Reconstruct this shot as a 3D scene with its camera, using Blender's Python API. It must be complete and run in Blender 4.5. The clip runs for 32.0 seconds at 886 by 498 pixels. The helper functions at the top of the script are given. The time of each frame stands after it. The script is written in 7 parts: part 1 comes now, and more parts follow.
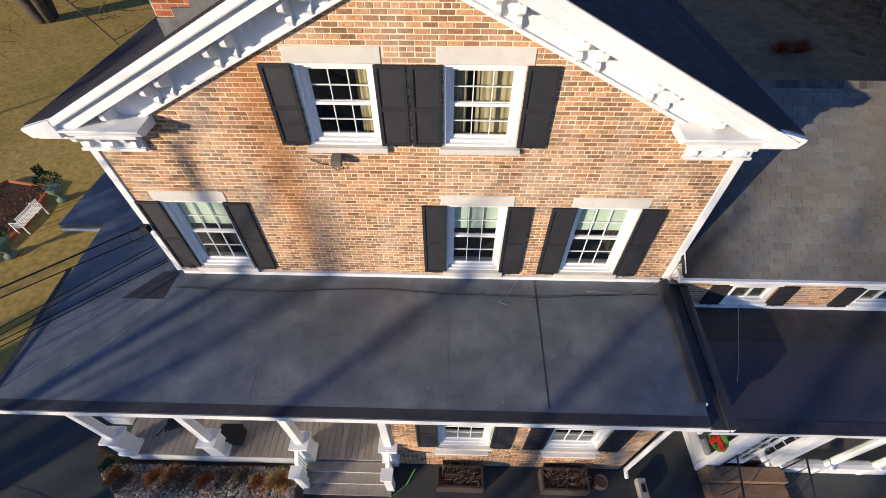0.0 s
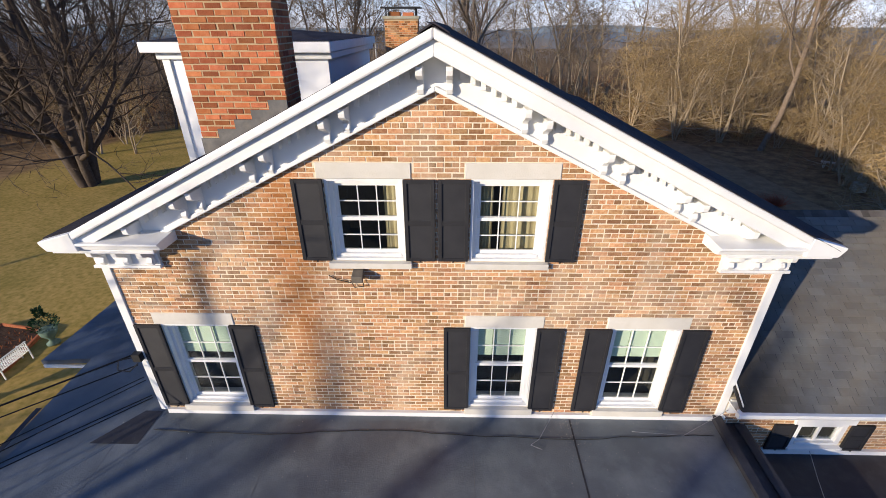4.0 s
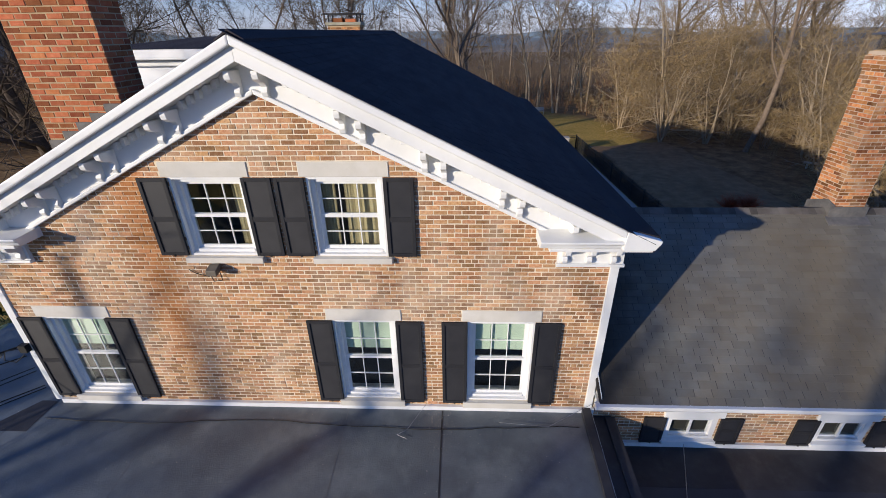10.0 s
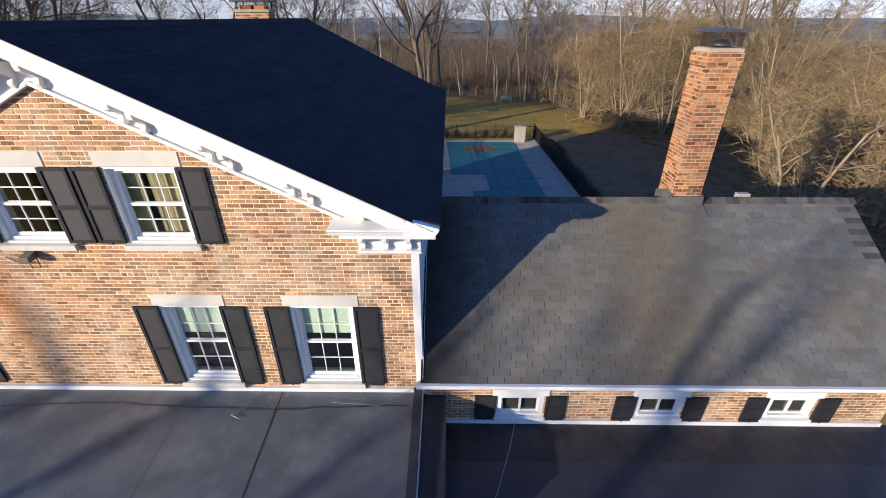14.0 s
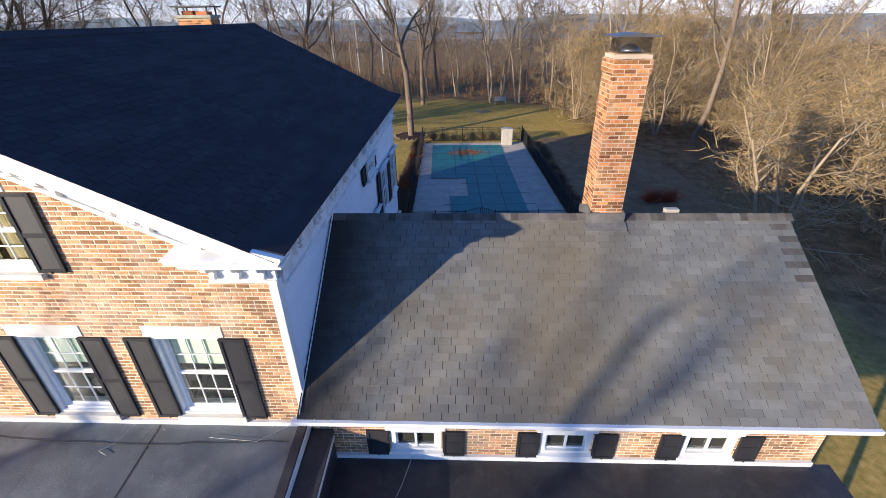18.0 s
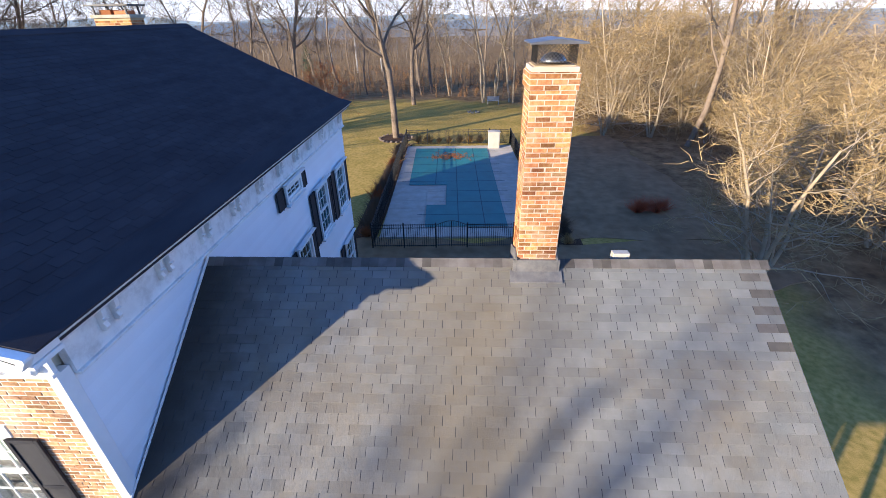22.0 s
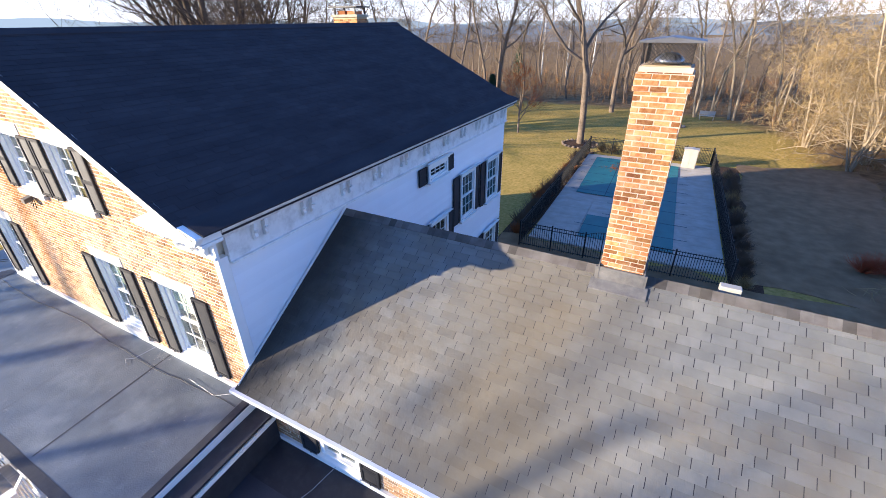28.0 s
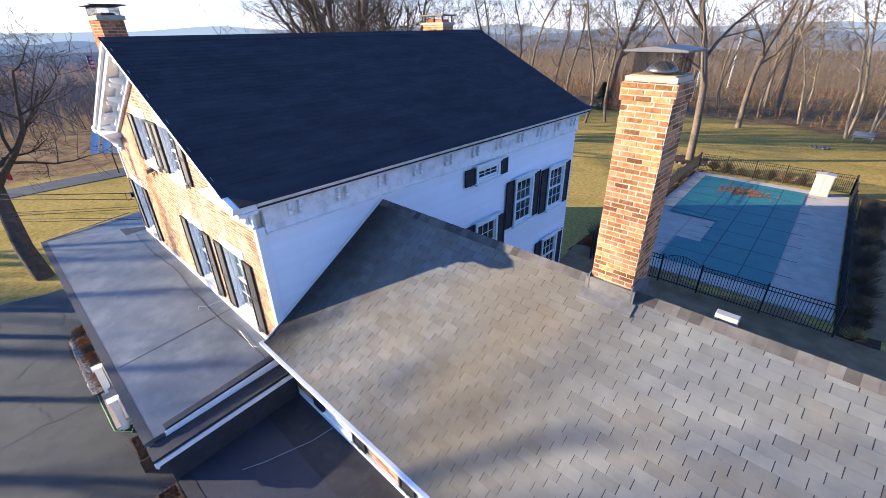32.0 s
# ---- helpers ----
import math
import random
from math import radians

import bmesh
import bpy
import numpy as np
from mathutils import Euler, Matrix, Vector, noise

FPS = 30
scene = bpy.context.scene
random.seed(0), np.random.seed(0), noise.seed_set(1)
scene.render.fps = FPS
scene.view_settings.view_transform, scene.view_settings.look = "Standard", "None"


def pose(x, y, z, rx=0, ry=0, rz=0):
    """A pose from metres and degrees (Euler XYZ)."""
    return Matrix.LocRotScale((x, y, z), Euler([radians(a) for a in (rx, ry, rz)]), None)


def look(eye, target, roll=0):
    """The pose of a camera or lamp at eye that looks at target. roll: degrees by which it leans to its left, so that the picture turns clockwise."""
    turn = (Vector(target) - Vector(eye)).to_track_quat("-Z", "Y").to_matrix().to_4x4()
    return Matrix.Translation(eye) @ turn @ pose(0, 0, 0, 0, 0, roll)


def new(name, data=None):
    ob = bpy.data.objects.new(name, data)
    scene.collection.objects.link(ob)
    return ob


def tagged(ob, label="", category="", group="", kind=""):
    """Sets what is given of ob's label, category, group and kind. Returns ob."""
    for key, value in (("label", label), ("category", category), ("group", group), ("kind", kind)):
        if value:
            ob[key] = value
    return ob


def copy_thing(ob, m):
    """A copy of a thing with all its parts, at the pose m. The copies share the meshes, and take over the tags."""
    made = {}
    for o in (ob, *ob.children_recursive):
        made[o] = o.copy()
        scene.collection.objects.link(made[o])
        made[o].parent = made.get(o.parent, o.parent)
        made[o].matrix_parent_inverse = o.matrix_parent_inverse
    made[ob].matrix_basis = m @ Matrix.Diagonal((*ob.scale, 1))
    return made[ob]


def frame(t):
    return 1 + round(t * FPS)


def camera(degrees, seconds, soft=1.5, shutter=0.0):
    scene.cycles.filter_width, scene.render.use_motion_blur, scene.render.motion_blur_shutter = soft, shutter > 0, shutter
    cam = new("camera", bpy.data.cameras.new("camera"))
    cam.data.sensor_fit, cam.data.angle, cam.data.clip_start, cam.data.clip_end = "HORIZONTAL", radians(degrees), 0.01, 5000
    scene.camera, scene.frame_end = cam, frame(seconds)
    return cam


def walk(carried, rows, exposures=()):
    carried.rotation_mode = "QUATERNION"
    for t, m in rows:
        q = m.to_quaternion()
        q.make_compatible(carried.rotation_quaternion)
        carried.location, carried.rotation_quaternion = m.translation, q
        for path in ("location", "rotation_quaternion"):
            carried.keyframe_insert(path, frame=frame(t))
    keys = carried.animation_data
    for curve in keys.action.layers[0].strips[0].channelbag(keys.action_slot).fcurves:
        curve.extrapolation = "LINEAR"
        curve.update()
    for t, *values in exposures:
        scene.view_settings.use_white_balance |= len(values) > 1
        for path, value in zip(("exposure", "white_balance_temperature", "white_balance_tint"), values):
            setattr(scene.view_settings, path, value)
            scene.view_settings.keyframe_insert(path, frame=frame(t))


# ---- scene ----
cam = camera(92.1, 32.0, 0.7)


def view(x, y, z, yaw, pitch, roll):
    return pose(x, y, z, 0, 0, yaw) @ pose(0, 0, 0, 90 + pitch) @ pose(0, 0, 0, 0, 0, roll)


# seconds, stops, white balance
EXPOSURES = [(0, 0.52, 6550, 10), (4, 0.48, 6350, 10), (6.5, 0.18, 5820, 10), (10, 0.18, 5980, 10), (13, 0.45, 6180, 10), (19, 1.2, 6230, 10), (23, 1.7, 6300, 10), (32, 1.77, 6350, 10)]
# seconds, eye x y z, yaw, pitch, roll
ROWS = [
    (0, 0.560, -5.055, 10.381, 1.48, -48.20, -0.04),
    (0.5, 0.580, -5.075, 10.151, 1.69, -48.07, -0.19),
    (1, 0.591, -5.145, 9.907, 1.78, -47.90, -0.22),
    (1.5, 0.557, -5.222, 9.784, 1.74, -47.79, -0.16),
    (2, 0.490, -5.264, 9.749, 1.68, -47.50, -0.20),
    (2.5, 0.417, -5.273, 9.742, 1.48, -45.27, -0.10),
    (3, 0.320, -5.256, 9.736, 1.18, -40.97, 0.01),
    (3.5, 0.242, -5.190, 9.696, 1.20, -34.35, -0.05),
    (4, 0.188, -5.065, 9.709, 1.20, -27.52, -0.13),
    (4.5, 0.172, -5.000, 9.737, 1.21, -22.51, -0.16),
    (6.5, 0.407, -4.987, 9.667, 2.39, -14.58, -0.56),
    (7, 0.421, -4.999, 9.663, 2.33, -17.75, -0.43),
    (7.5, 0.399, -5.026, 9.663, 1.91, -20.35, -0.34),
    (8, 0.542, -5.041, 9.689, 1.44, -22.60, -0.29),
    (8.5, 0.969, -5.071, 9.687, 2.18, -24.00, -0.66),
    (9, 1.352, -5.075, 9.716, 2.14, -25.55, -0.83),
    (9.5, 1.847, -5.168, 9.715, 2.39, -26.42, -0.90),
    (10, 2.445, -5.284, 9.700, 2.55, -27.00, -0.86),
    (10.5, 3.080, -5.448, 9.696, 2.60, -27.41, -0.76),
    (11, 3.576, -5.756, 9.635, 1.86, -26.99, -0.48),
    (11.5, 4.031, -5.943, 9.617, 2.44, -27.27, -0.65),
    (12, 4.164, -6.121, 9.683, 1.09, -27.72, -0.08),
    (12.5, 4.386, -6.005, 9.717, 1.43, -28.24, -0.23),
    (13, 4.582, -5.945, 9.750, 1.38, -28.31, -0.28),
    (13.5, 4.873, -5.707, 9.757, 1.43, -28.43, -0.44),
    (14, 5.086, -5.473, 9.790, 0.78, -28.54, -0.12),
    (14.5, 5.421, -5.320, 9.845, 1.08, -28.78, -0.32),
    (15, 5.768, -5.279, 9.884, 1.39, -28.66, -0.35),
    (15.5, 6.084, -5.221, 9.889, 1.44, -28.65, -0.46),
    (17.5, 6.904, -5.066, 9.827, 1.67, -28.36, -0.67),
    (18, 7.085, -4.775, 9.857, 2.15, -28.50, -0.84),
    (18.5, 7.223, -4.373, 9.889, 2.19, -28.60, -0.87),
    (19, 7.375, -3.929, 9.933, 2.35, -28.83, -0.85),
    (19.5, 7.503, -3.554, 9.912, 2.31, -28.95, -0.80),
    (20, 7.648, -3.288, 9.868, 2.51, -28.93, -0.95),
    (20.5, 7.831, -3.080, 9.862, 2.60, -28.92, -0.77),
    (21, 8.092, -2.961, 9.882, 2.79, -28.97, -0.96),
    (21.5, 8.402, -2.933, 9.893, 2.91, -28.92, -1.04),
    (22, 8.720, -3.000, 9.883, 2.82, -28.83, -1.06),
    (22.5, 9.037, -3.085, 9.833, 2.87, -28.78, -1.08),
    (23, 9.295, -3.127, 9.764, 2.94, -28.62, -1.17),
    (23.5, 9.427, -3.117, 9.707, 3.11, -28.48, -0.78),
    (24, 9.600, -3.187, 9.668, 4.07, -28.28, -0.99),
    (24.5, 9.586, -3.286, 9.756, 4.85, -28.60, -0.82),
    (25, 9.690, -3.257, 9.743, 9.65, -28.51, -0.94),
    (25.5, 9.700, -3.212, 9.788, 16.48, -28.38, -0.10),
    (26, 9.744, -3.204, 9.744, 24.58, -28.10, -0.61),
    (26.5, 9.752, -3.188, 9.814, 28.21, -28.44, -0.20),
    (28.5, 10.275, -3.192, 9.789, 29.16, -27.97, -1.07),
    (29, 10.380, -3.174, 9.824, 33.77, -27.95, -0.73),
    (29.5, 10.470, -3.241, 9.863, 39.54, -27.86, -0.43),
    (30, 10.693, -3.101, 9.876, 41.09, -27.84, -0.61),
    (30.5, 10.988, -2.930, 9.822, 41.32, -27.38, -0.73),
    (31, 11.240, -2.784, 9.817, 42.17, -27.37, -0.84),
    (31.5, 11.459, -2.707, 9.797, 42.96, -27.33, -0.96),
    (32, 11.659, -2.665, 9.809, 43.65, -27.31, -0.92),
]
walk(cam, [(t, view(*row)) for t, *row in ROWS], EXPOSURES)

# ---- light ----
SUN_FROM, SUN_UP = 229.0, 12.5  # compass bearing (from +y, clockwise) and height of the sun
world = bpy.data.worlds.new("sky")
scene.world = world
world.use_nodes = True
sky = world.node_tree.nodes.new("ShaderNodeTexSky")
sky.sky_type, sky.sun_disc = "NISHITA", False
sky.sun_elevation, sky.sun_rotation = radians(SUN_UP), radians(SUN_FROM)
sky.air_density, sky.dust_density, sky.ozone_density = 0.9, 0.1, 6.5
world.node_tree.nodes["Background"].inputs[1].default_value = 0.15
wn, wl = world.node_tree.nodes, world.node_tree.links.new
tint = wn.new("ShaderNodeMix")
tint.data_type, tint.blend_type = "RGBA", "MULTIPLY"
tint.inputs["Factor"].default_value, tint.inputs["B"].default_value = 1.0, (0.99, 0.96, 1.07, 1)
wl(sky.outputs[0], tint.inputs["A"])
grey = wn.new("ShaderNodeRGBToBW")
wl(tint.outputs["Result"], grey.inputs[0])
veil = wn.new("ShaderNodeMix")
veil.data_type, veil.blend_type = "RGBA", "MULTIPLY"
veil.inputs["Factor"].default_value, veil.inputs["B"].default_value = 1.0, (1.14, 1.14, 1.30, 1)
wl(grey.outputs[0], veil.inputs["A"])
where = wn.new("ShaderNodeTexCoord")
flat = wn.new("ShaderNodeMapping")
flat.inputs["Scale"].default_value = (2.2, 2.2, 9.0)
wl(where.outputs["Generated"], flat.inputs["Vector"])
wisp = wn.new("ShaderNodeTexNoise")
wisp.inputs["Scale"].default_value, wisp.inputs["Detail"].default_value, wisp.inputs["Roughness"].default_value = 1.6, 7, 0.6
wl(flat.outputs[0], wisp.inputs["Vector"])
soft = wn.new("ShaderNodeMapRange")
soft.interpolation_type = "SMOOTHSTEP"
soft.inputs["From Min"].default_value, soft.inputs["From Max"].default_value, soft.inputs["To Min"].default_value, soft.inputs["To Max"].default_value = 0.46, 0.74, 0.0, 0.55
wl(wisp.outputs["Fac"], soft.inputs["Value"])
cloud = wn.new("ShaderNodeMix")
cloud.data_type = "RGBA"
height = wn.new("ShaderNodeSeparateXYZ")
wl(where.outputs["Generated"], height.inputs[0])
low = wn.new("ShaderNodeMapRange")
low.interpolation_type = "SMOOTHSTEP"
low.inputs["From Min"].default_value, low.inputs["From Max"].default_value, low.inputs["To Min"].default_value, low.inputs["To Max"].default_value = 0.0, 0.16, 0.85, 0.0
wl(height.outputs[2], low.inputs["Value"])
both = wn.new("ShaderNodeMath")
both.operation = "MAXIMUM"
wl(soft.outputs[0], both.inputs[0])
wl(low.outputs[0], both.inputs[1])
wl(both.outputs[0], cloud.inputs["Factor"])
wl(tint.outputs["Result"], cloud.inputs["A"])
wl(veil.outputs["Result"], cloud.inputs["B"])
wl(cloud.outputs["Result"], wn["Background"].inputs[0])
lamp = bpy.data.lights.new("sun", "SUN")
lamp.energy, lamp.angle, lamp.color = 4.7, radians(0.6), (1.0, 0.84, 0.64)
sun = new("sun", lamp)
a, b = radians(SUN_FROM), radians(SUN_UP)
sun.matrix_world = look((math.sin(a) * math.cos(b) * 60, math.cos(a) * math.cos(b) * 60, math.sin(b) * 60), (0, 0, 0))


# ---- materials ----
def mat(name, col, col2=None, rough=0.7, scale=4.0, bump=0.0, bscale=40.0, metal=0.0, spread=0.0, stain=0.0, stain_col=(0.05, 0.045, 0.04), stain_scale=0.7, stretch=(1, 1, 1), flow=None, spec=None, runs=()):
    """Two-scale noise between col and col2, a random shift from piece to piece (spread), stains and fine relief."""
    m = bpy.data.materials.new(name)
    m.use_nodes = True
    t = m.node_tree
    n, link = t.nodes, t.links.new
    p = n["Principled BSDF"]
    p.inputs["Roughness"].default_value, p.inputs["Metallic"].default_value = rough, metal
    p.inputs["Specular IOR Level"].default_value = spec if spec is not None else 0.08 if rough > 0.84 else 0.4
    co = n.new("ShaderNodeNewGeometry")
    mp = n.new("ShaderNodeMapping")
    mp.inputs["Scale"].default_value = stretch
    link(co.outputs["Position"], mp.inputs["Vector"])
    big = n.new("ShaderNodeTexNoise")
    big.inputs["Scale"].default_value, big.inputs["Detail"].default_value = scale, 6
    link(mp.outputs[0], big.inputs["Vector"])
    mix = n.new("ShaderNodeMix")
    mix.data_type = "RGBA"
    mix.inputs["A"].default_value, mix.inputs["B"].default_value = (*col, 1), (*(col2 or col), 1)
    ramp = n.new("ShaderNodeMapRange")
    ramp.inputs["From Min"].default_value, ramp.inputs["From Max"].default_value = 0.3, 0.7
    link(big.outputs["Fac"], ramp.inputs["Value"])
    link(ramp.outputs[0], mix.inputs["Factor"])
    out = mix.outputs["Result"]
    if spread:
        info = n.new("ShaderNodeObjectInfo")
        add = n.new("ShaderNodeMath")
        add.operation = "ADD"
        link(info.outputs["Random"], add.inputs[0])
        link(co.outputs["Random Per Island"], add.inputs[1])
        fr = n.new("ShaderNodeMath")
        fr.operation = "FRACT"
        link(add.outputs[0], fr.inputs[0])
        wn = n.new("ShaderNodeTexWhiteNoise")
        wn.noise_dimensions = "1D"
        link(fr.outputs[0], wn.inputs["W"])
        hsv = n.new("ShaderNodeHueSaturation")
        val = n.new("ShaderNodeMapRange")
        val.inputs["To Min"].default_value, val.inputs["To Max"].default_value = 1 - spread, 1 + spread
        link(wn.outputs["Value"], val.inputs["Value"])
        link(val.outputs[0], hsv.inputs["Value"])
        sep = n.new("ShaderNodeSeparateColor")
        link(wn.outputs["Color"], sep.inputs[0])
        hue = n.new("ShaderNodeMapRange")
        hue.inputs["To Min"].default_value, hue.inputs["To Max"].default_value = 0.5 - 0.007 * min(spread / 0.3, 1), 0.5 + 0.009 * min(spread / 0.3, 1)
        link(sep.outputs[1], hue.inputs["Value"])
        link(hue.outputs[0], hsv.inputs["Hue"])
        link(out, hsv.inputs["Color"])
        out = hsv.outputs[0]
    if stain:
        sn = n.new("ShaderNodeTexNoise")
        sn.inputs["Scale"].default_value, sn.inputs["Detail"].default_value = stain_scale, 8
        sn.inputs["Roughness"].default_value = 0.65
        fl = n.new("ShaderNodeMapping")
        fl.inputs["Scale"].default_value = flow or stretch
        link(co.outputs["Position"], fl.inputs["Vector"])
        link(fl.outputs[0], sn.inputs["Vector"])
        sr = n.new("ShaderNodeMapRange")
        sr.inputs["From Min"].default_value, sr.inputs["From Max"].default_value = 0.48, 0.75
        sr.inputs["To Max"].default_value = stain
        link(sn.outputs["Fac"], sr.inputs["Value"])
        m2 = n.new("ShaderNodeMix")
        m2.data_type = "RGBA"
        m2.inputs["B"].default_value = (*stain_col, 1)
        link(sr.outputs[0], m2.inputs["Factor"])
        link(out, m2.inputs["A"])
        out = m2.outputs["Result"]
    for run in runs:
        # a vertical run-off stain, in SHINGLE also shade by the wall: (x, half width, lowest z, highest z, colour)
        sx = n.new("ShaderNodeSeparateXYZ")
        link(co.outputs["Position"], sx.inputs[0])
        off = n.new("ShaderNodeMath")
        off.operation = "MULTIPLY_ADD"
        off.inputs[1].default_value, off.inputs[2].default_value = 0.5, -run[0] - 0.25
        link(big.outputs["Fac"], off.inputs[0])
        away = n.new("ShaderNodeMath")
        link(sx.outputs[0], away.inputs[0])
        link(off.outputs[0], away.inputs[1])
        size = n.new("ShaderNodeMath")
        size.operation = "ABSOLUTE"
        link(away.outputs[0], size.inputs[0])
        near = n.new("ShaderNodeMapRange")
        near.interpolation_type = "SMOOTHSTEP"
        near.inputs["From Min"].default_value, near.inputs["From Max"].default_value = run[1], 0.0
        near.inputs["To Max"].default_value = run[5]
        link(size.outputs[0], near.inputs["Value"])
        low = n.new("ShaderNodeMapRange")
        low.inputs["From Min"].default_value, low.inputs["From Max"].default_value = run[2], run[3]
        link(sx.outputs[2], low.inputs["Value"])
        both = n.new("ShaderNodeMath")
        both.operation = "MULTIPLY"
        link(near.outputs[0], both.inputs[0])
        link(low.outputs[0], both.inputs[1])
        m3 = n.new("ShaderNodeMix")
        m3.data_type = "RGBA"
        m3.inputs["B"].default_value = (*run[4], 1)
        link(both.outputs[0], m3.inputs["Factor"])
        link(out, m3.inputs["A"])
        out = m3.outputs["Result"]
    link(out, p.inputs["Base Color"])
    if bump:
        fine = n.new("ShaderNodeTexNoise")
        fine.inputs["Scale"].default_value, fine.inputs["Detail"].default_value = bscale, 4
        link(mp.outputs[0], fine.inputs["Vector"])
        bp = n.new("ShaderNodeBump")
        bp.inputs["Strength"].default_value, bp.inputs["Distance"].default_value = bump, 0.01
        link(fine.outputs["Fac"], bp.inputs["Height"])
        link(bp.outputs[0], p.inputs["Normal"])
    return m


BRICK = mat("brick", (0.345, 0.160, 0.075), (0.50, 0.300, 0.158), 0.9, 26, 0.9, 70, spread=0.46, stain=0.72, stain_col=(0.61, 0.49, 0.36), stain_scale=1.25, flow=(1, 1, 0.35), runs=[(-1.95, 0.5, 4.2, 5.6, (0.42, 0.14, 0.025), 0.55)])
BRICK_RED = mat("red brick", (0.36, 0.105, 0.045), (0.43, 0.16, 0.075), 0.9, 14, 0.8, 70, spread=0.45, stain=0.5, stain_col=(0.12, 0.06, 0.04), stain_scale=1.6)
BRICK_PALE = mat("orange brick", (0.32, 0.110, 0.040), (0.45, 0.215, 0.090), 0.9, 22, 0.9, 60, spread=0.6, stain=0.75, stain_col=(0.54, 0.38, 0.22), stain_scale=3.0)
MORTAR = mat("mortar", (0.68, 0.58, 0.42), (0.78, 0.69, 0.54), 0.95, 5, 0.5, 120, runs=[(-1.95, 0.5, 4.2, 5.6, (0.50, 0.27, 0.10), 0.5)])
MORTAR_WARM = mat("warm mortar", (0.46, 0.355, 0.26), (0.54, 0.44, 0.34), 0.95, 5, 0.5, 120)
MORTAR_TAN = mat("tan mortar", (0.40, 0.28, 0.16), (0.48, 0.36, 0.22), 0.95, 5, 0.5, 120)
WHITE = mat("white paint", (0.80, 0.80, 0.78), (0.74, 0.74, 0.72), 0.45, 3, 0.1, 60, stain=0.12, stain_col=(0.45, 0.43, 0.38), stain_scale=2.5)
PEELING = mat("peeling white paint", (0.76, 0.76, 0.74), (0.68, 0.68, 0.66), 0.6, 5, 0.3, 50, stain=0.7, stain_col=(0.38, 0.36, 0.33), stain_scale=4)
CLAP = mat("white clapboard", (0.78, 0.79, 0.80), (0.74, 0.75, 0.76), 0.5, 1.2, 0.15, 40, spread=0.03)
STONE = mat("limestone", (0.58, 0.55, 0.48), (0.66, 0.63, 0.57), 0.85, 6, 0.4, 60, stain=0.5, stain_col=(0.40, 0.38, 0.30), stain_scale=3)
SHUTTER = mat("black shutter paint", (0.022, 0.022, 0.025), (0.030, 0.030, 0.033), 0.62, 4, 0.1, 80, stain=0.15, stain_col=(0.05, 0.05, 0.05), stain_scale=3, spec=0.2)
# run at x 4.75: brown staining beside the wall, painted darker for its shade
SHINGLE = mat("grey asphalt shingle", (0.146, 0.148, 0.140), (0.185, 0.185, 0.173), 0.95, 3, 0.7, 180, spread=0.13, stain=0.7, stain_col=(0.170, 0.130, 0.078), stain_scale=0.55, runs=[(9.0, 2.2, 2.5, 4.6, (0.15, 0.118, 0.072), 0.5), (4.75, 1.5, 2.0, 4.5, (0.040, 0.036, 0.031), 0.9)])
SHINGLE_WORN = mat("worn dark shingle", (0.095, 0.085, 0.075), (0.13, 0.12, 0.105), 0.95, 5, 0.7, 180, spread=0.2)
SHINGLE_DARK = mat("black asphalt shingle", (0.034, 0.0310, 0.0355), (0.050, 0.0460, 0.0510), 0.95, 3, 0.6, 160, spread=0.08, stretch=(1, 0.25, 1), spec=0.12)
SLATE_CAP = mat("ridge shingle", (0.09, 0.08, 0.07), (0.13, 0.12, 0.11), 0.95, 5, 0.6, 150, spread=0.35)
MEMBRANE = mat("roof membrane", (0.046, 0.058, 0.072), (0.088, 0.104, 0.118), 0.5, 2.2, 0.45, 40, stain=0.85, stain_col=(0.150, 0.170, 0.182), stain_scale=1.3, spec=1.0)
# darker copy of the membrane: tree shade on the low roof is in its colour
MEMBRANE_SHADED = mat("roof membrane darkened for shade", (0.021, 0.023, 0.034), (0.032, 0.034, 0.047), 0.55, 1.5, 0.25, 40, stain=0.6, stain_col=(0.052, 0.054, 0.064), stain_scale=1.0, spec=0.5)
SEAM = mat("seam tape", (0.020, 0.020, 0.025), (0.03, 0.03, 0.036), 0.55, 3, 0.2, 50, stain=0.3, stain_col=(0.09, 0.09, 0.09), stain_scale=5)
ASPHALT = mat("asphalt", (0.037, 0.041, 0.040), (0.058, 0.061, 0.059), 0.8, 0.9, 0.5, 90, spec=0.35, stain=0.6, stain_col=(0.078, 0.081, 0.079), stain_scale=0.7)
LAWN = mat("winter lawn", (0.49, 0.33, 0.110), (0.27, 0.210, 0.058), 0.95, 5.0, 1.0, 30, stain=0.75, stain_col=(0.175, 0.158, 0.038), stain_scale=0.22, spec=0.0)
SCRUB = mat("dry scrub floor", (0.20, 0.13, 0.070), (0.29, 0.195, 0.11), 0.95, 1.6, 1.0, 6, stain=0.6, stain_col=(0.10, 0.068, 0.038), stain_scale=0.3)
CONCRETE = mat("pool deck concrete", (0.40, 0.36, 0.30), (0.48, 0.44, 0.38), 0.9, 2, 0.3, 60, stain=0.5, stain_col=(0.30, 0.27, 0.23), stain_scale=0.8)
CAPSTONE = mat("chimney cap concrete", (0.30, 0.28, 0.20), (0.40, 0.38, 0.30), 0.9, 6, 0.6, 60, stain=0.5, stain_col=(0.2, 0.2, 0.12), stain_scale=4)
COVER = mat("teal pool cover", (0.016, 0.15, 0.165), (0.022, 0.18, 0.185), 0.6, 1.5, 0.3, 14, stain=0.25, stain_col=(0.03, 0.09, 0.09), stain_scale=1)
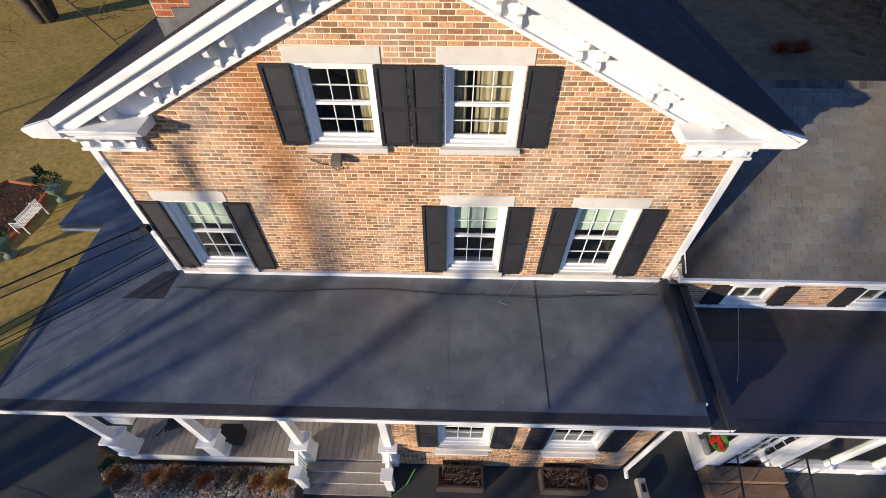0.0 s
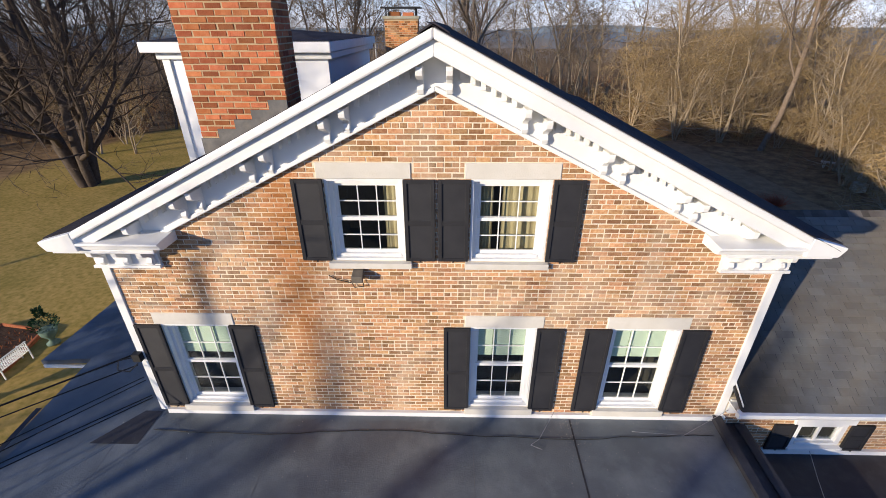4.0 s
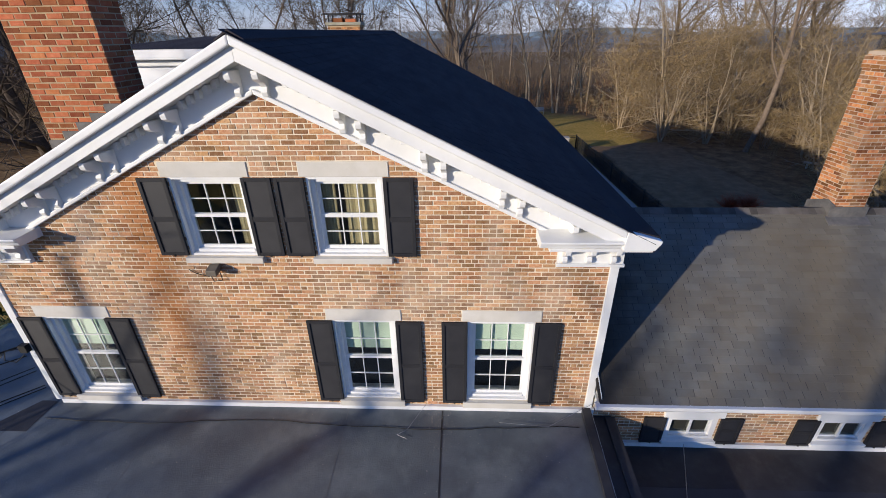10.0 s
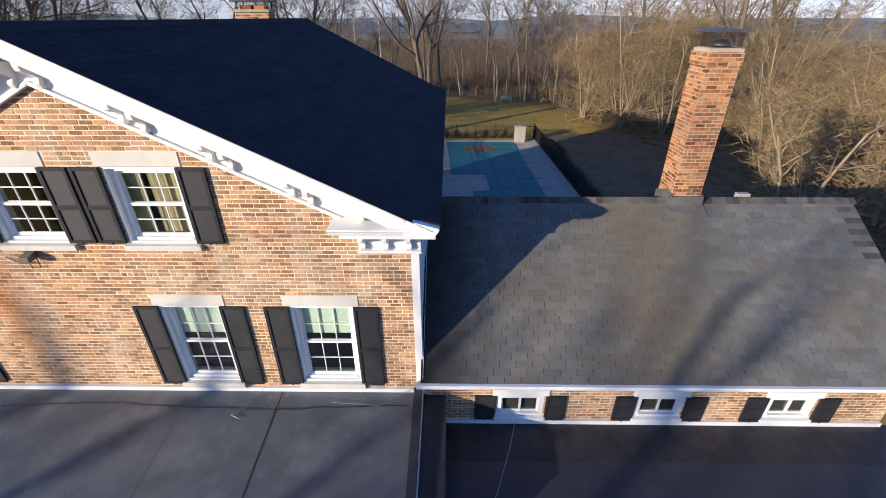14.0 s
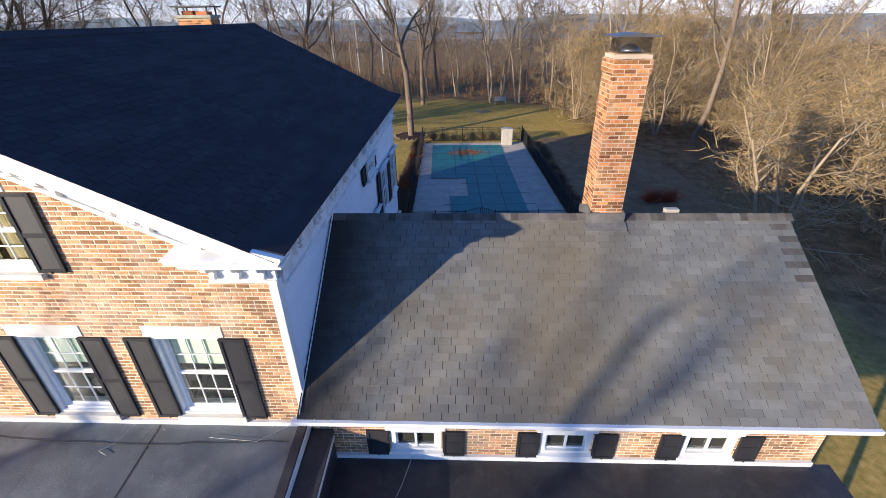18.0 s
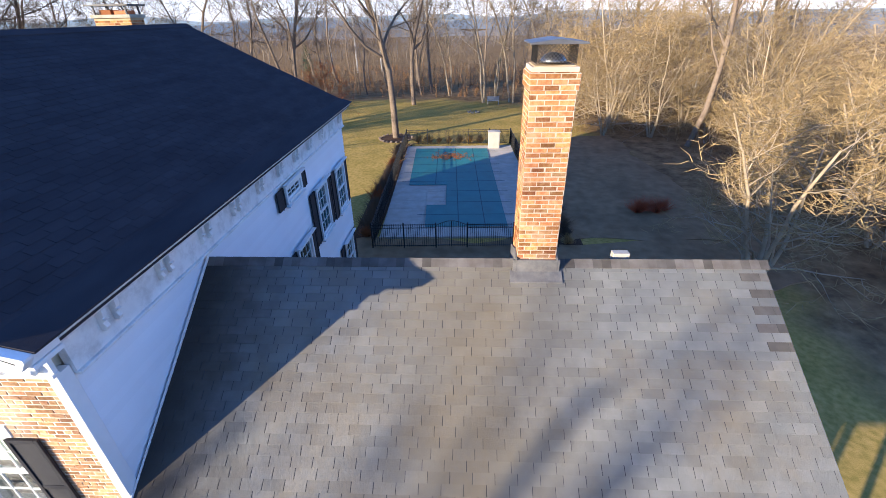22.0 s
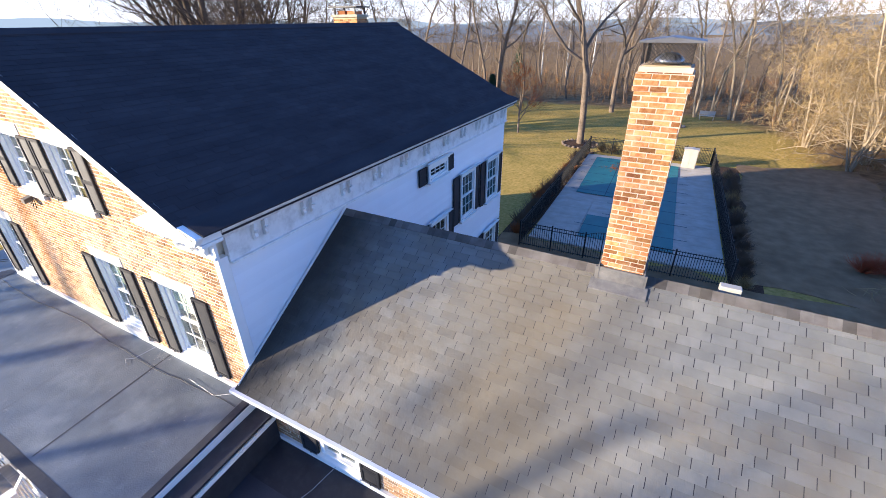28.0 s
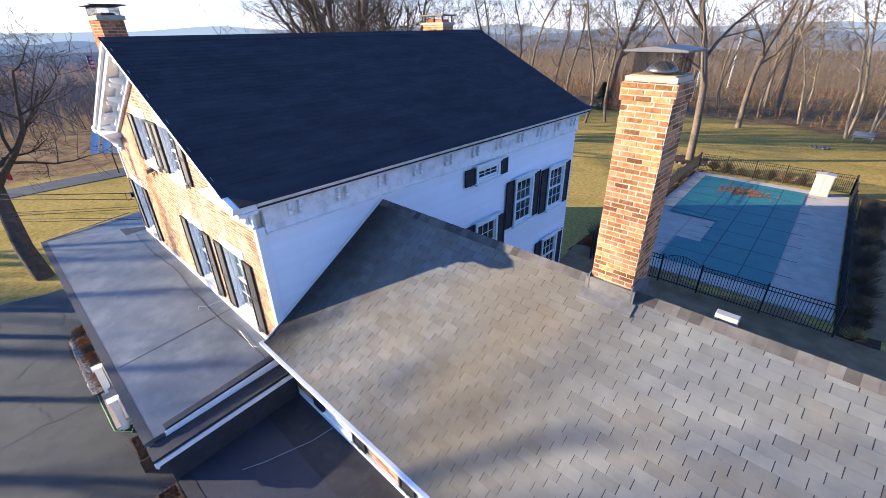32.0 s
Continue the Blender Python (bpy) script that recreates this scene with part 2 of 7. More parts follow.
STRAP = mat("cover strap", (0.008, 0.06, 0.085), (0.012, 0.07, 0.09), 0.7, 5)
IRON = mat("black iron", (0.012, 0.012, 0.013), (0.018, 0.018, 0.018), 0.45, 6, 0.1, 90)
METAL = mat("galvanised metal", (0.34, 0.34, 0.35), (0.45, 0.45, 0.46), 0.4, 6, 0.1, 60, metal=0.9)
LEAD = mat("lead flashing", (0.085, 0.082, 0.08), (0.14, 0.135, 0.13), 0.7, 6, 0.4, 30, stain=0.5, stain_col=(0.22, 0.2, 0.17), stain_scale=5)
BARK = mat("bark", (0.14, 0.105, 0.077), (0.21, 0.165, 0.125), 0.95, 6, 0.9, 40)
BARK_DARK = mat("dark bark", (0.060, 0.047, 0.038), (0.095, 0.075, 0.060), 0.95, 6, 0.9, 40)
BARK_PALE = mat("pale bark", (0.25, 0.195, 0.13), (0.36, 0.29, 0.205), 0.95, 3, 0.7, 30)
TWIG = mat("twigs", (0.115, 0.082, 0.055), (0.165, 0.120, 0.080), 0.95, 0.6)
TWIG_FAR = mat("far brown twigs", (0.135, 0.098, 0.066), (0.20, 0.148, 0.10), 0.95, 0.05, spread=0.4)
# grey-brown twigs with some distance haze mixed into the colour
TWIG_GREY_HAZE = mat("far twigs greyed by haze", (0.115, 0.100, 0.090), (0.155, 0.138, 0.128), 0.95, 0.05, spread=0.35)
TWIG_RUST = mat("rust brown scrub", (0.24, 0.12, 0.055), (0.30, 0.175, 0.085), 0.95, 0.08, spread=0.35)
TWIG_TAN = mat("tan twigs", (0.225, 0.155, 0.072), (0.32, 0.228, 0.112), 0.95, 0.4, spread=0.3)
TWIG_DARK = mat("dark twigs", (0.075, 0.056, 0.043), (0.115, 0.088, 0.066), 0.95, 0.5)
TWIG_RED = mat("red brown twigs", (0.22, 0.075, 0.03), (0.30, 0.12, 0.05), 0.95, 2)
MULCH = mat("mulch", (0.055, 0.032, 0.020), (0.10, 0.062, 0.040), 0.95, 12, 1.0, 40)
PEBBLE = mat("pebbles", (0.22, 0.205, 0.18), (0.36, 0.34, 0.305), 0.85, 9, spread=0.6)
DECK = mat("grey deck boards", (0.23, 0.195, 0.165), (0.29, 0.25, 0.215), 0.75, 3, 0.2, 40, spread=0.12, stretch=(6, 1, 1))
STEPWOOD = mat("brown step timber", (0.20, 0.12, 0.065), (0.27, 0.17, 0.10), 0.8, 4, 0.3, 30, stretch=(1, 5, 1))
DARKROOM = mat("unlit interior", (0.06, 0.055, 0.048), (0.075, 0.068, 0.06), 0.9, 2)
CURTAIN = mat("beige curtain", (0.42, 0.34, 0.20), (0.50, 0.42, 0.27), 0.9, 4)
BLIND = mat("pale green blind", (0.60, 0.70, 0.58), (0.66, 0.75, 0.64), 0.8, 2)
GREEN = mat("evergreen needles", (0.012, 0.045, 0.014), (0.025, 0.07, 0.022), 0.8, 6, spread=0.3)
URN = mat("grey green urn", (0.07, 0.12, 0.09), (0.12, 0.18, 0.14), 0.8, 8, 0.3, 40)
CLAY = mat("terracotta", (0.20, 0.11, 0.065), (0.27, 0.155, 0.095), 0.85, 6, 0.2, 40, stain=0.5, stain_col=(0.12, 0.09, 0.07), stain_scale=6)
PLASTER = mat("white plastic", (0.40, 0.37, 0.32), (0.36, 0.33, 0.28), 0.5, 2, 0.1, 20, stain=0.25, stain_col=(0.4, 0.32, 0.24), stain_scale=2)
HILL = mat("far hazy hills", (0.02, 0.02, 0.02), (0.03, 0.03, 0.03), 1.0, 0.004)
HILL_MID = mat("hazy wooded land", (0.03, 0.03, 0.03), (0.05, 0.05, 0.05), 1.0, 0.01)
HILL_NEAR = mat("far brown woods with haze glow", (0.05, 0.048, 0.048), (0.08, 0.075, 0.072), 1.0, 0.02, stain=0.5, stain_col=(0.03, 0.03, 0.03), stain_scale=0.05)
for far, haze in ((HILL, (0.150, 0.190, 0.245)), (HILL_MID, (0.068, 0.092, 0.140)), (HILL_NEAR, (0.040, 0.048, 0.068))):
    # air light over miles of haze, put into the backdrops as a glow
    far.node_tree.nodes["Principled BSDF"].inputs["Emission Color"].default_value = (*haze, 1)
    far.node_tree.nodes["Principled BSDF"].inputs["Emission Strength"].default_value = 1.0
DOGWOOD = mat("red dogwood stems", (0.32, 0.07, 0.028), (0.38, 0.10, 0.04), 0.7, 5)
HOSE = mat("green hose", (0.05, 0.22, 0.04), (0.06, 0.26, 0.05), 0.5)
CABLE = mat("black cable", (0.012, 0.012, 0.012), None, 0.6)
RED_LEAF = mat("russet leaves", (0.25, 0.075, 0.02), (0.34, 0.13, 0.03), 0.8, 9, spread=0.4)
STRAW = mat("straw grass", (0.38, 0.25, 0.09), (0.46, 0.33, 0.14), 0.85, 9, spread=0.3)



def leaf_litter_beyond(m, cx, cy, ax, ay):
    """Beyond a rounded rectangle the lawn material turns to brown leaf litter and scrub."""
    t = m.node_tree
    n, link = t.nodes, t.links.new
    p = n["Principled BSDF"]
    old = p.inputs["Base Color"].links[0].from_socket
    geo = n.new("ShaderNodeNewGeometry")
    sep = n.new("ShaderNodeSeparateXYZ")
    link(geo.outputs["Position"], sep.inputs[0])
    total = n.new("ShaderNodeMath")
    for k, (c, a) in enumerate(((cx, ax), (cy, ay))):
        u = n.new("ShaderNodeMath")
        u.operation = "MULTIPLY_ADD"
        u.inputs[1].default_value, u.inputs[2].default_value = 1 / a, -c / a
        link(sep.outputs[k], u.inputs[0])
        v = n.new("ShaderNodeMath")
        v.operation = "POWER"
        v.inputs[1].default_value = 4.0
        link(u.outputs[0], v.inputs[0])
        link(v.outputs[0], total.inputs[k])
    wob = n.new("ShaderNodeTexNoise")
    wob.inputs["Scale"].default_value, wob.inputs["Detail"].default_value = 0.25, 6
    link(geo.outputs["Position"], wob.inputs["Vector"])
    edge = n.new("ShaderNodeMath")
    edge.operation = "MULTIPLY_ADD"
    edge.inputs[1].default_value = 0.9
    link(wob.outputs["Fac"], edge.inputs[0])
    link(total.outputs[0], edge.inputs[2])
    r = n.new("ShaderNodeMapRange")
    r.inputs["From Min"].default_value, r.inputs["From Max"].default_value = 1.25, 1.6
    link(edge.outputs[0], r.inputs["Value"])
    tone = n.new("ShaderNodeTexNoise")
    tone.inputs["Scale"].default_value, tone.inputs["Detail"].default_value = 0.9, 8
    tone.inputs["Roughness"].default_value = 0.7
    link(geo.outputs["Position"], tone.inputs["Vector"])
    cr = n.new("ShaderNodeValToRGB")
    cr.color_ramp.elements[0].position, cr.color_ramp.elements[0].color = 0.35, (0.13, 0.085, 0.048, 1)
    cr.color_ramp.elements[1].position, cr.color_ramp.elements[1].color = 0.68, (0.34, 0.225, 0.115, 1)
    link(tone.outputs["Fac"], cr.inputs[0])
    mx = n.new("ShaderNodeMix")
    mx.data_type = "RGBA"
    link(r.outputs[0], mx.inputs["Factor"])
    link(old, mx.inputs["A"])
    link(cr.outputs[0], mx.inputs["B"])
    link(mx.outputs["Result"], p.inputs["Base Color"])


leaf_litter_beyond(LAWN, -5.5, 14, 27.0, 44)

GLASS = bpy.data.materials.new("window glass")
GLASS.use_nodes = True
g = GLASS.node_tree
for node in list(g.nodes):
    g.nodes.remove(node)
go = g.nodes.new("ShaderNodeOutputMaterial")
gm = g.nodes.new("ShaderNodeMixShader")
gt = g.nodes.new("ShaderNodeBsdfTransparent")
gg = g.nodes.new("ShaderNodeBsdfGlossy")
gf = g.nodes.new("ShaderNodeLayerWeight")
gp = g.nodes.new("ShaderNodeMath")
gp.operation = "POWER"
gp.inputs[1].default_value = 4.0
gq = g.nodes.new("ShaderNodeMath")
gq.operation = "MULTIPLY_ADD"
gq.inputs[1].default_value, gq.inputs[2].default_value = 0.8, 0.07
gt.inputs[0].default_value = (0.86, 0.90, 0.88, 1)
gg.inputs["Roughness"].default_value = 0.02
gf.inputs[0].default_value = 0.5
g.links.new(gf.outputs["Facing"], gp.inputs[0])
g.links.new(gp.outputs[0], gq.inputs[0])
g.links.new(gq.outputs[0], gm.inputs[0])
g.links.new(gt.outputs[0], gm.inputs[1])
g.links.new(gg.outputs[0], gm.inputs[2])
g.links.new(gm.outputs[0], go.inputs[0])


# ---- building helpers ----
class Shape:
    """Gathers vertices and faces, each put through the matrix m."""

    def __init__(self, m=None):
        self.v, self.f, self.m = [], [], m

    def add(self, verts, faces):
        k = len(self.v)
        if self.m is not None:
            verts = [self.m @ Vector(p) for p in verts]
        self.v += [tuple(p) for p in verts]
        self.f += [tuple(i + k for i in f) for f in faces]
        return self

    def box(self, x0, y0, z0, x1, y1, z1):
        v = [(x, y, z) for z in (z0, z1) for y in (y0, y1) for x in (x0, x1)]
        return self.add(v, [(0, 2, 3, 1), (4, 5, 7, 6), (0, 1, 5, 4), (2, 6, 7, 3), (0, 4, 6, 2), (1, 3, 7, 5)])

    def cbox(self, x0, y0, z0, x1, y1, z1, c=0.004):
        """A box with chamfered edges along its front (-y) face."""
        b = [(x0, y1, z0), (x1, y1, z0), (x1, y1, z1), (x0, y1, z1)]
        s = [(x0, y0 + c, z0), (x1, y0 + c, z0), (x1, y0 + c, z1), (x0, y0 + c, z1)]
        t = [(x0 + c, y0, z0 + c), (x1 - c, y0, z0 + c), (x1 - c, y0, z1 - c), (x0 + c, y0, z1 - c)]
        f = [(8, 9, 10, 11)]
        for i in range(4):
            j = (i + 1) % 4
            f += [(i, j, 4 + j, 4 + i), (4 + i, 4 + j, 8 + j, 8 + i)]
        return self.add(b + s + t, f + [(3, 2, 1, 0)])

    def prism(self, outline, axis, lo, hi):
        """An outline of (a, b) pairs swept along an axis: x takes (y, z), y takes (x, z), z takes (x, y)."""
        put = {"x": lambda a, b, c: (c, a, b), "y": lambda a, b, c: (a, c, b), "z": lambda a, b, c: (a, b, c)}[axis]
        n = len(outline)
        v = [put(a, b, lo) for a, b in outline] + [put(a, b, hi) for a, b in outline]
        f = [tuple(range(n - 1, -1, -1)), tuple(range(n, 2 * n))] + [(i, (i + 1) % n, n + (i + 1) % n, n + i) for i in range(n)]
        return self.add(v, f)

    def tube(self, points, radii, sides=6, cap=True):
        k, rings = [], []
        pts = [Vector(p) for p in points]
        for i, p in enumerate(pts):
            d = (pts[min(i + 1, len(pts) - 1)] - pts[max(i - 1, 0)]).normalized()
            u = d.orthogonal().normalized()
            if i and abs(d.dot(k[-1])) < 0.9:
                u = (k[-1] - d * k[-1].dot(d)).normalized()
            k.append(u)
            w = d.cross(u)
            r = radii[i] if hasattr(radii, "__len__") else radii
            rings.append([p + (u * math.cos(a) + w * math.sin(a)) * r for a in [2 * math.pi * j / sides for j in range(sides)]])
        f = []
        for i in range(len(rings) - 1):
            for j in range(sides):
                q = (j + 1) % sides
                f.append((i * sides + j, i * sides + q, (i + 1) * sides + q, (i + 1) * sides + j))
        if cap:
            f += [tuple(range(sides - 1, -1, -1)), tuple(range((len(rings) - 1) * sides, len(rings) * sides))]
        return self.add([q for ring in rings for q in ring], f)

    def lathe(self, profile, centre, sides=16):
        cx, cy, cz = centre
        v = [(cx + r * math.cos(2 * math.pi * j / sides), cy + r * math.sin(2 * math.pi * j / sides), cz + z) for r, z in profile for j in range(sides)]
        f = [(i * sides + j, i * sides + (j + 1) % sides, (i + 1) * sides + (j + 1) % sides, (i + 1) * sides + j) for i in range(len(profile) - 1) for j in range(sides)]
        f += [tuple(range(sides - 1, -1, -1)), tuple(range((len(profile) - 1) * sides, len(profile) * sides))]
        return self.add(v, f)

    def mesh(self, name, material, smooth=False):
        me = bpy.data.meshes.new(name)
        me.from_pydata(self.v, [], self.f)
        me.materials.append(material)
        if smooth:
            me.polygons.foreach_set("use_smooth", [True] * len(me.polygons))
        me.update()
        return me


def thing(name, label, category, at=(0, 0, 0), group="", kind=""):
    ob = new(name)
    ob.location = at
    ob.empty_display_size = 0.2
    return tagged(ob, label, category, group, kind)


def part(name, shape, material, parent=None, label="", smooth=False, bevel=0.0):
    """One mesh object, in the coordinates of its topmost parent's place."""
    ob = new(name, shape.mesh(name, material, smooth))
    ob.parent = parent
    if label:
        ob["label"] = label
    if bevel:
        mod = ob.modifiers.new("bevel", "BEVEL")
        mod.width, mod.segments, mod.limit_method = bevel, 2, "ANGLE"
    return ob


def sections(name, shape, material, parent, label):
    """A wall of eight-cornered blocks: the first is the wall, the rest are its sections."""
    wall = None
    for k in range(0, len(shape.v), 8):
        s = Shape().add(shape.v[k:k + 8], [tuple(i - k for i in f) for f in shape.f if k <= f[0] < k + 8])
        wall = part("wall_section", s, material, wall) and wall if wall else part(name, s, material, parent, label)
    return wall


def piece(name, me, parent, loc=(0, 0, 0)):
    ob = new(name, me)
    ob.parent = parent
    ob.location = loc
    return ob


def alone(name, shape, material, label, category, group="", kind="", smooth=False, bevel=0.0):
    return tagged(part(name, shape, material, None, "", smooth, bevel), label, category, group, kind)


def wall_frame(origin, turn):
    """Wall coordinates: x along the wall, -y out of it, z up."""
    return Matrix.Translation(origin) @ Matrix.Rotation(radians(turn), 4, "Z")


# ---- bricks ----
COURSE, LONG, JOINT = 0.0670, 0.1895, 0.0135


def lay(x0, x1, z0, z1, inside, depth=0.09, headers=7, seed=3):
    """Bricks of a wall in wall coordinates: (x, z, length) of each, where inside(x0, x1, z0, z1) allows."""
    rnd = random.Random(seed)
    out = []
    for row in range(int((z1 - z0) / COURSE)):
        z = z0 + row * COURSE
        head = headers and row % headers == headers - 1
        pitch = LONG / 2 if head else LONG
        x = x0 - (pitch / 2 if row % 2 else 0)
        while x < x1 - 0.02:
            a, b = max(x, x0), min(x + pitch, x1)
            if b - a > 0.04:
                for s, e in inside(a, b, z, z + COURSE):
                    if e - s > 0.035:
                        wide, lift = rnd.uniform(-0.003, 0.004), rnd.uniform(-0.002, 0.002)
                        out.append((s + JOINT / 2 - wide / 2 + rnd.uniform(-0.002, 0.002), z + JOINT / 2 + lift, e - s - JOINT + wide, rnd.uniform(-0.002, 0.004)))
            x += pitch
    return out


def gaps(holes, top=None):
    """An inside() for lay(): rectangles (x0, z0, x1, z1) cut out, and nothing over the line top(x)."""

    def inside(a, b, z0, z1):
        if top and (z1 > top(a) or z1 > top(b)):
            if z0 > max(top(a), top(b)) - 0.02:
                return []
        runs = [(a, b)]
        for hx0, hz0, hx1, hz1 in holes:
            if z1 - 0.02 > hz0 and z0 + 0.02 < hz1:
                runs = [r for s, e in runs for r in ((s, min(e, hx0)), (max(s, hx1), e)) if r[1] > r[0]]
        return runs

    return inside


def brickwork(rows, m, parent, material, depth=0.05, singles=300, near=None):
    """Up to 300 bricks as objects of their own (those nearest to the stretch `near`), the rest in one mesh."""
    ranked = sorted(rows, key=near) if near else rows
    shapes = {}
    for x, z, w, out in ranked[:singles]:
        key = round(w, 2)
        if key not in shapes:
            shapes[key] = Shape(m.to_3x3().to_4x4()).cbox(0, 0, 0, key, depth, COURSE - JOINT).mesh("brick", material)
        piece("brick", shapes[key], parent, m @ Vector((x, -out, z)))
    rest = Shape(m)
    for x, z, w, out in ranked[singles:]:
        rest.cbox(x, -out, z, x + w, depth - out, z + COURSE - JOINT)
    if rest.v:
        part("bricks", rest, material, parent)["kind"] = "stuff"


def holed(m, x0, x1, z0, z1, holes, y0, y1, top=None):
    """A slab of wall from y0 to y1 with rectangular holes; over z1 it may rise to a gable line top (list of (x, z))."""
    s = Shape(m)
    xs = sorted({x0, x1, *[h[0] for h in holes], *[h[2] for h in holes]})
    zs = sorted({z0, z1, *[h[1] for h in holes if z0 < h[1] < z1], *[h[3] for h in holes if z0 < h[3] < z1]})
    for a, b in zip(xs, xs[1:]):
        run = None
        for c, d in zip(zs, zs[1:]):
            solid = not any(h[0] < (a + b) / 2 < h[2] and h[1] < (c + d) / 2 < h[3] for h in holes)
            if solid:
                run = (run[0], d) if run else (c, d)
            elif run:
                s.box(a, y0, run[0], b, y1, run[1])
                run = None
        if run:
            s.box(a, y0, run[0], b, y1, run[1])
    if top:
        s.prism(top, "y", y0, y1)
    return s


# ---- windows and shutters ----
def room_box(s, w, h):
    s.box(-0.1, 0.305, -0.1, 0.0, 1.1, h + 0.1).box(w, 0.305, -0.1, w + 0.1, 1.1, h + 0.1).box(0, 1.05, -0.1, w, 1.1, h + 0.1)
    s.box(0, 0.305, h, w, 1.05, h + 0.1).box(0, 0.305, -0.1, w, 1.05, 0)


def window(m, w, h, parent, cols=3, rows=2, inside="dark", double=True, stone=True, wide=0.0, sill_h=0.1, recess=0.10, name="window", sash=0.045, shallow=False):
    """A sash window in wall coordinates; its opening's lower left corner is the origin."""
    win = new(name)
    win.parent = parent
    jamb = Shape(m)
    d = 0.11 if shallow else 0.30
    jamb.box(0, 0.0, 0, 0.028, d, h).box(w - 0.028, 0.0, 0, w, d, h).box(0.028, 0.0, h - 0.028, w - 0.028, d, h).box(0.028, 0.0, 0, w - 0.028, d, 0.03)
    part("jamb", jamb, WHITE, win)
    fr = Shape(m)
    r = recess
    fr.box(0.028, r - 0.03, 0.03, 0.085, r + 0.05, h - 0.028).box(w - 0.085, r - 0.03, 0.03, w - 0.028, r + 0.05, h - 0.028)
    fr.box(0.085, r - 0.03, h - 0.085, w - 0.085, r + 0.05, h - 0.028).box(0.085, r - 0.05, 0.03, w - 0.085, r + 0.05, 0.075)
    part("window_frame", fr, WHITE, win, bevel=0.004)
    x0, x1, z0, z1 = 0.085, w - 0.085, 0.075, h - 0.085
    mid = (z0 + z1) / 2
    spans = [(z0, mid + 0.02, r + 0.004), (mid - 0.02, z1, r + 0.03)] if double else [(z0, z1, r + 0.01)]
    shapes = {}
    for k, (a, b, y) in enumerate(spans):
        s = Shape(m)
        s.box(x0, y, a, x0 + sash, y + 0.03, b).box(x1 - sash, y, a, x1, y + 0.03, b)
        s.box(x0 + sash, y, a, x1 - sash, y + 0.03, a + sash).box(x0 + sash, y, b - sash, x1 - sash, y + 0.03, b)
        sa = part("sash", s, WHITE, win)
        gx0, gx1, gz0, gz1 = x0 + sash, x1 - sash, a + sash, b - sash
        bars = Shape(m)
        for i in range(1, cols):
            x = gx0 + (gx1 - gx0) * i / cols
            bars.box(x - 0.0065, y + 0.002, gz0, x + 0.0065, y + 0.028, gz1)
        for i in range(1, rows):
            z = gz0 + (gz1 - gz0) * i / rows
            bars.box(gx0, y + 0.004, z - 0.0065, gx1, y + 0.026, z + 0.0065)
        part("muntin", bars, WHITE, win)
        pw, ph = (gx1 - gx0) / cols, (gz1 - gz0) / rows
        key = (round(pw, 3), round(ph, 3))
        if key not in shapes:
            shapes[key] = Shape(m.to_3x3().to_4x4()).box(0, 0, 0, pw, 0.004, ph).mesh("pane", GLASS)
        for i in range(cols):
            for j in range(rows):
                p = piece("pane", shapes[key], win, m @ Vector((gx0 + i * pw, y + 0.013, gz0 + j * ph)))
                p.visible_shadow = False
    # the room behind the glass: its shade is in the lining's colour, flat if shallow
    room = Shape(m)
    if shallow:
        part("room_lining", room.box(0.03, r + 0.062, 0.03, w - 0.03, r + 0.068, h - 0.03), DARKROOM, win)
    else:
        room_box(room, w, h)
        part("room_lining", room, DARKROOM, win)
    if inside == "curtain":
        for lo, hi in ((0.05, 0.30), (0.42, 0.97)):
            c = Shape(m)
            n = 18
            xs = [w * (lo + (hi - lo) * i / n) for i in range(n + 1)]
            v = [(x, 0.22 + 0.02 * math.sin(i * 1.9), z) for z in (0.05, h - 0.04) for i, x in enumerate(xs)]
            c.add(v, [(i, i + 1, n + 2 + i, n + 1 + i) for i in range(n)])
            part("curtain", c, CURTAIN, win, smooth=True)
    if inside == "dark_curtain":
        c = Shape(m)
        n = 10
        xs = [w * (0.70 + 0.24 * i / n) for i in range(n + 1)]
        v = [(x, 0.22 + 0.02 * math.sin(i * 1.9), z) for z in (0.05, h - 0.04) for i, x in enumerate(xs)]
        c.add(v, [(i, i + 1, n + 2 + i, n + 1 + i) for i in range(n)])
        part("curtain", c, CURTAIN, win, smooth=True)
    if inside == "blind":
        s = Shape(m)
        for i in range(3):
            a, b = x0 + (x1 - x0) * i / 3 + 0.004, x0 + (x1 - x0) * (i + 1) / 3 - 0.004
            s.box(a, 0.172, mid + 0.14, b, 0.178, z1)
        part("blind", s, BLIND, win)
    if stone:
        part("lintel", Shape(m).cbox(-0.09 - wide, -0.012, h + 0.002, w + 0.09 + wide, 0.1, h + 0.205, 0.008), STONE, win, "weathered limestone lintel")
        part("sill", Shape(m).prism([(-0.07, -sill_h), (-0.07, -0.015), (0.10, 0.0), (0.10, -sill_h)], "x", -0.06 - wide, w + 0.06 + wide), STONE, win, "limestone sill", bevel=0.005)
    else:
        part("lintel", Shape(m).cbox(-0.05, -0.03, h, w + 0.05, 0.02, h + 0.07, 0.008), WHITE, win)
        part("sill", Shape(m).prism([(-0.06, -0.06), (-0.06, -0.015), (0.06, 0.0), (0.06, -0.06)], "x", -0.05, w + 0.05), WHITE, win, bevel=0.004)
    return win


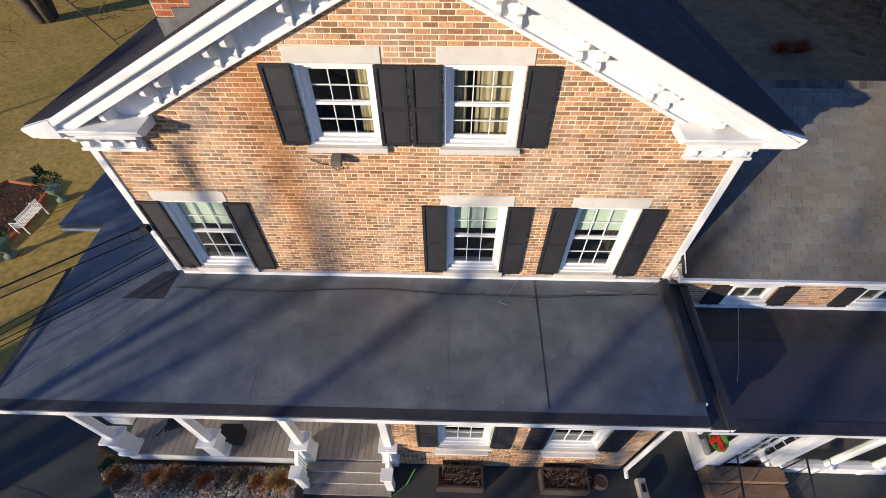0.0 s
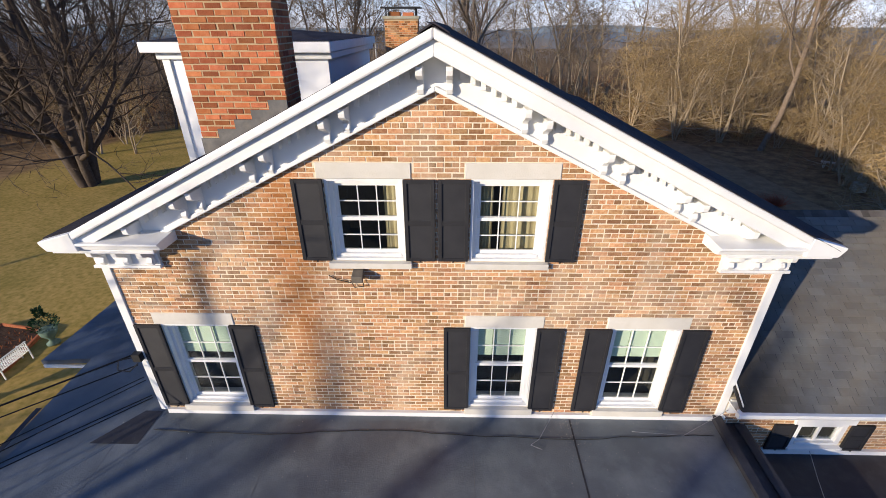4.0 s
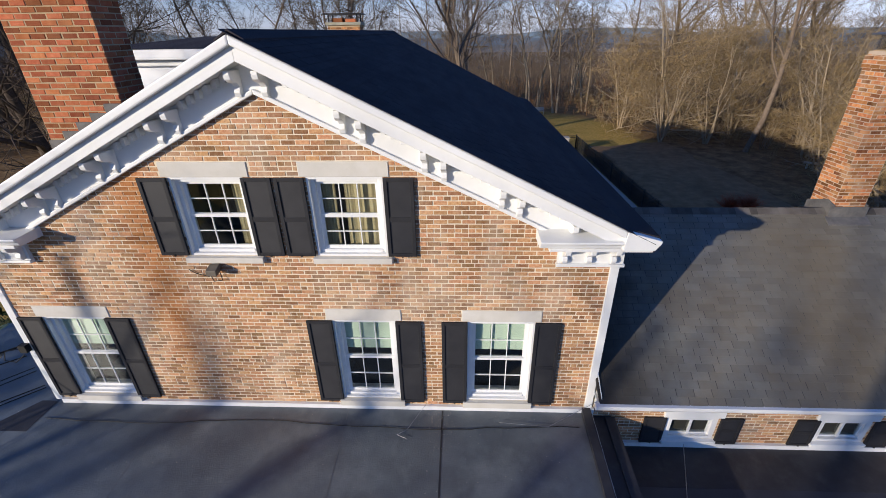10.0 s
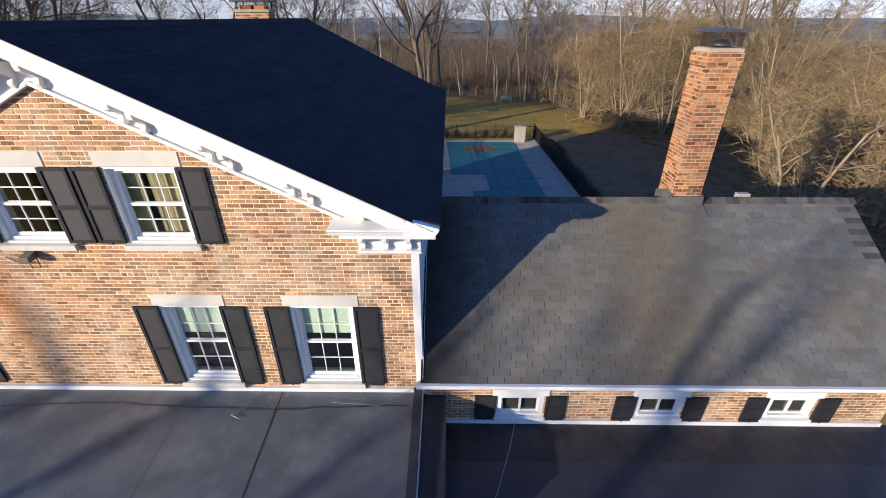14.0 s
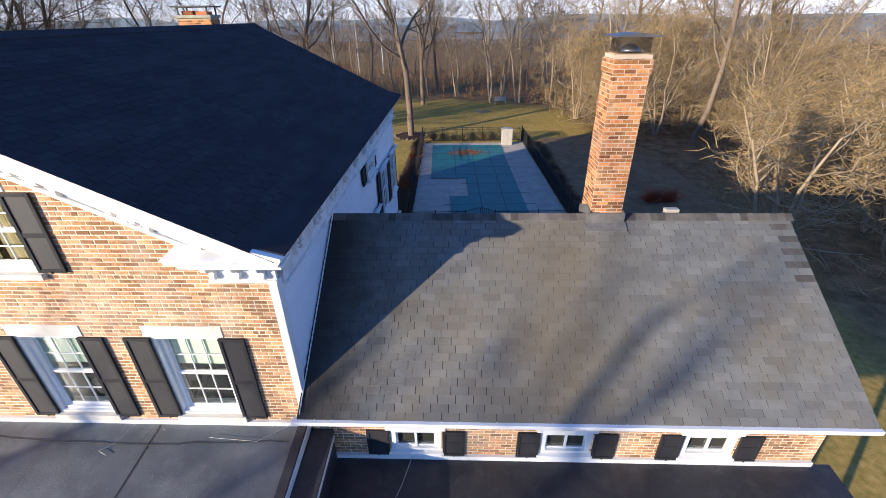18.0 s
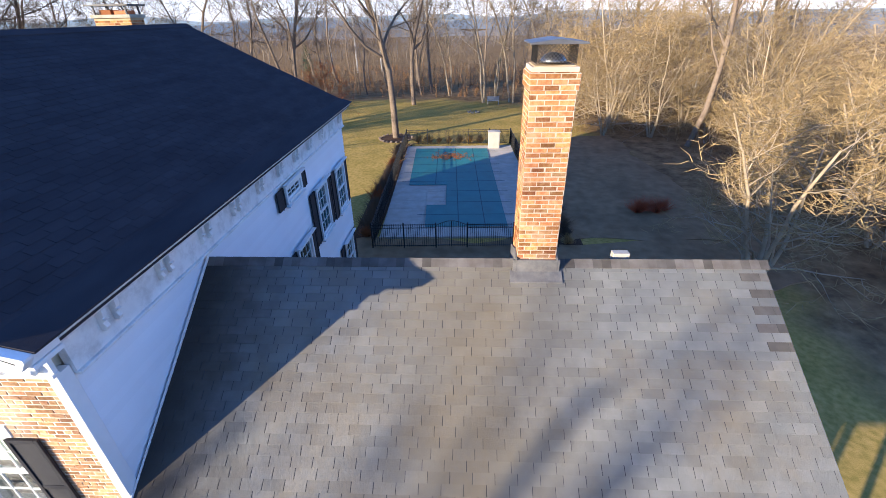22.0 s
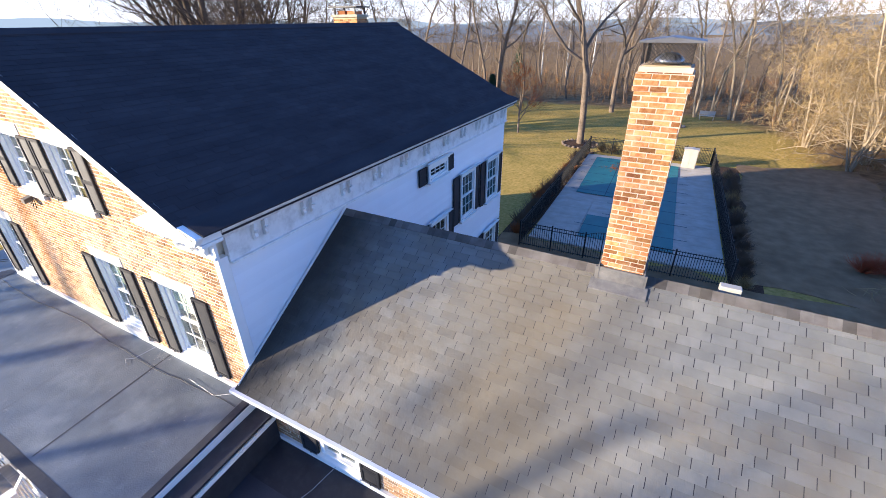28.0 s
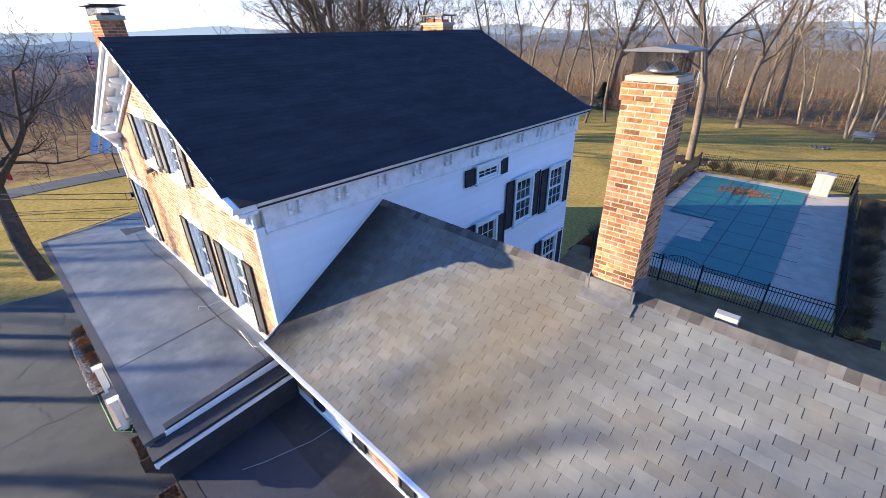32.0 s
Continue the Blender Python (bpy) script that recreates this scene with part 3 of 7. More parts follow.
def shutter(m, w, h, parent, label=""):
    """A louvred shutter in wall coordinates, its lower left corner at the origin."""
    sh = new("shutter")
    sh.parent = parent
    st = 0.05
    f = Shape(m)
    f.box(0, -0.045, 0, st, -0.01, h).box(w - st, -0.045, 0, w, -0.01, h)
    f.box(st, -0.045, 0, w - st, -0.01, st).box(st, -0.045, h - st, w - st, -0.01, h).box(st, -0.042, h * 0.46, w - st, -0.01, h * 0.46 + 0.07)
    part("shutter_frame", f, SHUTTER, sh, bevel=0.004)
    for lo, hi in ((st, h * 0.46), (h * 0.46 + 0.07, h - st)):
        s = Shape(m)
        n = max(3, int((hi - lo) / 0.034))
        for i in range(n):
            z = lo + (hi - lo) * i / n
            d = (hi - lo) / n
            s.add([(st, -0.033, z), (w - st, -0.033, z), (w - st, -0.018, z + d * 1.25), (st, -0.018, z + d * 1.25), (st, -0.025, z), (w - st, -0.025, z)], [(0, 1, 2, 3), (4, 5, 1, 0)])
        s.box(st, -0.016, lo, w - st, -0.012, hi)
        part("louvre_panel", s, SHUTTER, sh)
    tie = Shape(m)
    tie.box(w * 0.5 - 0.010, -0.055, -0.012, w * 0.5 + 0.010, -0.03, 0.02)
    part("shutter_dog", tie, IRON, sh)
    return sh


def tabs(m, width, length, tab, exposure, top_inset=0.0, keep=None, thick=0.006, gap=0.010, seed=5):
    """Shingle tabs on a slope: x across, y up the slope, z out of it. Returns (x, y, w) of each tab."""
    rnd = random.Random(seed)
    out = []
    for row in range(int(length / exposure)):
        y = row * exposure
        x = -(tab / 2 if row % 2 else 0) - tab * 0.12 * (row % 3)
        while x < width:
            a, b = max(x, 0), min(x + tab, width)
            if b - a > 0.03 and (keep is None or keep((a + b) / 2, y)):
                out.append((a + gap / 2, y, b - a - gap, rnd.uniform(0, 0.002)))
            x += tab
    return out


def shingled(rows, m, parent, material, exposure, singles=300, near=None, thick=0.008):
    ranked = sorted(rows, key=near) if near else rows

    def tab(s, x, y, w, lift):
        e = exposure * 1.04
        z0, z1 = thick + lift, 0.002
        s.add([(x, y, -0.002), (x + w, y, -0.002), (x, y, z0), (x + w, y, z0), (x, y + e, z1), (x + w, y + e, z1)], [(0, 1, 3, 2), (2, 3, 5, 4), (0, 2, 4), (1, 5, 3)])

    shapes = {}
    for x, y, w, lift in ranked[:singles]:
        key = round(w, 2)
        if key not in shapes:
            s = Shape(m.to_3x3().to_4x4())
            tab(s, 0, 0, key, 0)
            shapes[key] = s.mesh("shingle", material)
        piece("shingle", shapes[key], parent, m @ Vector((x, y, lift)))
    rest = Shape(m)
    for x, y, w, lift in ranked[singles:]:
        tab(rest, x, y, w, lift)
    if rest.v:
        part("shingles", rest, material, parent)["kind"] = "stuff"


# ---- ground ----
def terrain(name, x0, x1, y0, y1, step, height, material, label, category):
    nx, ny = int((x1 - x0) / step) + 1, int((y1 - y0) / step) + 1
    v = [(x0 + i * step, y0 + j * step, height(x0 + i * step, y0 + j * step)) for j in range(ny) for i in range(nx)]
    f = [(j * nx + i, j * nx + i + 1, (j + 1) * nx + i + 1, (j + 1) * nx + i) for j in range(ny - 1) for i in range(nx - 1)]
    return alone(name, Shape().add(v, f), material, label, category, kind="structure", smooth=True)


def lawn_z(x, y):
    r = math.hypot(x - 2, y - 8)
    base = -0.03 if r < 45 else -0.03 - (r - 45) * 0.06 if r < 160 else -6.93 - (r - 160) * 0.028
    return max(base, -40) + 0.05 * noise.noise((x * 0.12, y * 0.12, 0)) * (1 if r > 20 else 0) - (0.03 if r > 20 else 0)


ground = Shape()
RINGS = [0, 3, 6, 10, 14, 18, 22, 26, 30, 35, 40, 46, 53, 62, 75, 95, 120, 160, 220, 320, 480, 750, 1200, 2000, 3200]
SPOKES = 96
gv = [(2 + r * math.cos(2 * math.pi * k / SPOKES), 8 + r * math.sin(2 * math.pi * k / SPOKES)) for r in RINGS for k in range(SPOKES)]
gfaces = [(i * SPOKES + k, i * SPOKES + (k + 1) % SPOKES, (i + 1) * SPOKES + (k + 1) % SPOKES, (i + 1) * SPOKES + k) for i in range(len(RINGS) - 1) for k in range(SPOKES)]
ground.add([(x, y, lawn_z(x, y)) for x, y in gv], gfaces)
GROUND = alone("ground", ground, LAWN, "dry winter lawn, tan and green, fading into brown scrub", "ground", kind="structure", smooth=True)

DRIVE = alone("driveway", Shape().prism([(-11.6, -4.6), (-11.2, -3.2), (-11.2, -2.3), (-10.8, -1.0), (-9.6, -0.1), (-7.6, 0.5), (-6.4, 0.5), (-6.4, -2.2), (14.5, -2.2), (16.5, -6), (16.5, -26), (-13, -26)], "z", -0.05, 0.0), ASPHALT, "dark worn asphalt driveway beside the house", "driveway", kind="structure")

rnd = random.Random(12)
for ends in (((-11.0, -2.9), (-7.3, -3.3)), ((-8.6, -5.6), (-6.3, -2.87)), ((-2.35, -5.6), (-2.5, -2.6)), ((-6.2, -5.8), (-3.2, -3.2)), ((-10.5, -4.4), (-8.2, -5.2)), ((-7.3, -3.3), (-5.4, -4.6)), ((-4.6, -4.8), (-2.4, -4.2)), ((6.0, -4.0), (9.5, -4.6)), ((1.0, -3.4), (1.6, -5.6))):
    (ax, ay), (bx, by) = ends
    L = math.hypot(bx - ax, by - ay)
    nx, ny = -(by - ay) / L, (bx - ax) / L
    v, off = [], 0.0
    for i in range(25):
        off = off * 0.85 + rnd.gauss(0, 0.035)
        w = 0.007 + 0.008 * rnd.random()
        x, y = ax + (bx - ax) * i / 24 + nx * off, ay + (by - ay) * i / 24 + ny * off
        v += [(x - nx * w, y - ny * w, 0.004), (x + nx * w, y + ny * w, 0.004)]
    part("crack", Shape().add(v, [(2 * i, 2 * i + 2, 2 * i + 3, 2 * i + 1) for i in range(24)]), SEAM, DRIVE)
alone("road", Shape().prism([(-31.3, -40), (-28.9, -40), (-28.6, 4.2), (-28.7, 9.5), (-31.3, 10), (-31.2, 4.6)], "z", -0.2, -0.01), ASPHALT, "grey country road beyond the lawn", "road", kind="structure")

def wobbly(corners, amount, seed):
    """An outline with its edges cut into short, uneven runs."""
    rnd = random.Random(seed)
    out = []
    for (ax, ay), (bx, by) in zip(corners, corners[1:] + corners[:1]):
        n = max(1, int(math.hypot(bx - ax, by - ay) / 1.2))
        out += [(ax + (bx - ax) * i / n + (rnd.gauss(0, amount) if i else 0), ay + (by - ay) * i / n + (rnd.gauss(0, amount) if i else 0)) for i in range(n)]
    return out


alone("bare_soil", Shape().prism(wobbly([(4.72, 9.2), (13.5, 9.6), (19.0, 10.8), (23.5, 12.5), (23.0, 15.9), (3.2, 15.9), (3.2, 12.7), (4.72, 12.7)], 0.25, 2), "z", -0.12, 0.006), SCRUB, "bare brown soil and leaf litter behind the wing", "soil", kind="structure")
alone("bare_soil", Shape().prism(wobbly([(13.9, 15.95), (23.0, 15.95), (22.0, 36.5), (14.6, 35.0)], 0.2, 3), "z", -0.12, 0.010), SCRUB, "brown leaf litter beside the pool fence", "soil", kind="structure")

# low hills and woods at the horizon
for name, dist, tall, width, material, label, seed in (("backdrop", 3000, 16, 22, HILL, "hazy blue hills on the horizon", 1), ("backdrop", 1700, 0, 34, HILL_MID, "hazy blue-grey wooded land", 9), ("backdrop", 900, 0, 26, HILL_NEAR, "distant brown woods on low land, haze added as glow", 5)):
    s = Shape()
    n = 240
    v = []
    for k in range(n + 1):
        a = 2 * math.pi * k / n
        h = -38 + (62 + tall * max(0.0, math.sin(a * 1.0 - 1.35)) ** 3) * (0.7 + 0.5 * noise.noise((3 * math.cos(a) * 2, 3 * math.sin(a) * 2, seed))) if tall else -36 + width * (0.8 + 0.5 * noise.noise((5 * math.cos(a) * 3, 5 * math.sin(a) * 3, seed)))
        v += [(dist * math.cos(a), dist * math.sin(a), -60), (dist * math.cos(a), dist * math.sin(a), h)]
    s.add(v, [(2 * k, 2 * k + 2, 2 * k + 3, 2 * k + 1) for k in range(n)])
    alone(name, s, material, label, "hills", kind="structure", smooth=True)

# ---- main house: walls ----
SLOPE = 0.496
HALF, DEEP = 4.63, 11.5
house = thing("house", "two-storey brick-fronted farmhouse with white trim, black shutters and dark roof", "house")
FRONT = Matrix.Identity(4)
UP, LOW = (6.89, 1.15), (4.16, 1.61)
OPEN_UP = [(-1.40, 1.0, "dark_curtain"), (0.44, 1.0, "curtain")]
OPEN_LOW = [(-4.15, 1.03, "blind"), (0.49, 0.98, "blind"), (2.57, 1.02, "blind")]
HOLES = [(x, UP[0], x + w, UP[0] + UP[1]) for x, w, k in OPEN_UP] + [(x, LOW[0], x + w, LOW[0] + LOW[1]) for x, w, k in OPEN_LOW]
STONES = [(x - 0.09, UP[0] + UP[1], x + w + 0.09, UP[0] + UP[1] + 0.207) for x, w, k in OPEN_UP] + [(x - 0.09, LOW[0] + LOW[1], x + w + 0.09, LOW[0] + LOW[1] + 0.207) for x, w, k in OPEN_LOW]
SILLS = [(h[0] - 0.06, h[1] - 0.1, h[2] + 0.06, h[1]) for h in HOLES]
gable = [(-HALF + 0.08, 7.0), (HALF - 0.08, 7.0), (HALF - 0.08, 7.08), (0.0, 9.38), (-HALF + 0.08, 7.08)]
# the gable over z 7.0 is cut round the upper windows in strips
front_wall = holed(FRONT, -HALF + 0.08, HALF - 0.08, 2.9, 7.0, HOLES, 0.004, 0.30)


def under(x):
    return 9.40 - SLOPE * abs(x)


cuts = sorted({-HALF + 0.08, HALF - 0.08, 0.0, *[h[0] for h in HOLES[:2]], *[h[2] for h in HOLES[:2]]})
for x0, x1 in zip(cuts, cuts[1:]):
    z = 7.0
    if any(h[0] < (x0 + x1) / 2 < h[2] for h in HOLES[:2]):
        z = UP[0] + UP[1]
    front_wall.prism([(x0, z), (x1, z), (x1, under(x1)), (x0, under(x0))], "y", 0.004, 0.30)
FRONT_WALL = sections("front_wall", front_wall, MORTAR, house, "weathered red-orange brick wall with pale mortar")
back = Shape().box(-HALF + 0.05, DEEP - 0.2, 0, HALF - 0.05, DEEP, 7.0).prism([(-HALF + 0.05, 7.0), (HALF - 0.05, 7.0), (0, 9.35)], "y", DEEP - 0.2, DEEP)
part("back_wall", back, CLAP, house)
part("left_wall", Shape().box(-HALF, 0.31, 0, -HALF + 0.2, DEEP - 0.21, 7.0), CLAP, house)
SIDE_WALL = part("side_wall", Shape().box(HALF - 0.2, 0.31, 0, HALF - 0.012, DEEP - 0.21, 7.0), CLAP, house, "white clapboard side wall")
part("attic_floor", Shape().box(-HALF + 0.21, 0.32, 6.3, HALF - 0.21, DEEP - 0.22, 6.34), DARKROOM, house)
for sx in (-1, 1):
    part("corner_board", Shape().box(min(sx * 4.545, sx * 4.665), -0.025, 4.0, max(sx * 4.545, sx * 4.665), 0.14, 6.76), WHITE, house, "white corner board", bevel=0.005)
part("base_board", Shape().box(-4.54, -0.05, 3.93, 4.70, 0.0, 4.03), WHITE, house, "white flashing board along the porch roof")

for x, w, kind in OPEN_UP:
    window(wall_frame((x, 0, UP[0]), 0), w, UP[1], house, inside=kind, sill_h=0.10)
for x, w, kind in OPEN_LOW:
    window(wall_frame((x, 0, LOW[0]), 0), w, LOW[1], house, inside=kind, sill_h=0.13)
for x in (-1.81, -0.415, 0.02, 1.45):
    shutter(wall_frame((x, 0, 6.90), 0), 0.395, 1.14, house)
for x in (-4.54, -3.115, 0.09, 1.465, 2.17, 3.59):
    shutter(wall_frame((x, 0, 4.11), 0), 0.395, 1.66, house)

# ---- main house: cornice ----


def rake(y0, y1, lo, hi, x1, x0=0.0):
    s = Shape()
    for sx in (-1, 1):
        a, b = sx * x0, sx * x1
        pts = [(a, lo - SLOPE * x0), (b, lo - SLOPE * x1), (b, hi - SLOPE * x1), (a, hi - SLOPE * x0)]
        s.prism(pts if sx > 0 else pts[::-1], "y", y0, y1)
    return s


part("rake_frieze", rake(-0.03, 0.012, 9.07, 9.46, 4.6), WHITE, house, "white painted rake frieze")
part("bed_moulding", rake(-0.075, -0.03, 9.07, 9.13, 4.3), WHITE, house, bevel=0.012)
part("rake_soffit", rake(-0.31, 0.0, 9.45, 9.52, 4.50), WHITE, house)
part("rake_corona", rake(-0.345, -0.31, 9.44, 9.60, 4.54), WHITE, house, bevel=0.006)
part("rake_crown", rake(-0.41, -0.31, 9.601, 9.708, 4.53), WHITE, house, bevel=0.02)


def bracket(parent, m, wide=0.075, tall=0.30, deep=0.26, material=None):
    prof = [(-deep, 0), (0, 0), (0, -tall), (-0.06, -tall), (-0.085, -tall * 0.82), (-0.06, -tall * 0.62), (-0.11, -tall * 0.46), (-deep * 0.7, -tall * 0.42), (-deep * 0.95, -tall * 0.3), (-deep, -tall * 0.14)]
    return part("bracket", Shape(m).prism(prof, "x", -wide / 2, wide / 2), material or WHITE, parent, bevel=0.006)


DENTIL = Shape().cbox(-0.028, -0.12, -0.10, 0.028, -0.03, 0.0, 0.003).mesh("dentil", WHITE)
for sx in (-1, 1):
    for x in (0.16, 1.02, 1.26, 2.0, 2.24, 2.98, 3.22, 3.92):
        bracket(house, Matrix.Translation((sx * x, -0.03, 9.45 - SLOPE * x - 0.03)))
    for lo, hi in ((0.24, 0.94), (1.34, 1.92), (2.32, 2.9), (3.30, 3.84)):
        n = int((hi - lo) / 0.115)
        for i in range(n):
            x = lo + (hi - lo) * (i + 0.5) / n
            piece("dentil", DENTIL, house, (sx * x, 0, 9.45 - SLOPE * x))
    # the cornice returns at the eaves
    a, b = sorted((sx * 3.47, sx * 4.90))
    part("return_crown", Shape().prism([(-0.31, 7.19), (-0.365, 7.21), (-0.38, 7.26), (-0.41, 7.28), (-0.41, 7.31), (0.0, 7.335), (0.0, 7.19)], "x", a, b), WHITE, house, "white cornice return", bevel=0.006)
    tip = [(sx * 4.53, 7.455), (sx * 4.97, 7.333), (sx * 4.97, 7.30), (sx * 4.90, 7.20), (sx * 4.50, 7.20)]
    part("flared_tip", Shape().prism(tip if sx < 0 else tip[::-1], "y", -0.413, -0.31), WHITE, house, bevel=0.008)
    a, b = sorted((sx * 3.60, sx * 4.92))
    part("return_corona", Shape().box(a, -0.33, 7.135, b, -0.002, 7.188), WHITE, house, bevel=0.008)
    a, b = sorted((sx * 3.79, sx * 4.69))
    part("return_frieze", Shape().box(a, -0.05, 6.80, b, -0.001, 7.133), WHITE, house)
    part("return_moulding", Shape().box(a - 0.015, -0.085, 6.775, b + 0.015, -0.001, 6.82), WHITE, house, bevel=0.008)
    for x in (3.87, 4.20, 4.53):
        bracket(house, Matrix.Translation((sx * x, -0.05, 7.133)), 0.075, 0.29, 0.22)
        bracket(house, Matrix.Translation((sx * (x + 0.16), -0.05, 7.133)), 0.06, 0.08, 0.16) if x < 4.5 else None
# eaves along the sides
for sx in (-1, 1):
    prof = [(sx * 4.63, 7.12), (sx * 4.80, 7.12), (sx * 4.83, 7.18), (sx * 4.93, 7.27), (sx * 4.94, 7.32), (sx * 4.76, 7.36), (sx * 4.63, 7.40)]
    part("eave_cornice", Shape().prism(prof, "y", 0.0, DEEP + 0.35), PEELING, house, "peeling white eaves cornice")
    part("eave_frieze", Shape().box(min(sx * 4.60, sx * 4.70), 0.15, 6.66, max(sx * 4.60, sx * 4.70), DEEP, 7.118), PEELING, house)
    part("eave_moulding", Shape().box(min(sx * 4.62, sx * 4.745), 0.15, 6.62, max(sx * 4.62, sx * 4.745), DEEP, 6.66), PEELING, house, bevel=0.01)
    if sx > 0:
        for i in range(11):
            for dy in (0, 0.2):
                bracket(house, wall_frame((4.70, 0.62 + i * 1.03 + dy, 7.115), 90), 0.06, 0.28, 0.10, PEELING)

# ---- main house: roof ----
roof_shape = Shape()
RUN = 4.886
for sx in (-1, 1):
    o = [(0, 9.62), (sx * RUN, 9.62 - SLOPE * RUN), (sx * RUN, 9.715 - SLOPE * RUN), (0, 9.715)]
    roof_shape.prism(o if sx > 0 else o[::-1], "y", -0.305, DEEP + 0.42)
ROOF = part("roof", roof_shape, SHINGLE_DARK, house, "black asphalt-shingle gable roof")
for sx in (-1, 1):
    kick = [(sx * 4.53, 7.40), (sx * 4.985, 7.322), (sx * 4.985, 7.345), (sx * 4.53, 7.466)]
    part("eave_course", Shape().prism(kick if sx > 0 else kick[::-1], "y", -0.308, DEEP + 0.42), SHINGLE_DARK, house, "flared lowest courses of the roof")
part("ridge_cap", Shape().prism([(-0.16, 9.64), (0, 9.735), (0.16, 9.64), (0.16, 9.66), (0, 9.755), (-0.16, 9.66)], "y", -0.37, DEEP + 0.42), SHINGLE_DARK, house)

# side windows
SIDE = [(5.95, 1.05, 6.08, 0.42, False), (7.85, 1.03, 4.20, 1.5, True), (9.82, 1.05, 4.12, 1.5, True), (5.97, 1.03, 3.35, 1.5, True), (9.82, 1.05, 1.45, 1.5, True)]
for y, w, z, h, dbl in SIDE:
    m = wall_frame((HALF + 0.115, y, z), 90)
    window(m, w, h, house, inside="dark", double=dbl, stone=False, recess=0.03, cols=3, rows=2, shallow=True)
    part("head_ledge", Shape(m).box(-0.12, -0.10, h + 0.072, w + 0.12, 0.0, h + 0.10), WHITE, house, "white ledge over the window")
    for dy in (-0.42, w + 0.015):
        shutter(wall_frame((HALF + 0.035, y + dy, z - 0.02), 90), 0.4, h + 0.03, house)

# ---- wing ----
wing = thing("house_wing", "low brick wing with grey shingle roof, small windows and black shutters", "house wing")
WX0, WX1, EAVE, RIDGE_Y, RIDGE_Z = 4.70, 13.02, 4.50, 2.78, 6.51
WS = (RIDGE_Z - EAVE) / (RIDGE_Y + 0.33)
WOPEN = [(5.98, 0.84), (8.49, 0.83), (10.82, 0.84)]
WHOLES = [(x, 3.34, x + w, 3.86) for x, w in WOPEN]
WING_WALL = sections("front_wall", holed(Matrix.Identity(4), WX0, WX1, 0, 4.42, WHOLES, 0.004, 0.25), MORTAR, wing, "red-orange brick wall of the wing")
for x, w in WOPEN:
    window(wall_frame((x, 0, 3.34), 0), w, 0.52, wing, cols=2, rows=1, double=False, stone=False, recess=0.03, sash=0.028, shallow=True)
    part("mullion", Shape().box(x + w / 2 - 0.022, 0.018, 3.42, x + w / 2 + 0.022, 0.036, 3.77), WHITE, wing, bevel=0.004)
    part("lintel_board", Shape().cbox(x - 0.08, -0.034, 3.856, x + w + 0.08, 0.012, 4.005, 0.006), WHITE, wing)
    part("apron_sill", Shape().cbox(x - 0.03, -0.07, 3.252, x + w + 0.03, 0.012, 3.325, 0.006), WHITE, wing)
    for dx in (-0.40, w + 0.03):
        shutter(wall_frame((x + dx, 0, 3.26), 0), 0.37, 0.59, wing)
part("eave_frieze", Shape().box(WX0, -0.04, 4.12, WX1, 0.0, 4.40), WHITE, wing)
part("base_trim", Shape().box(WX0, -0.05, 3.16, WX1, 0.0, 3.25), WHITE, wing, "white flashing trim")
part("fascia", Shape().box(WX0 - 0.10, -0.33, 4.36, WX1 + 0.26, -0.30, 4.49), WHITE, wing)
part("soffit", Shape().box(WX0 - 0.04, -0.30, 4.36, WX1 + 0.26, -0.0, 4.38), WHITE, wing)
g = Shape().prism([(-0.33, 4.49), (-0.42, 4.49), (-0.42, 4.43), (-0.40, 4.39), (-0.33, 4.39)], "x", WX0 - 0.13, WX1 + 0.28)
part("gutter", g, WHITE, wing, "white eaves gutter", bevel=0.006)
part("gable_wall", Shape().prism([(0.26, 0), (5.55, 0), (5.55, 4.42), (RIDGE_Y, 6.35), (0.26, 4.6)], "x", WX1 - 0.2, WX1), MORTAR, wing)
part("back_wall", Shape().box(WX0, 5.36, 0, WX1 - 0.21, 5.55, 4.42), MORTAR, wing)
wr = Shape()
wr.prism([(-0.36, EAVE - 0.06), (RIDGE_Y, RIDGE_Z - 0.04), (RIDGE_Y, RIDGE_Z), (-0.36, EAVE - 0.02)], "x", WX0 - 0.06, WX1 + 0.27)
wr.prism([(5.92, EAVE - 0.06), (5.92, EAVE - 0.02), (RIDGE_Y, RIDGE_Z), (RIDGE_Y, RIDGE_Z - 0.04)], "x", WX0 - 0.06, WX1 + 0.27)
WING_ROOF = part("roof", wr, SEAM, wing, "weathered grey asphalt-shingle roof")
part("rake_board", Shape().prism([(-0.33, 4.36), (RIDGE_Y, 6.36), (RIDGE_Y, 6.47), (-0.33, 4.46)], "x", WX1 + 0.21, WX1 + 0.25).prism([(5.9, 4.36), (5.9, 4.46), (RIDGE_Y, 6.47), (RIDGE_Y, 6.36)], "x", WX1 + 0.21, WX1 + 0.25), WHITE, wing)
part("step_flashing", Shape().prism([(-0.3, EAVE + 0.0), (RIDGE_Y, RIDGE_Z + 0.02), (RIDGE_Y, RIDGE_Z + 0.09), (-0.3, EAVE + 0.06)], "x", HALF + 0.045, HALF + 0.052), WHITE, wing)


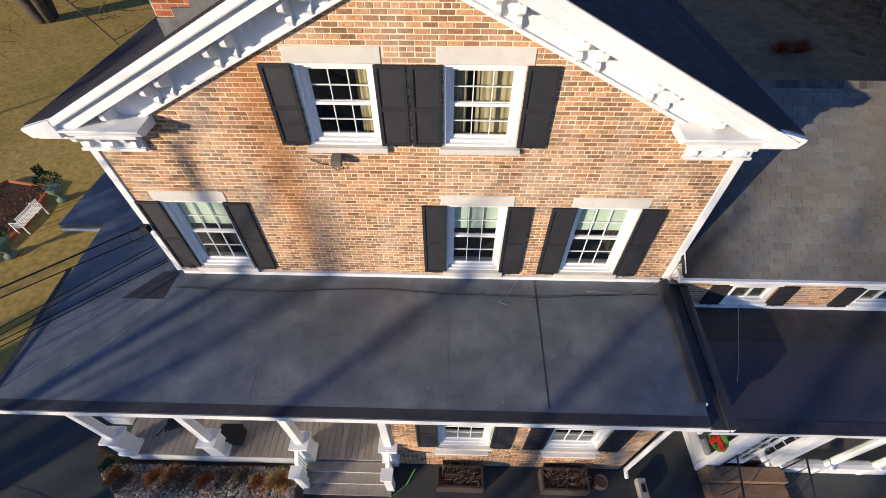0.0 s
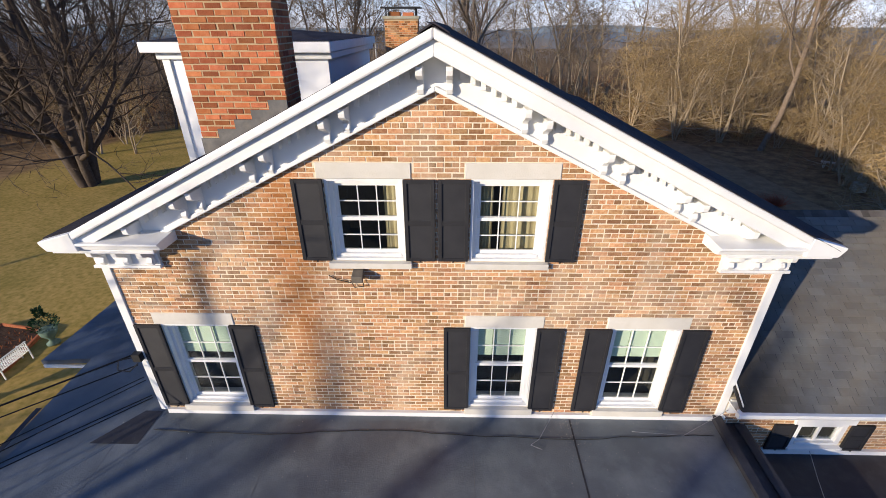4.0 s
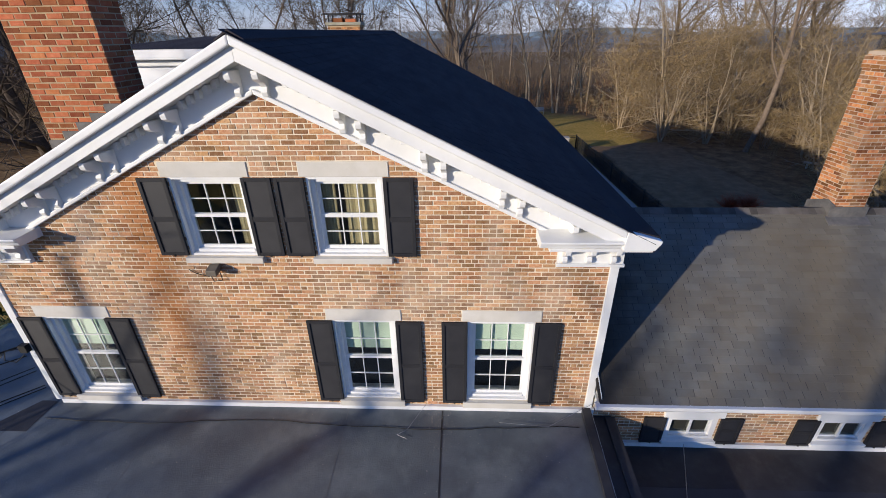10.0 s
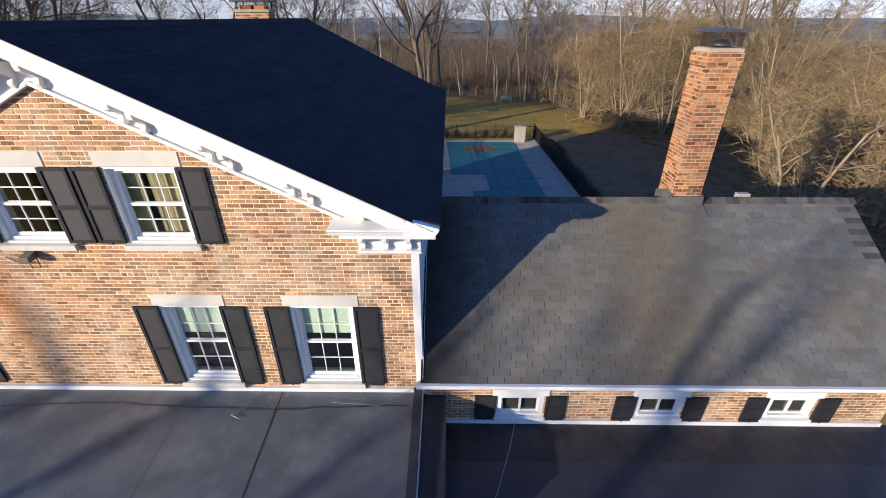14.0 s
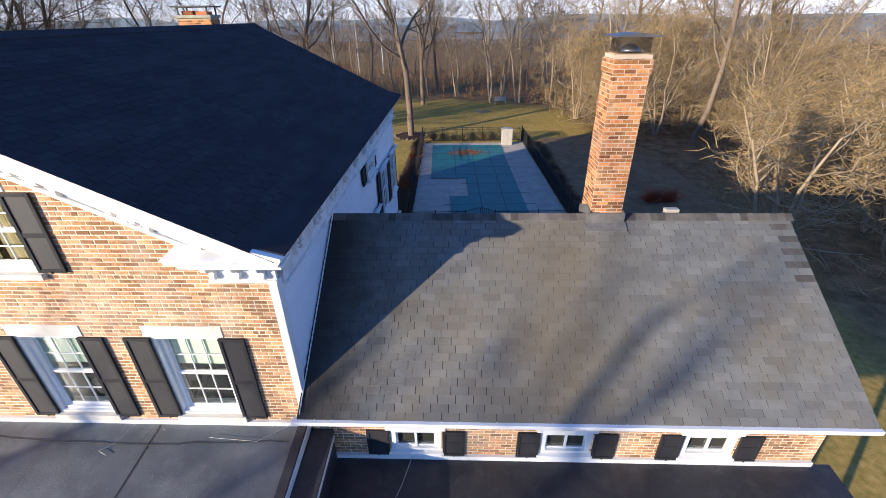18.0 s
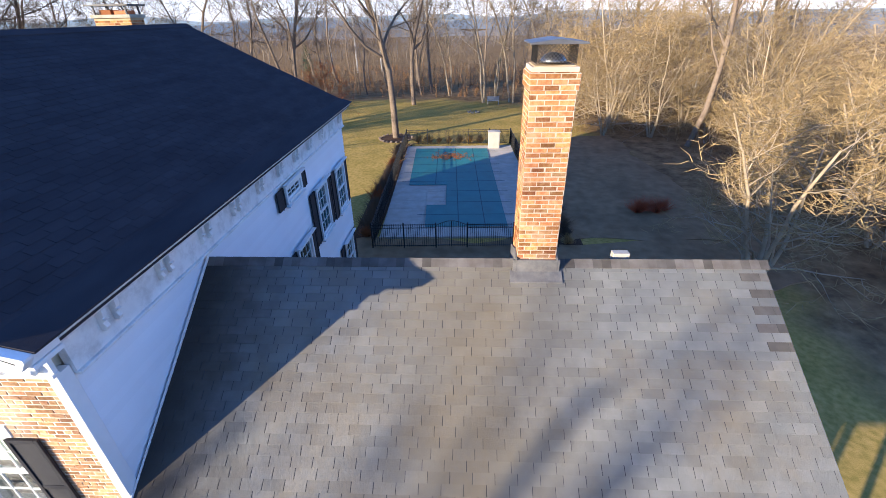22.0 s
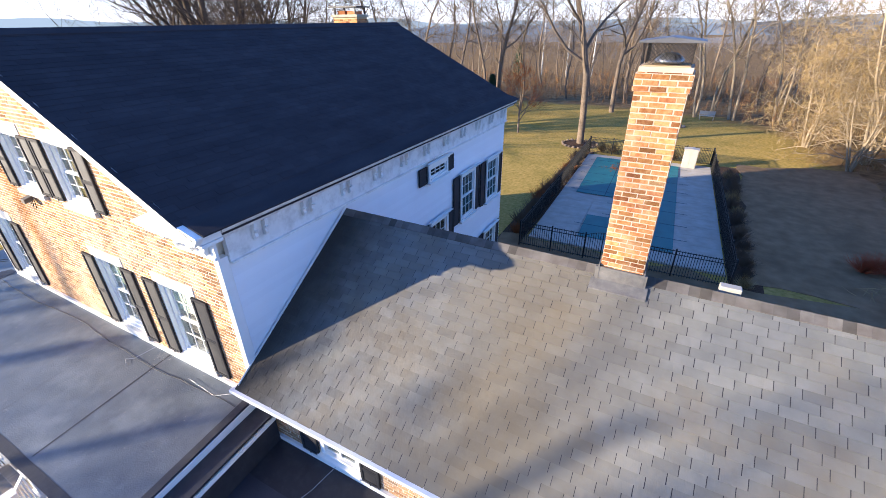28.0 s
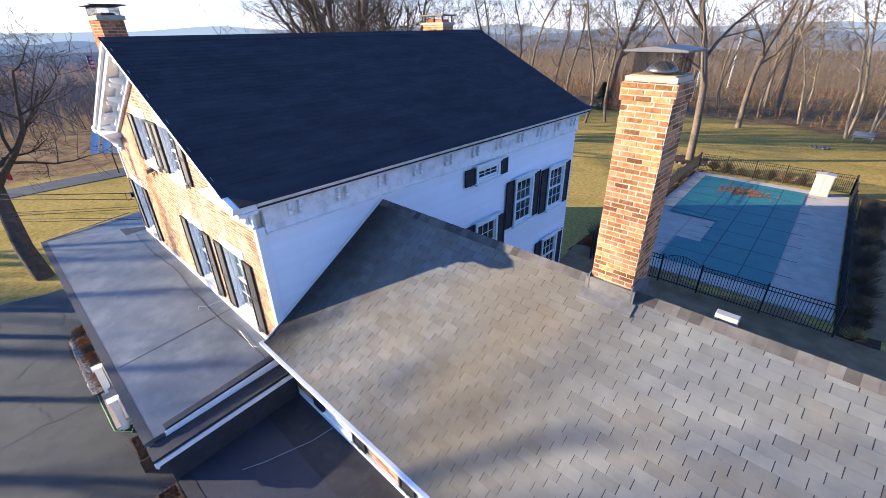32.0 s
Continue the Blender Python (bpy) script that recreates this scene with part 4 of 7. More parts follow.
# ---- chimneys ----
def chimney(name, label, x0, x1, y0, y1, z0, z1, material, mortar, corbel, parent_label=""):
    c = thing(name, label, "chimney", (0, 0, 0))
    core = part("shaft", Shape().box(x0 + 0.004, y0 + 0.004, z0, x1 - 0.004, y1 - 0.004, z1), mortar, c, "brick chimney shaft")
    n = int((z1 - z0) / COURSE)
    faces = [(wall_frame((x0, y0, 0), 0), x1 - x0), (wall_frame((x1, y0, 0), 90), y1 - y0), (wall_frame((x1, y1, 0), 180), x1 - x0), (wall_frame((x0, y1, 0), 270), y1 - y0)]
    jobs = []
    for k, (m, w) in enumerate(faces):
        jobs.append((lay(0, w, z0, z1, lambda a, b, c0, c1: [(a, b)], headers=0, seed=11 + k), m, core, material))
    return c, core, jobs


CHIM = []
wing_chimney, core, jobs = chimney("chimney", "tall slender orange-brick chimney on the wing's ridge", 9.56, 10.14, 2.62, 3.20, 5.9, 9.30, BRICK_PALE, MORTAR_WARM, True)
CHIM += jobs
part("crown", Shape().box(9.60, 2.66, 9.30, 10.10, 3.16, 9.312), MORTAR_TAN, wing_chimney, "mortar crown")
corbel = part("corbel", Shape().box(9.542, 2.602, 9.03, 10.158, 3.218, 9.232), MORTAR_WARM, wing_chimney, "projecting brick courses")
for k, (m, w) in enumerate(((wall_frame((9.538, 2.598, 0), 0), 0.624), (wall_frame((10.162, 2.598, 0), 90), 0.624), (wall_frame((10.162, 3.222, 0), 180), 0.624), (wall_frame((9.538, 3.222, 0), 270), 0.624))):
    CHIM.append((lay(0, w, 9.03, 9.235, lambda a, b, c0, c1: [(a, b)], headers=0, seed=31 + k), m, corbel, BRICK_PALE))
fl = Shape()
for yy, a, b in ((2.595, -0.012, 0.0),):
    fl.prism([(9.50, 6.22), (10.20, 6.22), (10.20, 6.62), (9.50, 6.62)], "y", 2.585, 2.615)
fl.prism([(2.44, 6.30), (2.60, 6.405), (2.60, 6.43), (2.44, 6.325)], "x", 9.46, 10.24)
fl.prism([(2.58, 6.3), (3.24, 6.3), (3.24, 6.55), (2.78, 6.72), (2.58, 6.66)], "x", 9.535, 9.555).prism([(2.58, 6.3), (3.24, 6.3), (3.24, 6.55), (2.78, 6.72), (2.58, 6.66)], "x", 10.145, 10.165)
part("flashing", fl, LEAD, wing_chimney, "grey tarred lead flashing")


LID = mat("dull grey metal", (0.10, 0.10, 0.105), (0.15, 0.15, 0.155), 0.5, 6, 0.1, 60, metal=0.4)


def cage(parent, x0, x1, y0, y1, z0, z1, over, lid_material, flue=True):
    wires = Shape()
    step = 0.045
    t = 0.003
    for (ax, ay), (bx, by) in (((x0, y0), (x1, y0)), ((x1, y0), (x1, y1)), ((x1, y1), (x0, y1)), ((x0, y1), (x0, y0))):
        L = math.hypot(bx - ax, by - ay)
        n = int(L / step)
        h = z1 - z0
        for i in range(-int(h / step), n + 1):
            for s in (1, -1):
                a, b = i * step, i * step + h
                lo, hi = max(a, 0), min(b, L)
                if hi - lo < 0.01:
                    continue
                za, zb = (z0 + lo - a, z0 + hi - a) if s > 0 else (z1 - lo + a, z1 - hi + a)
                p = [(ax + (bx - ax) * q / L, ay + (by - ay) * q / L, z) for q, z in ((lo, za), (hi, zb))]
                wires.tube(p, t, 3, False)
    part("mesh_screen", wires, IRON, parent, "black diamond-mesh spark screen")
    part("lid", Shape().prism([(x0 - over, z1), (x1 + over, z1), (x1 + over, z1 + 0.02), ((x0 + x1) / 2, z1 + 0.06), (x0 - over, z1 + 0.02)], "y", y0 - over, y1 + over), lid_material, parent, "metal chimney lid", bevel=0.004)
    if flue:
        part("flue", Shape().lathe([(0.13, z0 - 0.1), (0.13, z0 + 0.05), (0.09, z0 + 0.05), (0.09, z0 - 0.1)], ((x0 + x1) / 2, (y0 + y1) / 2, 0)), METAL, parent, "metal flue pipe", smooth=False)


part("dome", Shape().lathe([(0.17, 9.33), (0.165, 9.36), (0.12, 9.41), (0.05, 9.44), (0.012, 9.445)], (9.86, 2.90, 0), 16), METAL, wing_chimney, "shiny metal flue dome", smooth=True)
cage(wing_chimney, 9.62, 10.10, 2.66, 3.14, 9.33, 9.55, 0.10, LID, False)

front_chimney, core, jobs = chimney("chimney", "broad red-brick chimney with concrete cap on the front roof slope", -2.80, -1.70, 0.03, 0.52, 7.6, 10.09, BRICK_RED, MORTAR_TAN, False)
CHIM += jobs
part("concrete_cap", Shape().box(-2.84, -0.01, 10.09, -1.66, 0.56, 10.19), CAPSTONE, front_chimney, "mossy concrete cap", bevel=0.01)
part("flue_bricks", Shape().box(-2.62, 0.15, 10.19, -1.90, 0.42, 10.25), BRICK_RED, front_chimney)
cage(front_chimney, -2.78, -1.72, 0.05, 0.50, 10.19, 10.39, 0.14, IRON, False)
st = Shape()
for i in range(5):
    x = -2.80 + i * 0.22
    z = 9.72 + SLOPE * x
    st.box(x, 0.005, z - 0.1, x + 0.22, 0.028, z + 0.20)
part("step_flashing", st, LEAD, front_chimney, "stepped grey flashing")

back_chimney, core, jobs = chimney("chimney", "tan brick chimney with flat dark cap, rear of roof", -2.05, -0.95, 10.75, 11.35, 8.0, 9.93, BRICK_PALE, MORTAR_TAN, False)
CHIM += jobs
part("concrete_cap", Shape().box(-2.10, 10.70, 9.93, -0.90, 11.40, 10.02), CAPSTONE, back_chimney, "", bevel=0.01)
part("lid", Shape().box(-2.15, 10.65, 10.24, -0.85, 11.45, 10.28).box(-2.00, 10.75, 10.02, -1.96, 10.79, 10.24).box(-1.04, 10.75, 10.02, -1.00, 10.79, 10.24).box(-2.00, 11.31, 10.02, -1.96, 11.35, 10.24).box(-1.04, 11.31, 10.02, -1.00, 11.35, 10.24), IRON, back_chimney, "flat dark metal lid on legs")
part("flue_bricks", Shape().box(-1.90, 10.85, 10.02, -1.55, 11.25, 10.14).box(-1.45, 10.85, 10.02, -1.10, 11.25, 10.12), BRICK_RED, back_chimney)

# white side wing behind the front chimney
side_wing = thing("rear_wing", "white clapboard rear wing with bracketed cornice and low hip roof", "house wing")
part("wall", Shape().box(-7.45, 7.2, 0, -4.66, 13.5, 8.95), CLAP, side_wing)
part("cornice", Shape().box(-7.84, 6.8, 9.12, -2.9, 13.9, 9.38).box(-7.6, 7.05, 8.95, -2.95, 13.6, 9.12), WHITE, side_wing, bevel=0.03)
part("wall", Shape().box(-4.655, 7.2, 7.6, -3.1, 13.5, 8.95), CLAP, side_wing)
part("corner_board", Shape().box(-7.51, 7.14, 0, -7.31, 7.3, 8.95), WHITE, side_wing, bevel=0.006)
part("roof", Shape().add([(-7.84, 6.8, 9.385), (-2.9, 6.8, 9.385), (-2.9, 13.9, 9.385), (-7.84, 13.9, 9.385), (-5.9, 10.0, 9.66), (-5.2, 10.0, 9.66)], [(0, 1, 5, 4), (1, 2, 5), (2, 3, 4, 5), (3, 0, 4), (3, 2, 1, 0)]), SHINGLE_DARK, side_wing)

# ---- porch ----
LAP = mat("membrane lap", (0.10, 0.105, 0.11), (0.07, 0.075, 0.08), 0.5, 6, spec=1.0)
porch = thing("porch", "front porch with dark membrane roof, white posts and grey deck", "porch")
pr = Shape()
pr.add([(-6.85, -2.62, 3.68), (4.62, -2.62, 3.68), (4.62, 0.0, 3.95), (-4.6, 0.0, 3.95), (-4.6, 1.4, 3.95), (-6.85, 1.4, 3.95),
        (-6.85, -2.62, 3.60), (4.62, -2.62, 3.60), (4.62, 0.0, 3.80), (-4.6, 0.0, 3.80), (-4.6, 1.4, 3.80), (-6.85, 1.4, 3.80)],
       [(0, 1, 2, 3), (0, 3, 4, 5), (9, 8, 7, 6), (6, 11, 10, 9), (6, 7, 1, 0), (7, 8, 2, 1), (11, 6, 0, 5), (10, 11, 5, 4)])
pr.add([(-8.1, 1.4, 3.72), (-4.6, 1.4, 3.95), (-4.6, 9, 3.95), (-8.1, 9, 3.72), (-8.1, 1.4, 3.62), (-4.6, 1.4, 3.8), (-4.6, 9, 3.8), (-8.1, 9, 3.62)], [(0, 1, 2, 3), (7, 6, 5, 4), (4, 5, 1, 0), (7, 4, 0, 3)])
part("roof", pr, MEMBRANE, porch, "dark grey rubber membrane roof")


def on_roof(x0, x1, y0, y1, lift=0.004):
    z = lambda y: 3.95 + 0.1031 * y + lift
    return [(x0, y0, z(y0)), (x1, y0, z(y0)), (x1, y1, z(y1)), (x0, y1, z(y1))]


strips = Shape()
strips.add(on_roof(-6.86, 4.62, -2.63, -2.47), [(0, 1, 2, 3)])
part("edge_strip", strips, SEAM, porch, "black edge flashing strip")
part("edge_strip", Shape().add(on_roof(-6.86, -6.76, -2.46, 0.0), [(0, 1, 2, 3)]), SEAM, porch)
for x in (2.15,):
    part("seam", Shape().add(on_roof(x, x + 0.028, -2.42, -0.06), [(0, 1, 2, 3)]), SEAM, porch)
for x in (-5.1, -2.62, 0.55):
    part("seam", Shape().add(on_roof(x, x + 0.009, -2.38, -0.06, 0.003), [(0, 1, 2, 3)]), LAP, porch, "faint membrane lap")
bits = Shape()
rnd = random.Random(19)
for i in range(700):
    x, y, r, a = rnd.uniform(-6.4, 4.4), rnd.uniform(-2.35, -0.1), rnd.uniform(0.003, 0.010), rnd.uniform(0, 6.28)
    if i % 3 == 0:
        y = -0.06 - abs(rnd.gauss(0, 0.32))
        x = rnd.gauss(2.10, 0.10 - 0.12 * y)
    z = 3.95 + 0.1031 * y + 0.006
    bits.add([(x + r * math.cos(a + k * 2.1), y + r * math.sin(a + k * 2.1), z + 0.004 * k) for k in range(3)], [(0, 1, 2)])
tagged(part("roof_debris", bits, PEBBLE), "scattered specks of leaf and grit on the porch roof", "debris", kind="stuff")
part("patch", Shape().add([(-5.5, -0.62, 3.890), (-4.72, -0.62, 3.890), (-4.66, -0.02, 3.956), (-4.95, -0.02, 3.956)], [(0, 1, 2, 3)]), SEAM, porch, "black roofing patch")
part("fascia", Shape().box(-6.83, -2.60, 3.40, 5.02, -2.57, 3.595), WHITE, porch, "white fascia board")
part("fascia", Shape().box(-6.83, -2.56, 3.40, -6.80, 1.4, 3.595).box(-8.08, 1.38, 3.55, -6.84, 1.41, 3.62), WHITE, porch)
part("ceiling", Shape().box(-6.79, -2.56, 3.47, 4.3, 0.0, 3.50), WHITE, porch)
# stepped end by the low roof
part("curb", Shape().prism([(-2.28, 3.70), (-0.02, 3.94), (-0.02, 4.04), (-2.28, 3.78)], "x", 4.50, 4.64), SEAM, porch, "raised black roof curb")
part("end_board", Shape().add([(4.645, -2.3, 3.62), (4.645, 0, 3.62), (4.645, 0, 4.0), (4.645, -2.3, 3.74), (4.66, -2.3, 3.62), (4.66, 0, 3.62), (4.66, 0, 4.0), (4.66, -2.3, 3.74)], [(0, 1, 2, 3), (7, 6, 5, 4), (3, 2, 6, 7), (0, 3, 7, 4), (1, 5, 6, 2)]), WHITE, porch)
part("side_gutter_roof", Shape().prism([(-2.62, 3.55), (0.0, 3.78), (0.0, 3.84), (-2.62, 3.61)], "x", 4.662, 5.02), SEAM, porch, "narrow dark lower roof strip")
part("end_fascia", Shape().prism([(-2.62, 3.46), (-0.05, 3.68), (-0.05, 3.78), (-2.62, 3.555)], "x", 5.022, 5.045), WHITE, porch)
part("end_curb", Shape().prism([(-2.62, 3.60), (-0.05, 3.83), (-0.05, 3.875), (-2.62, 3.645)], "x", 4.90, 5.06), SEAM, porch, "raised black roof curb")
# added black sheet closes the gap and stands for shade under the roof
part("end_wall", Shape().prism([(-2.45, 2.60), (-0.05, 2.60), (-0.05, 3.68), (-2.45, 3.46)], "x", 4.98, 5.02), SEAM, porch, "added dark sheet under the end of the porch roof")

# low flat roof of the sunroom
sun_room = thing("sunroom", "glazed white sunroom with low flat membrane roof against the wing", "sunroom")
part("roof", Shape().prism([(-2.62, 2.96), (0.0, 3.16), (0.0, 3.05), (-2.62, 2.86)], "x", 5.025, 13.35), MEMBRANE_SHADED, sun_room, "membrane flat roof, darkened for tree shade")
part("roof_band", Shape().prism([(-0.83, 3.101), (-0.03, 3.162), (-0.03, 3.158), (-0.83, 3.097)], "x", 5.03, 13.34), SEAM, sun_room, "black walkway band along the wing wall")
part("edge_strip", Shape().prism([(-2.64, 2.965), (-2.42, 2.982), (-2.42, 2.978), (-2.64, 2.9)], "x", 5.06, 13.36), SEAM, sun_room)
part("fascia", Shape().box(4.90, -2.60, 2.68, 13.3, -2.57, 2.86), WHITE, sun_room, "white fascia board")
BAYS = (7.66, 8.60, 9.62, 10.66, 11.72, 12.90)
for x0, x1 in [(6.10, 6.46), (7.42, 7.66)] + [(x, x + 0.12) for x in BAYS[1:]]:
    part("post", Shape().box(x0, -2.45, 0.0, x1, -2.33, 2.68), WHITE, sun_room, bevel=0.006)
for k in range(5):
    x0, x1 = BAYS[k] + (0.125 if k else 0.005), BAYS[k + 1] - 0.005
    part("sill_wall", Shape().box(x0, -2.43, 0, x1, -2.35, 0.50), WHITE, sun_room)
    part("sill_ledge", Shape().cbox(x0, -2.50, 0.502, x1, -2.34, 0.545, 0.006), WHITE, sun_room)
    part("head_rail", Shape().box(x0, -2.43, 2.5, x1, -2.35, 2.68), WHITE, sun_room)
    part("pane", Shape().box(x0, -2.40, 0.546, x1, -2.392, 2.498), GLASS, sun_room).visible_shadow = False
part("floor", Shape().box(6.24, -2.3, 0.0, 13.0, -0.05, 0.45), DECK, sun_room)
# the short end wall: a low apron, moulded rail and one wide pane
part("end_apron", Shape().box(6.10, -2.32, 0.0, 6.20, -0.02, 0.62), WHITE, sun_room, "white panelled end wall")
part("end_rail", Shape().cbox(6.06, -2.32, 0.622, 6.21, -0.02, 0.68, 0.006).box(6.085, -2.32, 0.20, 6.098, -0.02, 0.24), WHITE, sun_room)
part("end_head", Shape().box(6.10, -2.32, 2.45, 6.20, -0.02, 2.86).box(6.10, -0.14, 0.684, 6.20, -0.02, 2.446), WHITE, sun_room)
part("pane", Shape().box(6.146, -2.32, 0.684, 6.154, -0.145, 2.446), GLASS, sun_room).visible_shadow = False
part("head_rail", Shape().box(6.465, -2.45, 2.5, 7.415, -2.33, 2.68), WHITE, sun_room)


def leaf(m, label):
    """A narrow glazed door leaf, 0.46 wide, hinged at the origin."""
    d = part("door", Shape(m).box(0, 0, 0, 0.07, 0.045, 2.03).box(0.39, 0, 0, 0.46, 0.045, 2.03).box(0.072, 0, 1.93, 0.388, 0.045, 2.03).box(0.072, 0, 0, 0.388, 0.045, 0.25), WHITE, sun_room, label)
    bars = Shape(m).box(0.222, 0.008, 0.25, 0.238, 0.037, 1.93)
    for k in range(1, 5):
        bars.box(0.072, 0.010, 0.25 + 0.336 * k - 0.008, 0.388, 0.035, 0.25 + 0.336 * k + 0.008)
    part("muntin", bars, WHITE, d)
    part("pane", Shape(m).box(0.072, 0.020, 0.25, 0.388, 0.024, 1.93), GLASS, d).visible_shadow = False
    part("handle", Shape(m).box(0.40, -0.045, 0.98, 0.45, 0.0, 1.01).box(0.41, -0.01, 0.90, 0.44, 0.0, 1.10), METAL, d, "metal door handle")


leaf(Matrix.Translation((6.47, -2.40, 0.462)), "closed white glazed door leaf")
leaf(Matrix.Translation((7.40, -2.36, 0.462)) @ Matrix.Rotation(radians(104), 4, "Z"), "open white glazed door leaf")

alone("passage_floor", Shape().box(4.41, -2.62, -0.05, 6.09, 0.0, 0.006), ASPHALT, "dark asphalt floor of the passage beside the sunroom", "floor", kind="structure")
steps = thing("entrance_steps", "brown timber steps with black iron handrails at the sunroom door", "steps")
for i in range(3):
    part("step", Shape().box(6.24, -2.75 - 0.3 * i, 0.0, 7.86, -2.46 - 0.3 * i, 0.45 - 0.15 * i), STEPWOOD, steps, bevel=0.01)
for x in (6.46, 7.82):
    r = Shape()
    r.tube([(x, -2.5, 0.45), (x, -2.5, 1.3)], 0.015).tube([(x, -3.3, 0.1), (x, -3.3, 0.95)], 0.015).tube([(x, -2.5, 1.3), (x, -3.3, 0.95), (x, -3.42, 0.88), (x, -3.44, 0.8)], 0.018)
    for i in range(1, 5):
        y = -2.5 - 0.16 * i
        r.tube([(x, y, 0.45 - 0.07 * i), (x, y, 1.3 - 0.07 * i)], 0.008, 5)
    part("handrail", r, IRON, steps, "black wrought-iron handrail", smooth=True)

sun_room.scale = (1, 0.92, 1)
steps.location = (-0.12, 0.19, 0)

# ground-floor brick room under the porch roof
GROUND_OPEN = [(0.40, 1.0), (2.50, 1.05)]
GH = [(x, 1.38, x + w, 2.85) for x, w in GROUND_OPEN]
LOWER_WALL = sections("front_wall", holed(wall_frame((0, -2.27, 0), 0), -0.5, 4.40, 0, 3.46, GH, 0.004, 0.25), MORTAR, house, "ground-floor brick wall")
for x0, x1 in ((4.15, 4.40), (-0.5, -0.25)):
    part("lower_side_wall", Shape().box(x0, -2.01, 0, x1, 0.0, 3.46), MORTAR, house)
for x, w in GROUND_OPEN:
    window(wall_frame((x, -2.27, 1.38), 0), w, 1.47, house, inside="dark", sill_h=0.13)
    for dx in (-0.42, w + 0.02):
        shutter(wall_frame((x + dx, -2.27, 1.34), 0), 0.4, 1.5, house)
ds = Shape().tube([(4.46, -2.34, 3.45), (4.46, -2.34, 0.25), (4.50, -2.46, 0.1)], 0.045, 8)
part("downspout", ds, WHITE, house, "white downspout")

# porch deck, posts, rail and steps
part("deck_frame", Shape().box(-6.5, -2.34, 0.0, -0.5, -0.02, 0.52), WHITE, porch)
lat = Shape()
for i in range(58):
    x = -6.45 + i * 0.064
    if x < -2.75:
        lat.box(x, -2.365, 0.12, x + 0.028, -2.345, 0.46)
part("skirt_lattice", lat, WHITE, porch)
part("back_wall", Shape().box(-6.4, -0.06, 0.55, -0.5, -0.01, 3.47), CLAP, porch)
POSTS = (-6.28, -4.30, -2.42, -0.62)
for x in POSTS:
    p = part("post", Shape().box(x - 0.075, -2.33, 1.35, x + 0.075, -2.18, 3.47).box(x - 0.11, -2.365, 3.30, x + 0.11, -2.145, 3.4), WHITE, porch, "square white post", bevel=0.006)
    part("pedestal", Shape().box(x - 0.15, -2.40, 0.55, x + 0.15, -2.10, 1.28).box(x - 0.19, -2.44, 1.28, x + 0.19, -2.06, 1.35).box(x - 0.18, -2.43, 0.55, x + 0.18, -2.07, 0.67), WHITE, porch, "panelled white pedestal", bevel=0.008)
for i in range(3):
    part("step", Shape().box(-2.45, -2.555 - 0.19 * i, 0.0, -0.62, -2.37 - 0.19 * i, 0.38 - 0.14 * i), WHITE, porch)
    part("tread", Shape().box(-2.48, -2.575 - 0.19 * i, 0.38 - 0.14 * i, -0.60, -2.37 - 0.19 * i, 0.41 - 0.14 * i), DECK, porch, "grey step tread", bevel=0.004)
for x in (-2.45, -0.62):
    r = Shape()
    r.add([(x - 0.04, -2.4, 1.30), (x + 0.04, -2.4, 1.30), (x + 0.04, -2.72, 0.95), (x - 0.04, -2.72, 0.95), (x - 0.04, -2.4, 1.36), (x + 0.04, -2.4, 1.36), (x + 0.04, -2.72, 1.01), (x - 0.04, -2.72, 1.01)], [(0, 3, 2, 1), (4, 5, 6, 7), (0, 1, 5, 4), (1, 2, 6, 5), (2, 3, 7, 6), (3, 0, 4, 7)])
    part("stair_rail", r, WHITE, porch)
    for i in range(5):
        y = -2.46 - 0.055 * i
        part("baluster", Shape().box(x - 0.016, y - 0.016, 0.42 - 0.075 * i, x + 0.016, y + 0.016, 1.25 - 0.059 * i), WHITE, porch)
    part("newel_post", Shape().box(x - 0.08, -2.85, 0, x + 0.08, -2.69, 1.02).box(x - 0.12, -2.89, 1.02, x + 0.12, -2.65, 1.08), WHITE, porch, "square white newel", bevel=0.006)

# ---- pool ----
pool = thing("pool_deck", "pale concrete deck slabs around the covered pool", "pool deck", kind="structure")
DECK_POOL = part("slab_bed", Shape().prism([(4.6, 16.0), (13.3, 16.0), (13.3, 32.9), (4.6, 32.9)], "z", -0.1, 0.05), CONCRETE, pool)
cover = thing("pool_cover", "teal mesh pool cover with dark straps and some fallen leaves", "pool cover", (0, 0, 0))
OUT = [(5.38, 32.0), (5.50, 23.4), (7.95, 23.35), (7.92, 20.0), (6.8, 20.0), (6.85, 17.1), (11.2, 17.1), (11.2, 31.8)]
part("sheet", Shape().prism(OUT, "z", 0.10, 0.115), COVER, cover)
for x in (7.2, 8.6, 10.0):
    part("strap", Shape().box(x, 17.1, 0.116, x + 0.05, 31.9, 0.119) if x > 8 else Shape().box(x, 23.4, 0.116, x + 0.05, 31.9, 0.119), STRAP, cover)
for y in (18.6, 20.4, 22.2, 24.0, 25.8, 27.6, 29.4, 31.0):
    x0 = 5.4 if y > 23.5 else 8.0 if y > 20 else 6.8
    part("strap", Shape().box(x0 - 0.45, y, 0.116, 11.8, y + 0.05, 0.119), STRAP, cover)
lv = Shape()
rnd = random.Random(8)
for i in range(520):
    x, y, a = rnd.gauss(8.2, 0.75), rnd.gauss(29.6, 0.5), rnd.uniform(0, 6)
    x, y = x - 0.38, y + 0.1
    lv.add([(x, y, 0.125), (x + 0.14 * math.cos(a), y + 0.14 * math.sin(a), 0.15), (x + 0.11 * math.cos(a + 1.2), y + 0.11 * math.sin(a + 1.2), 0.125)], [(0, 1, 2)])
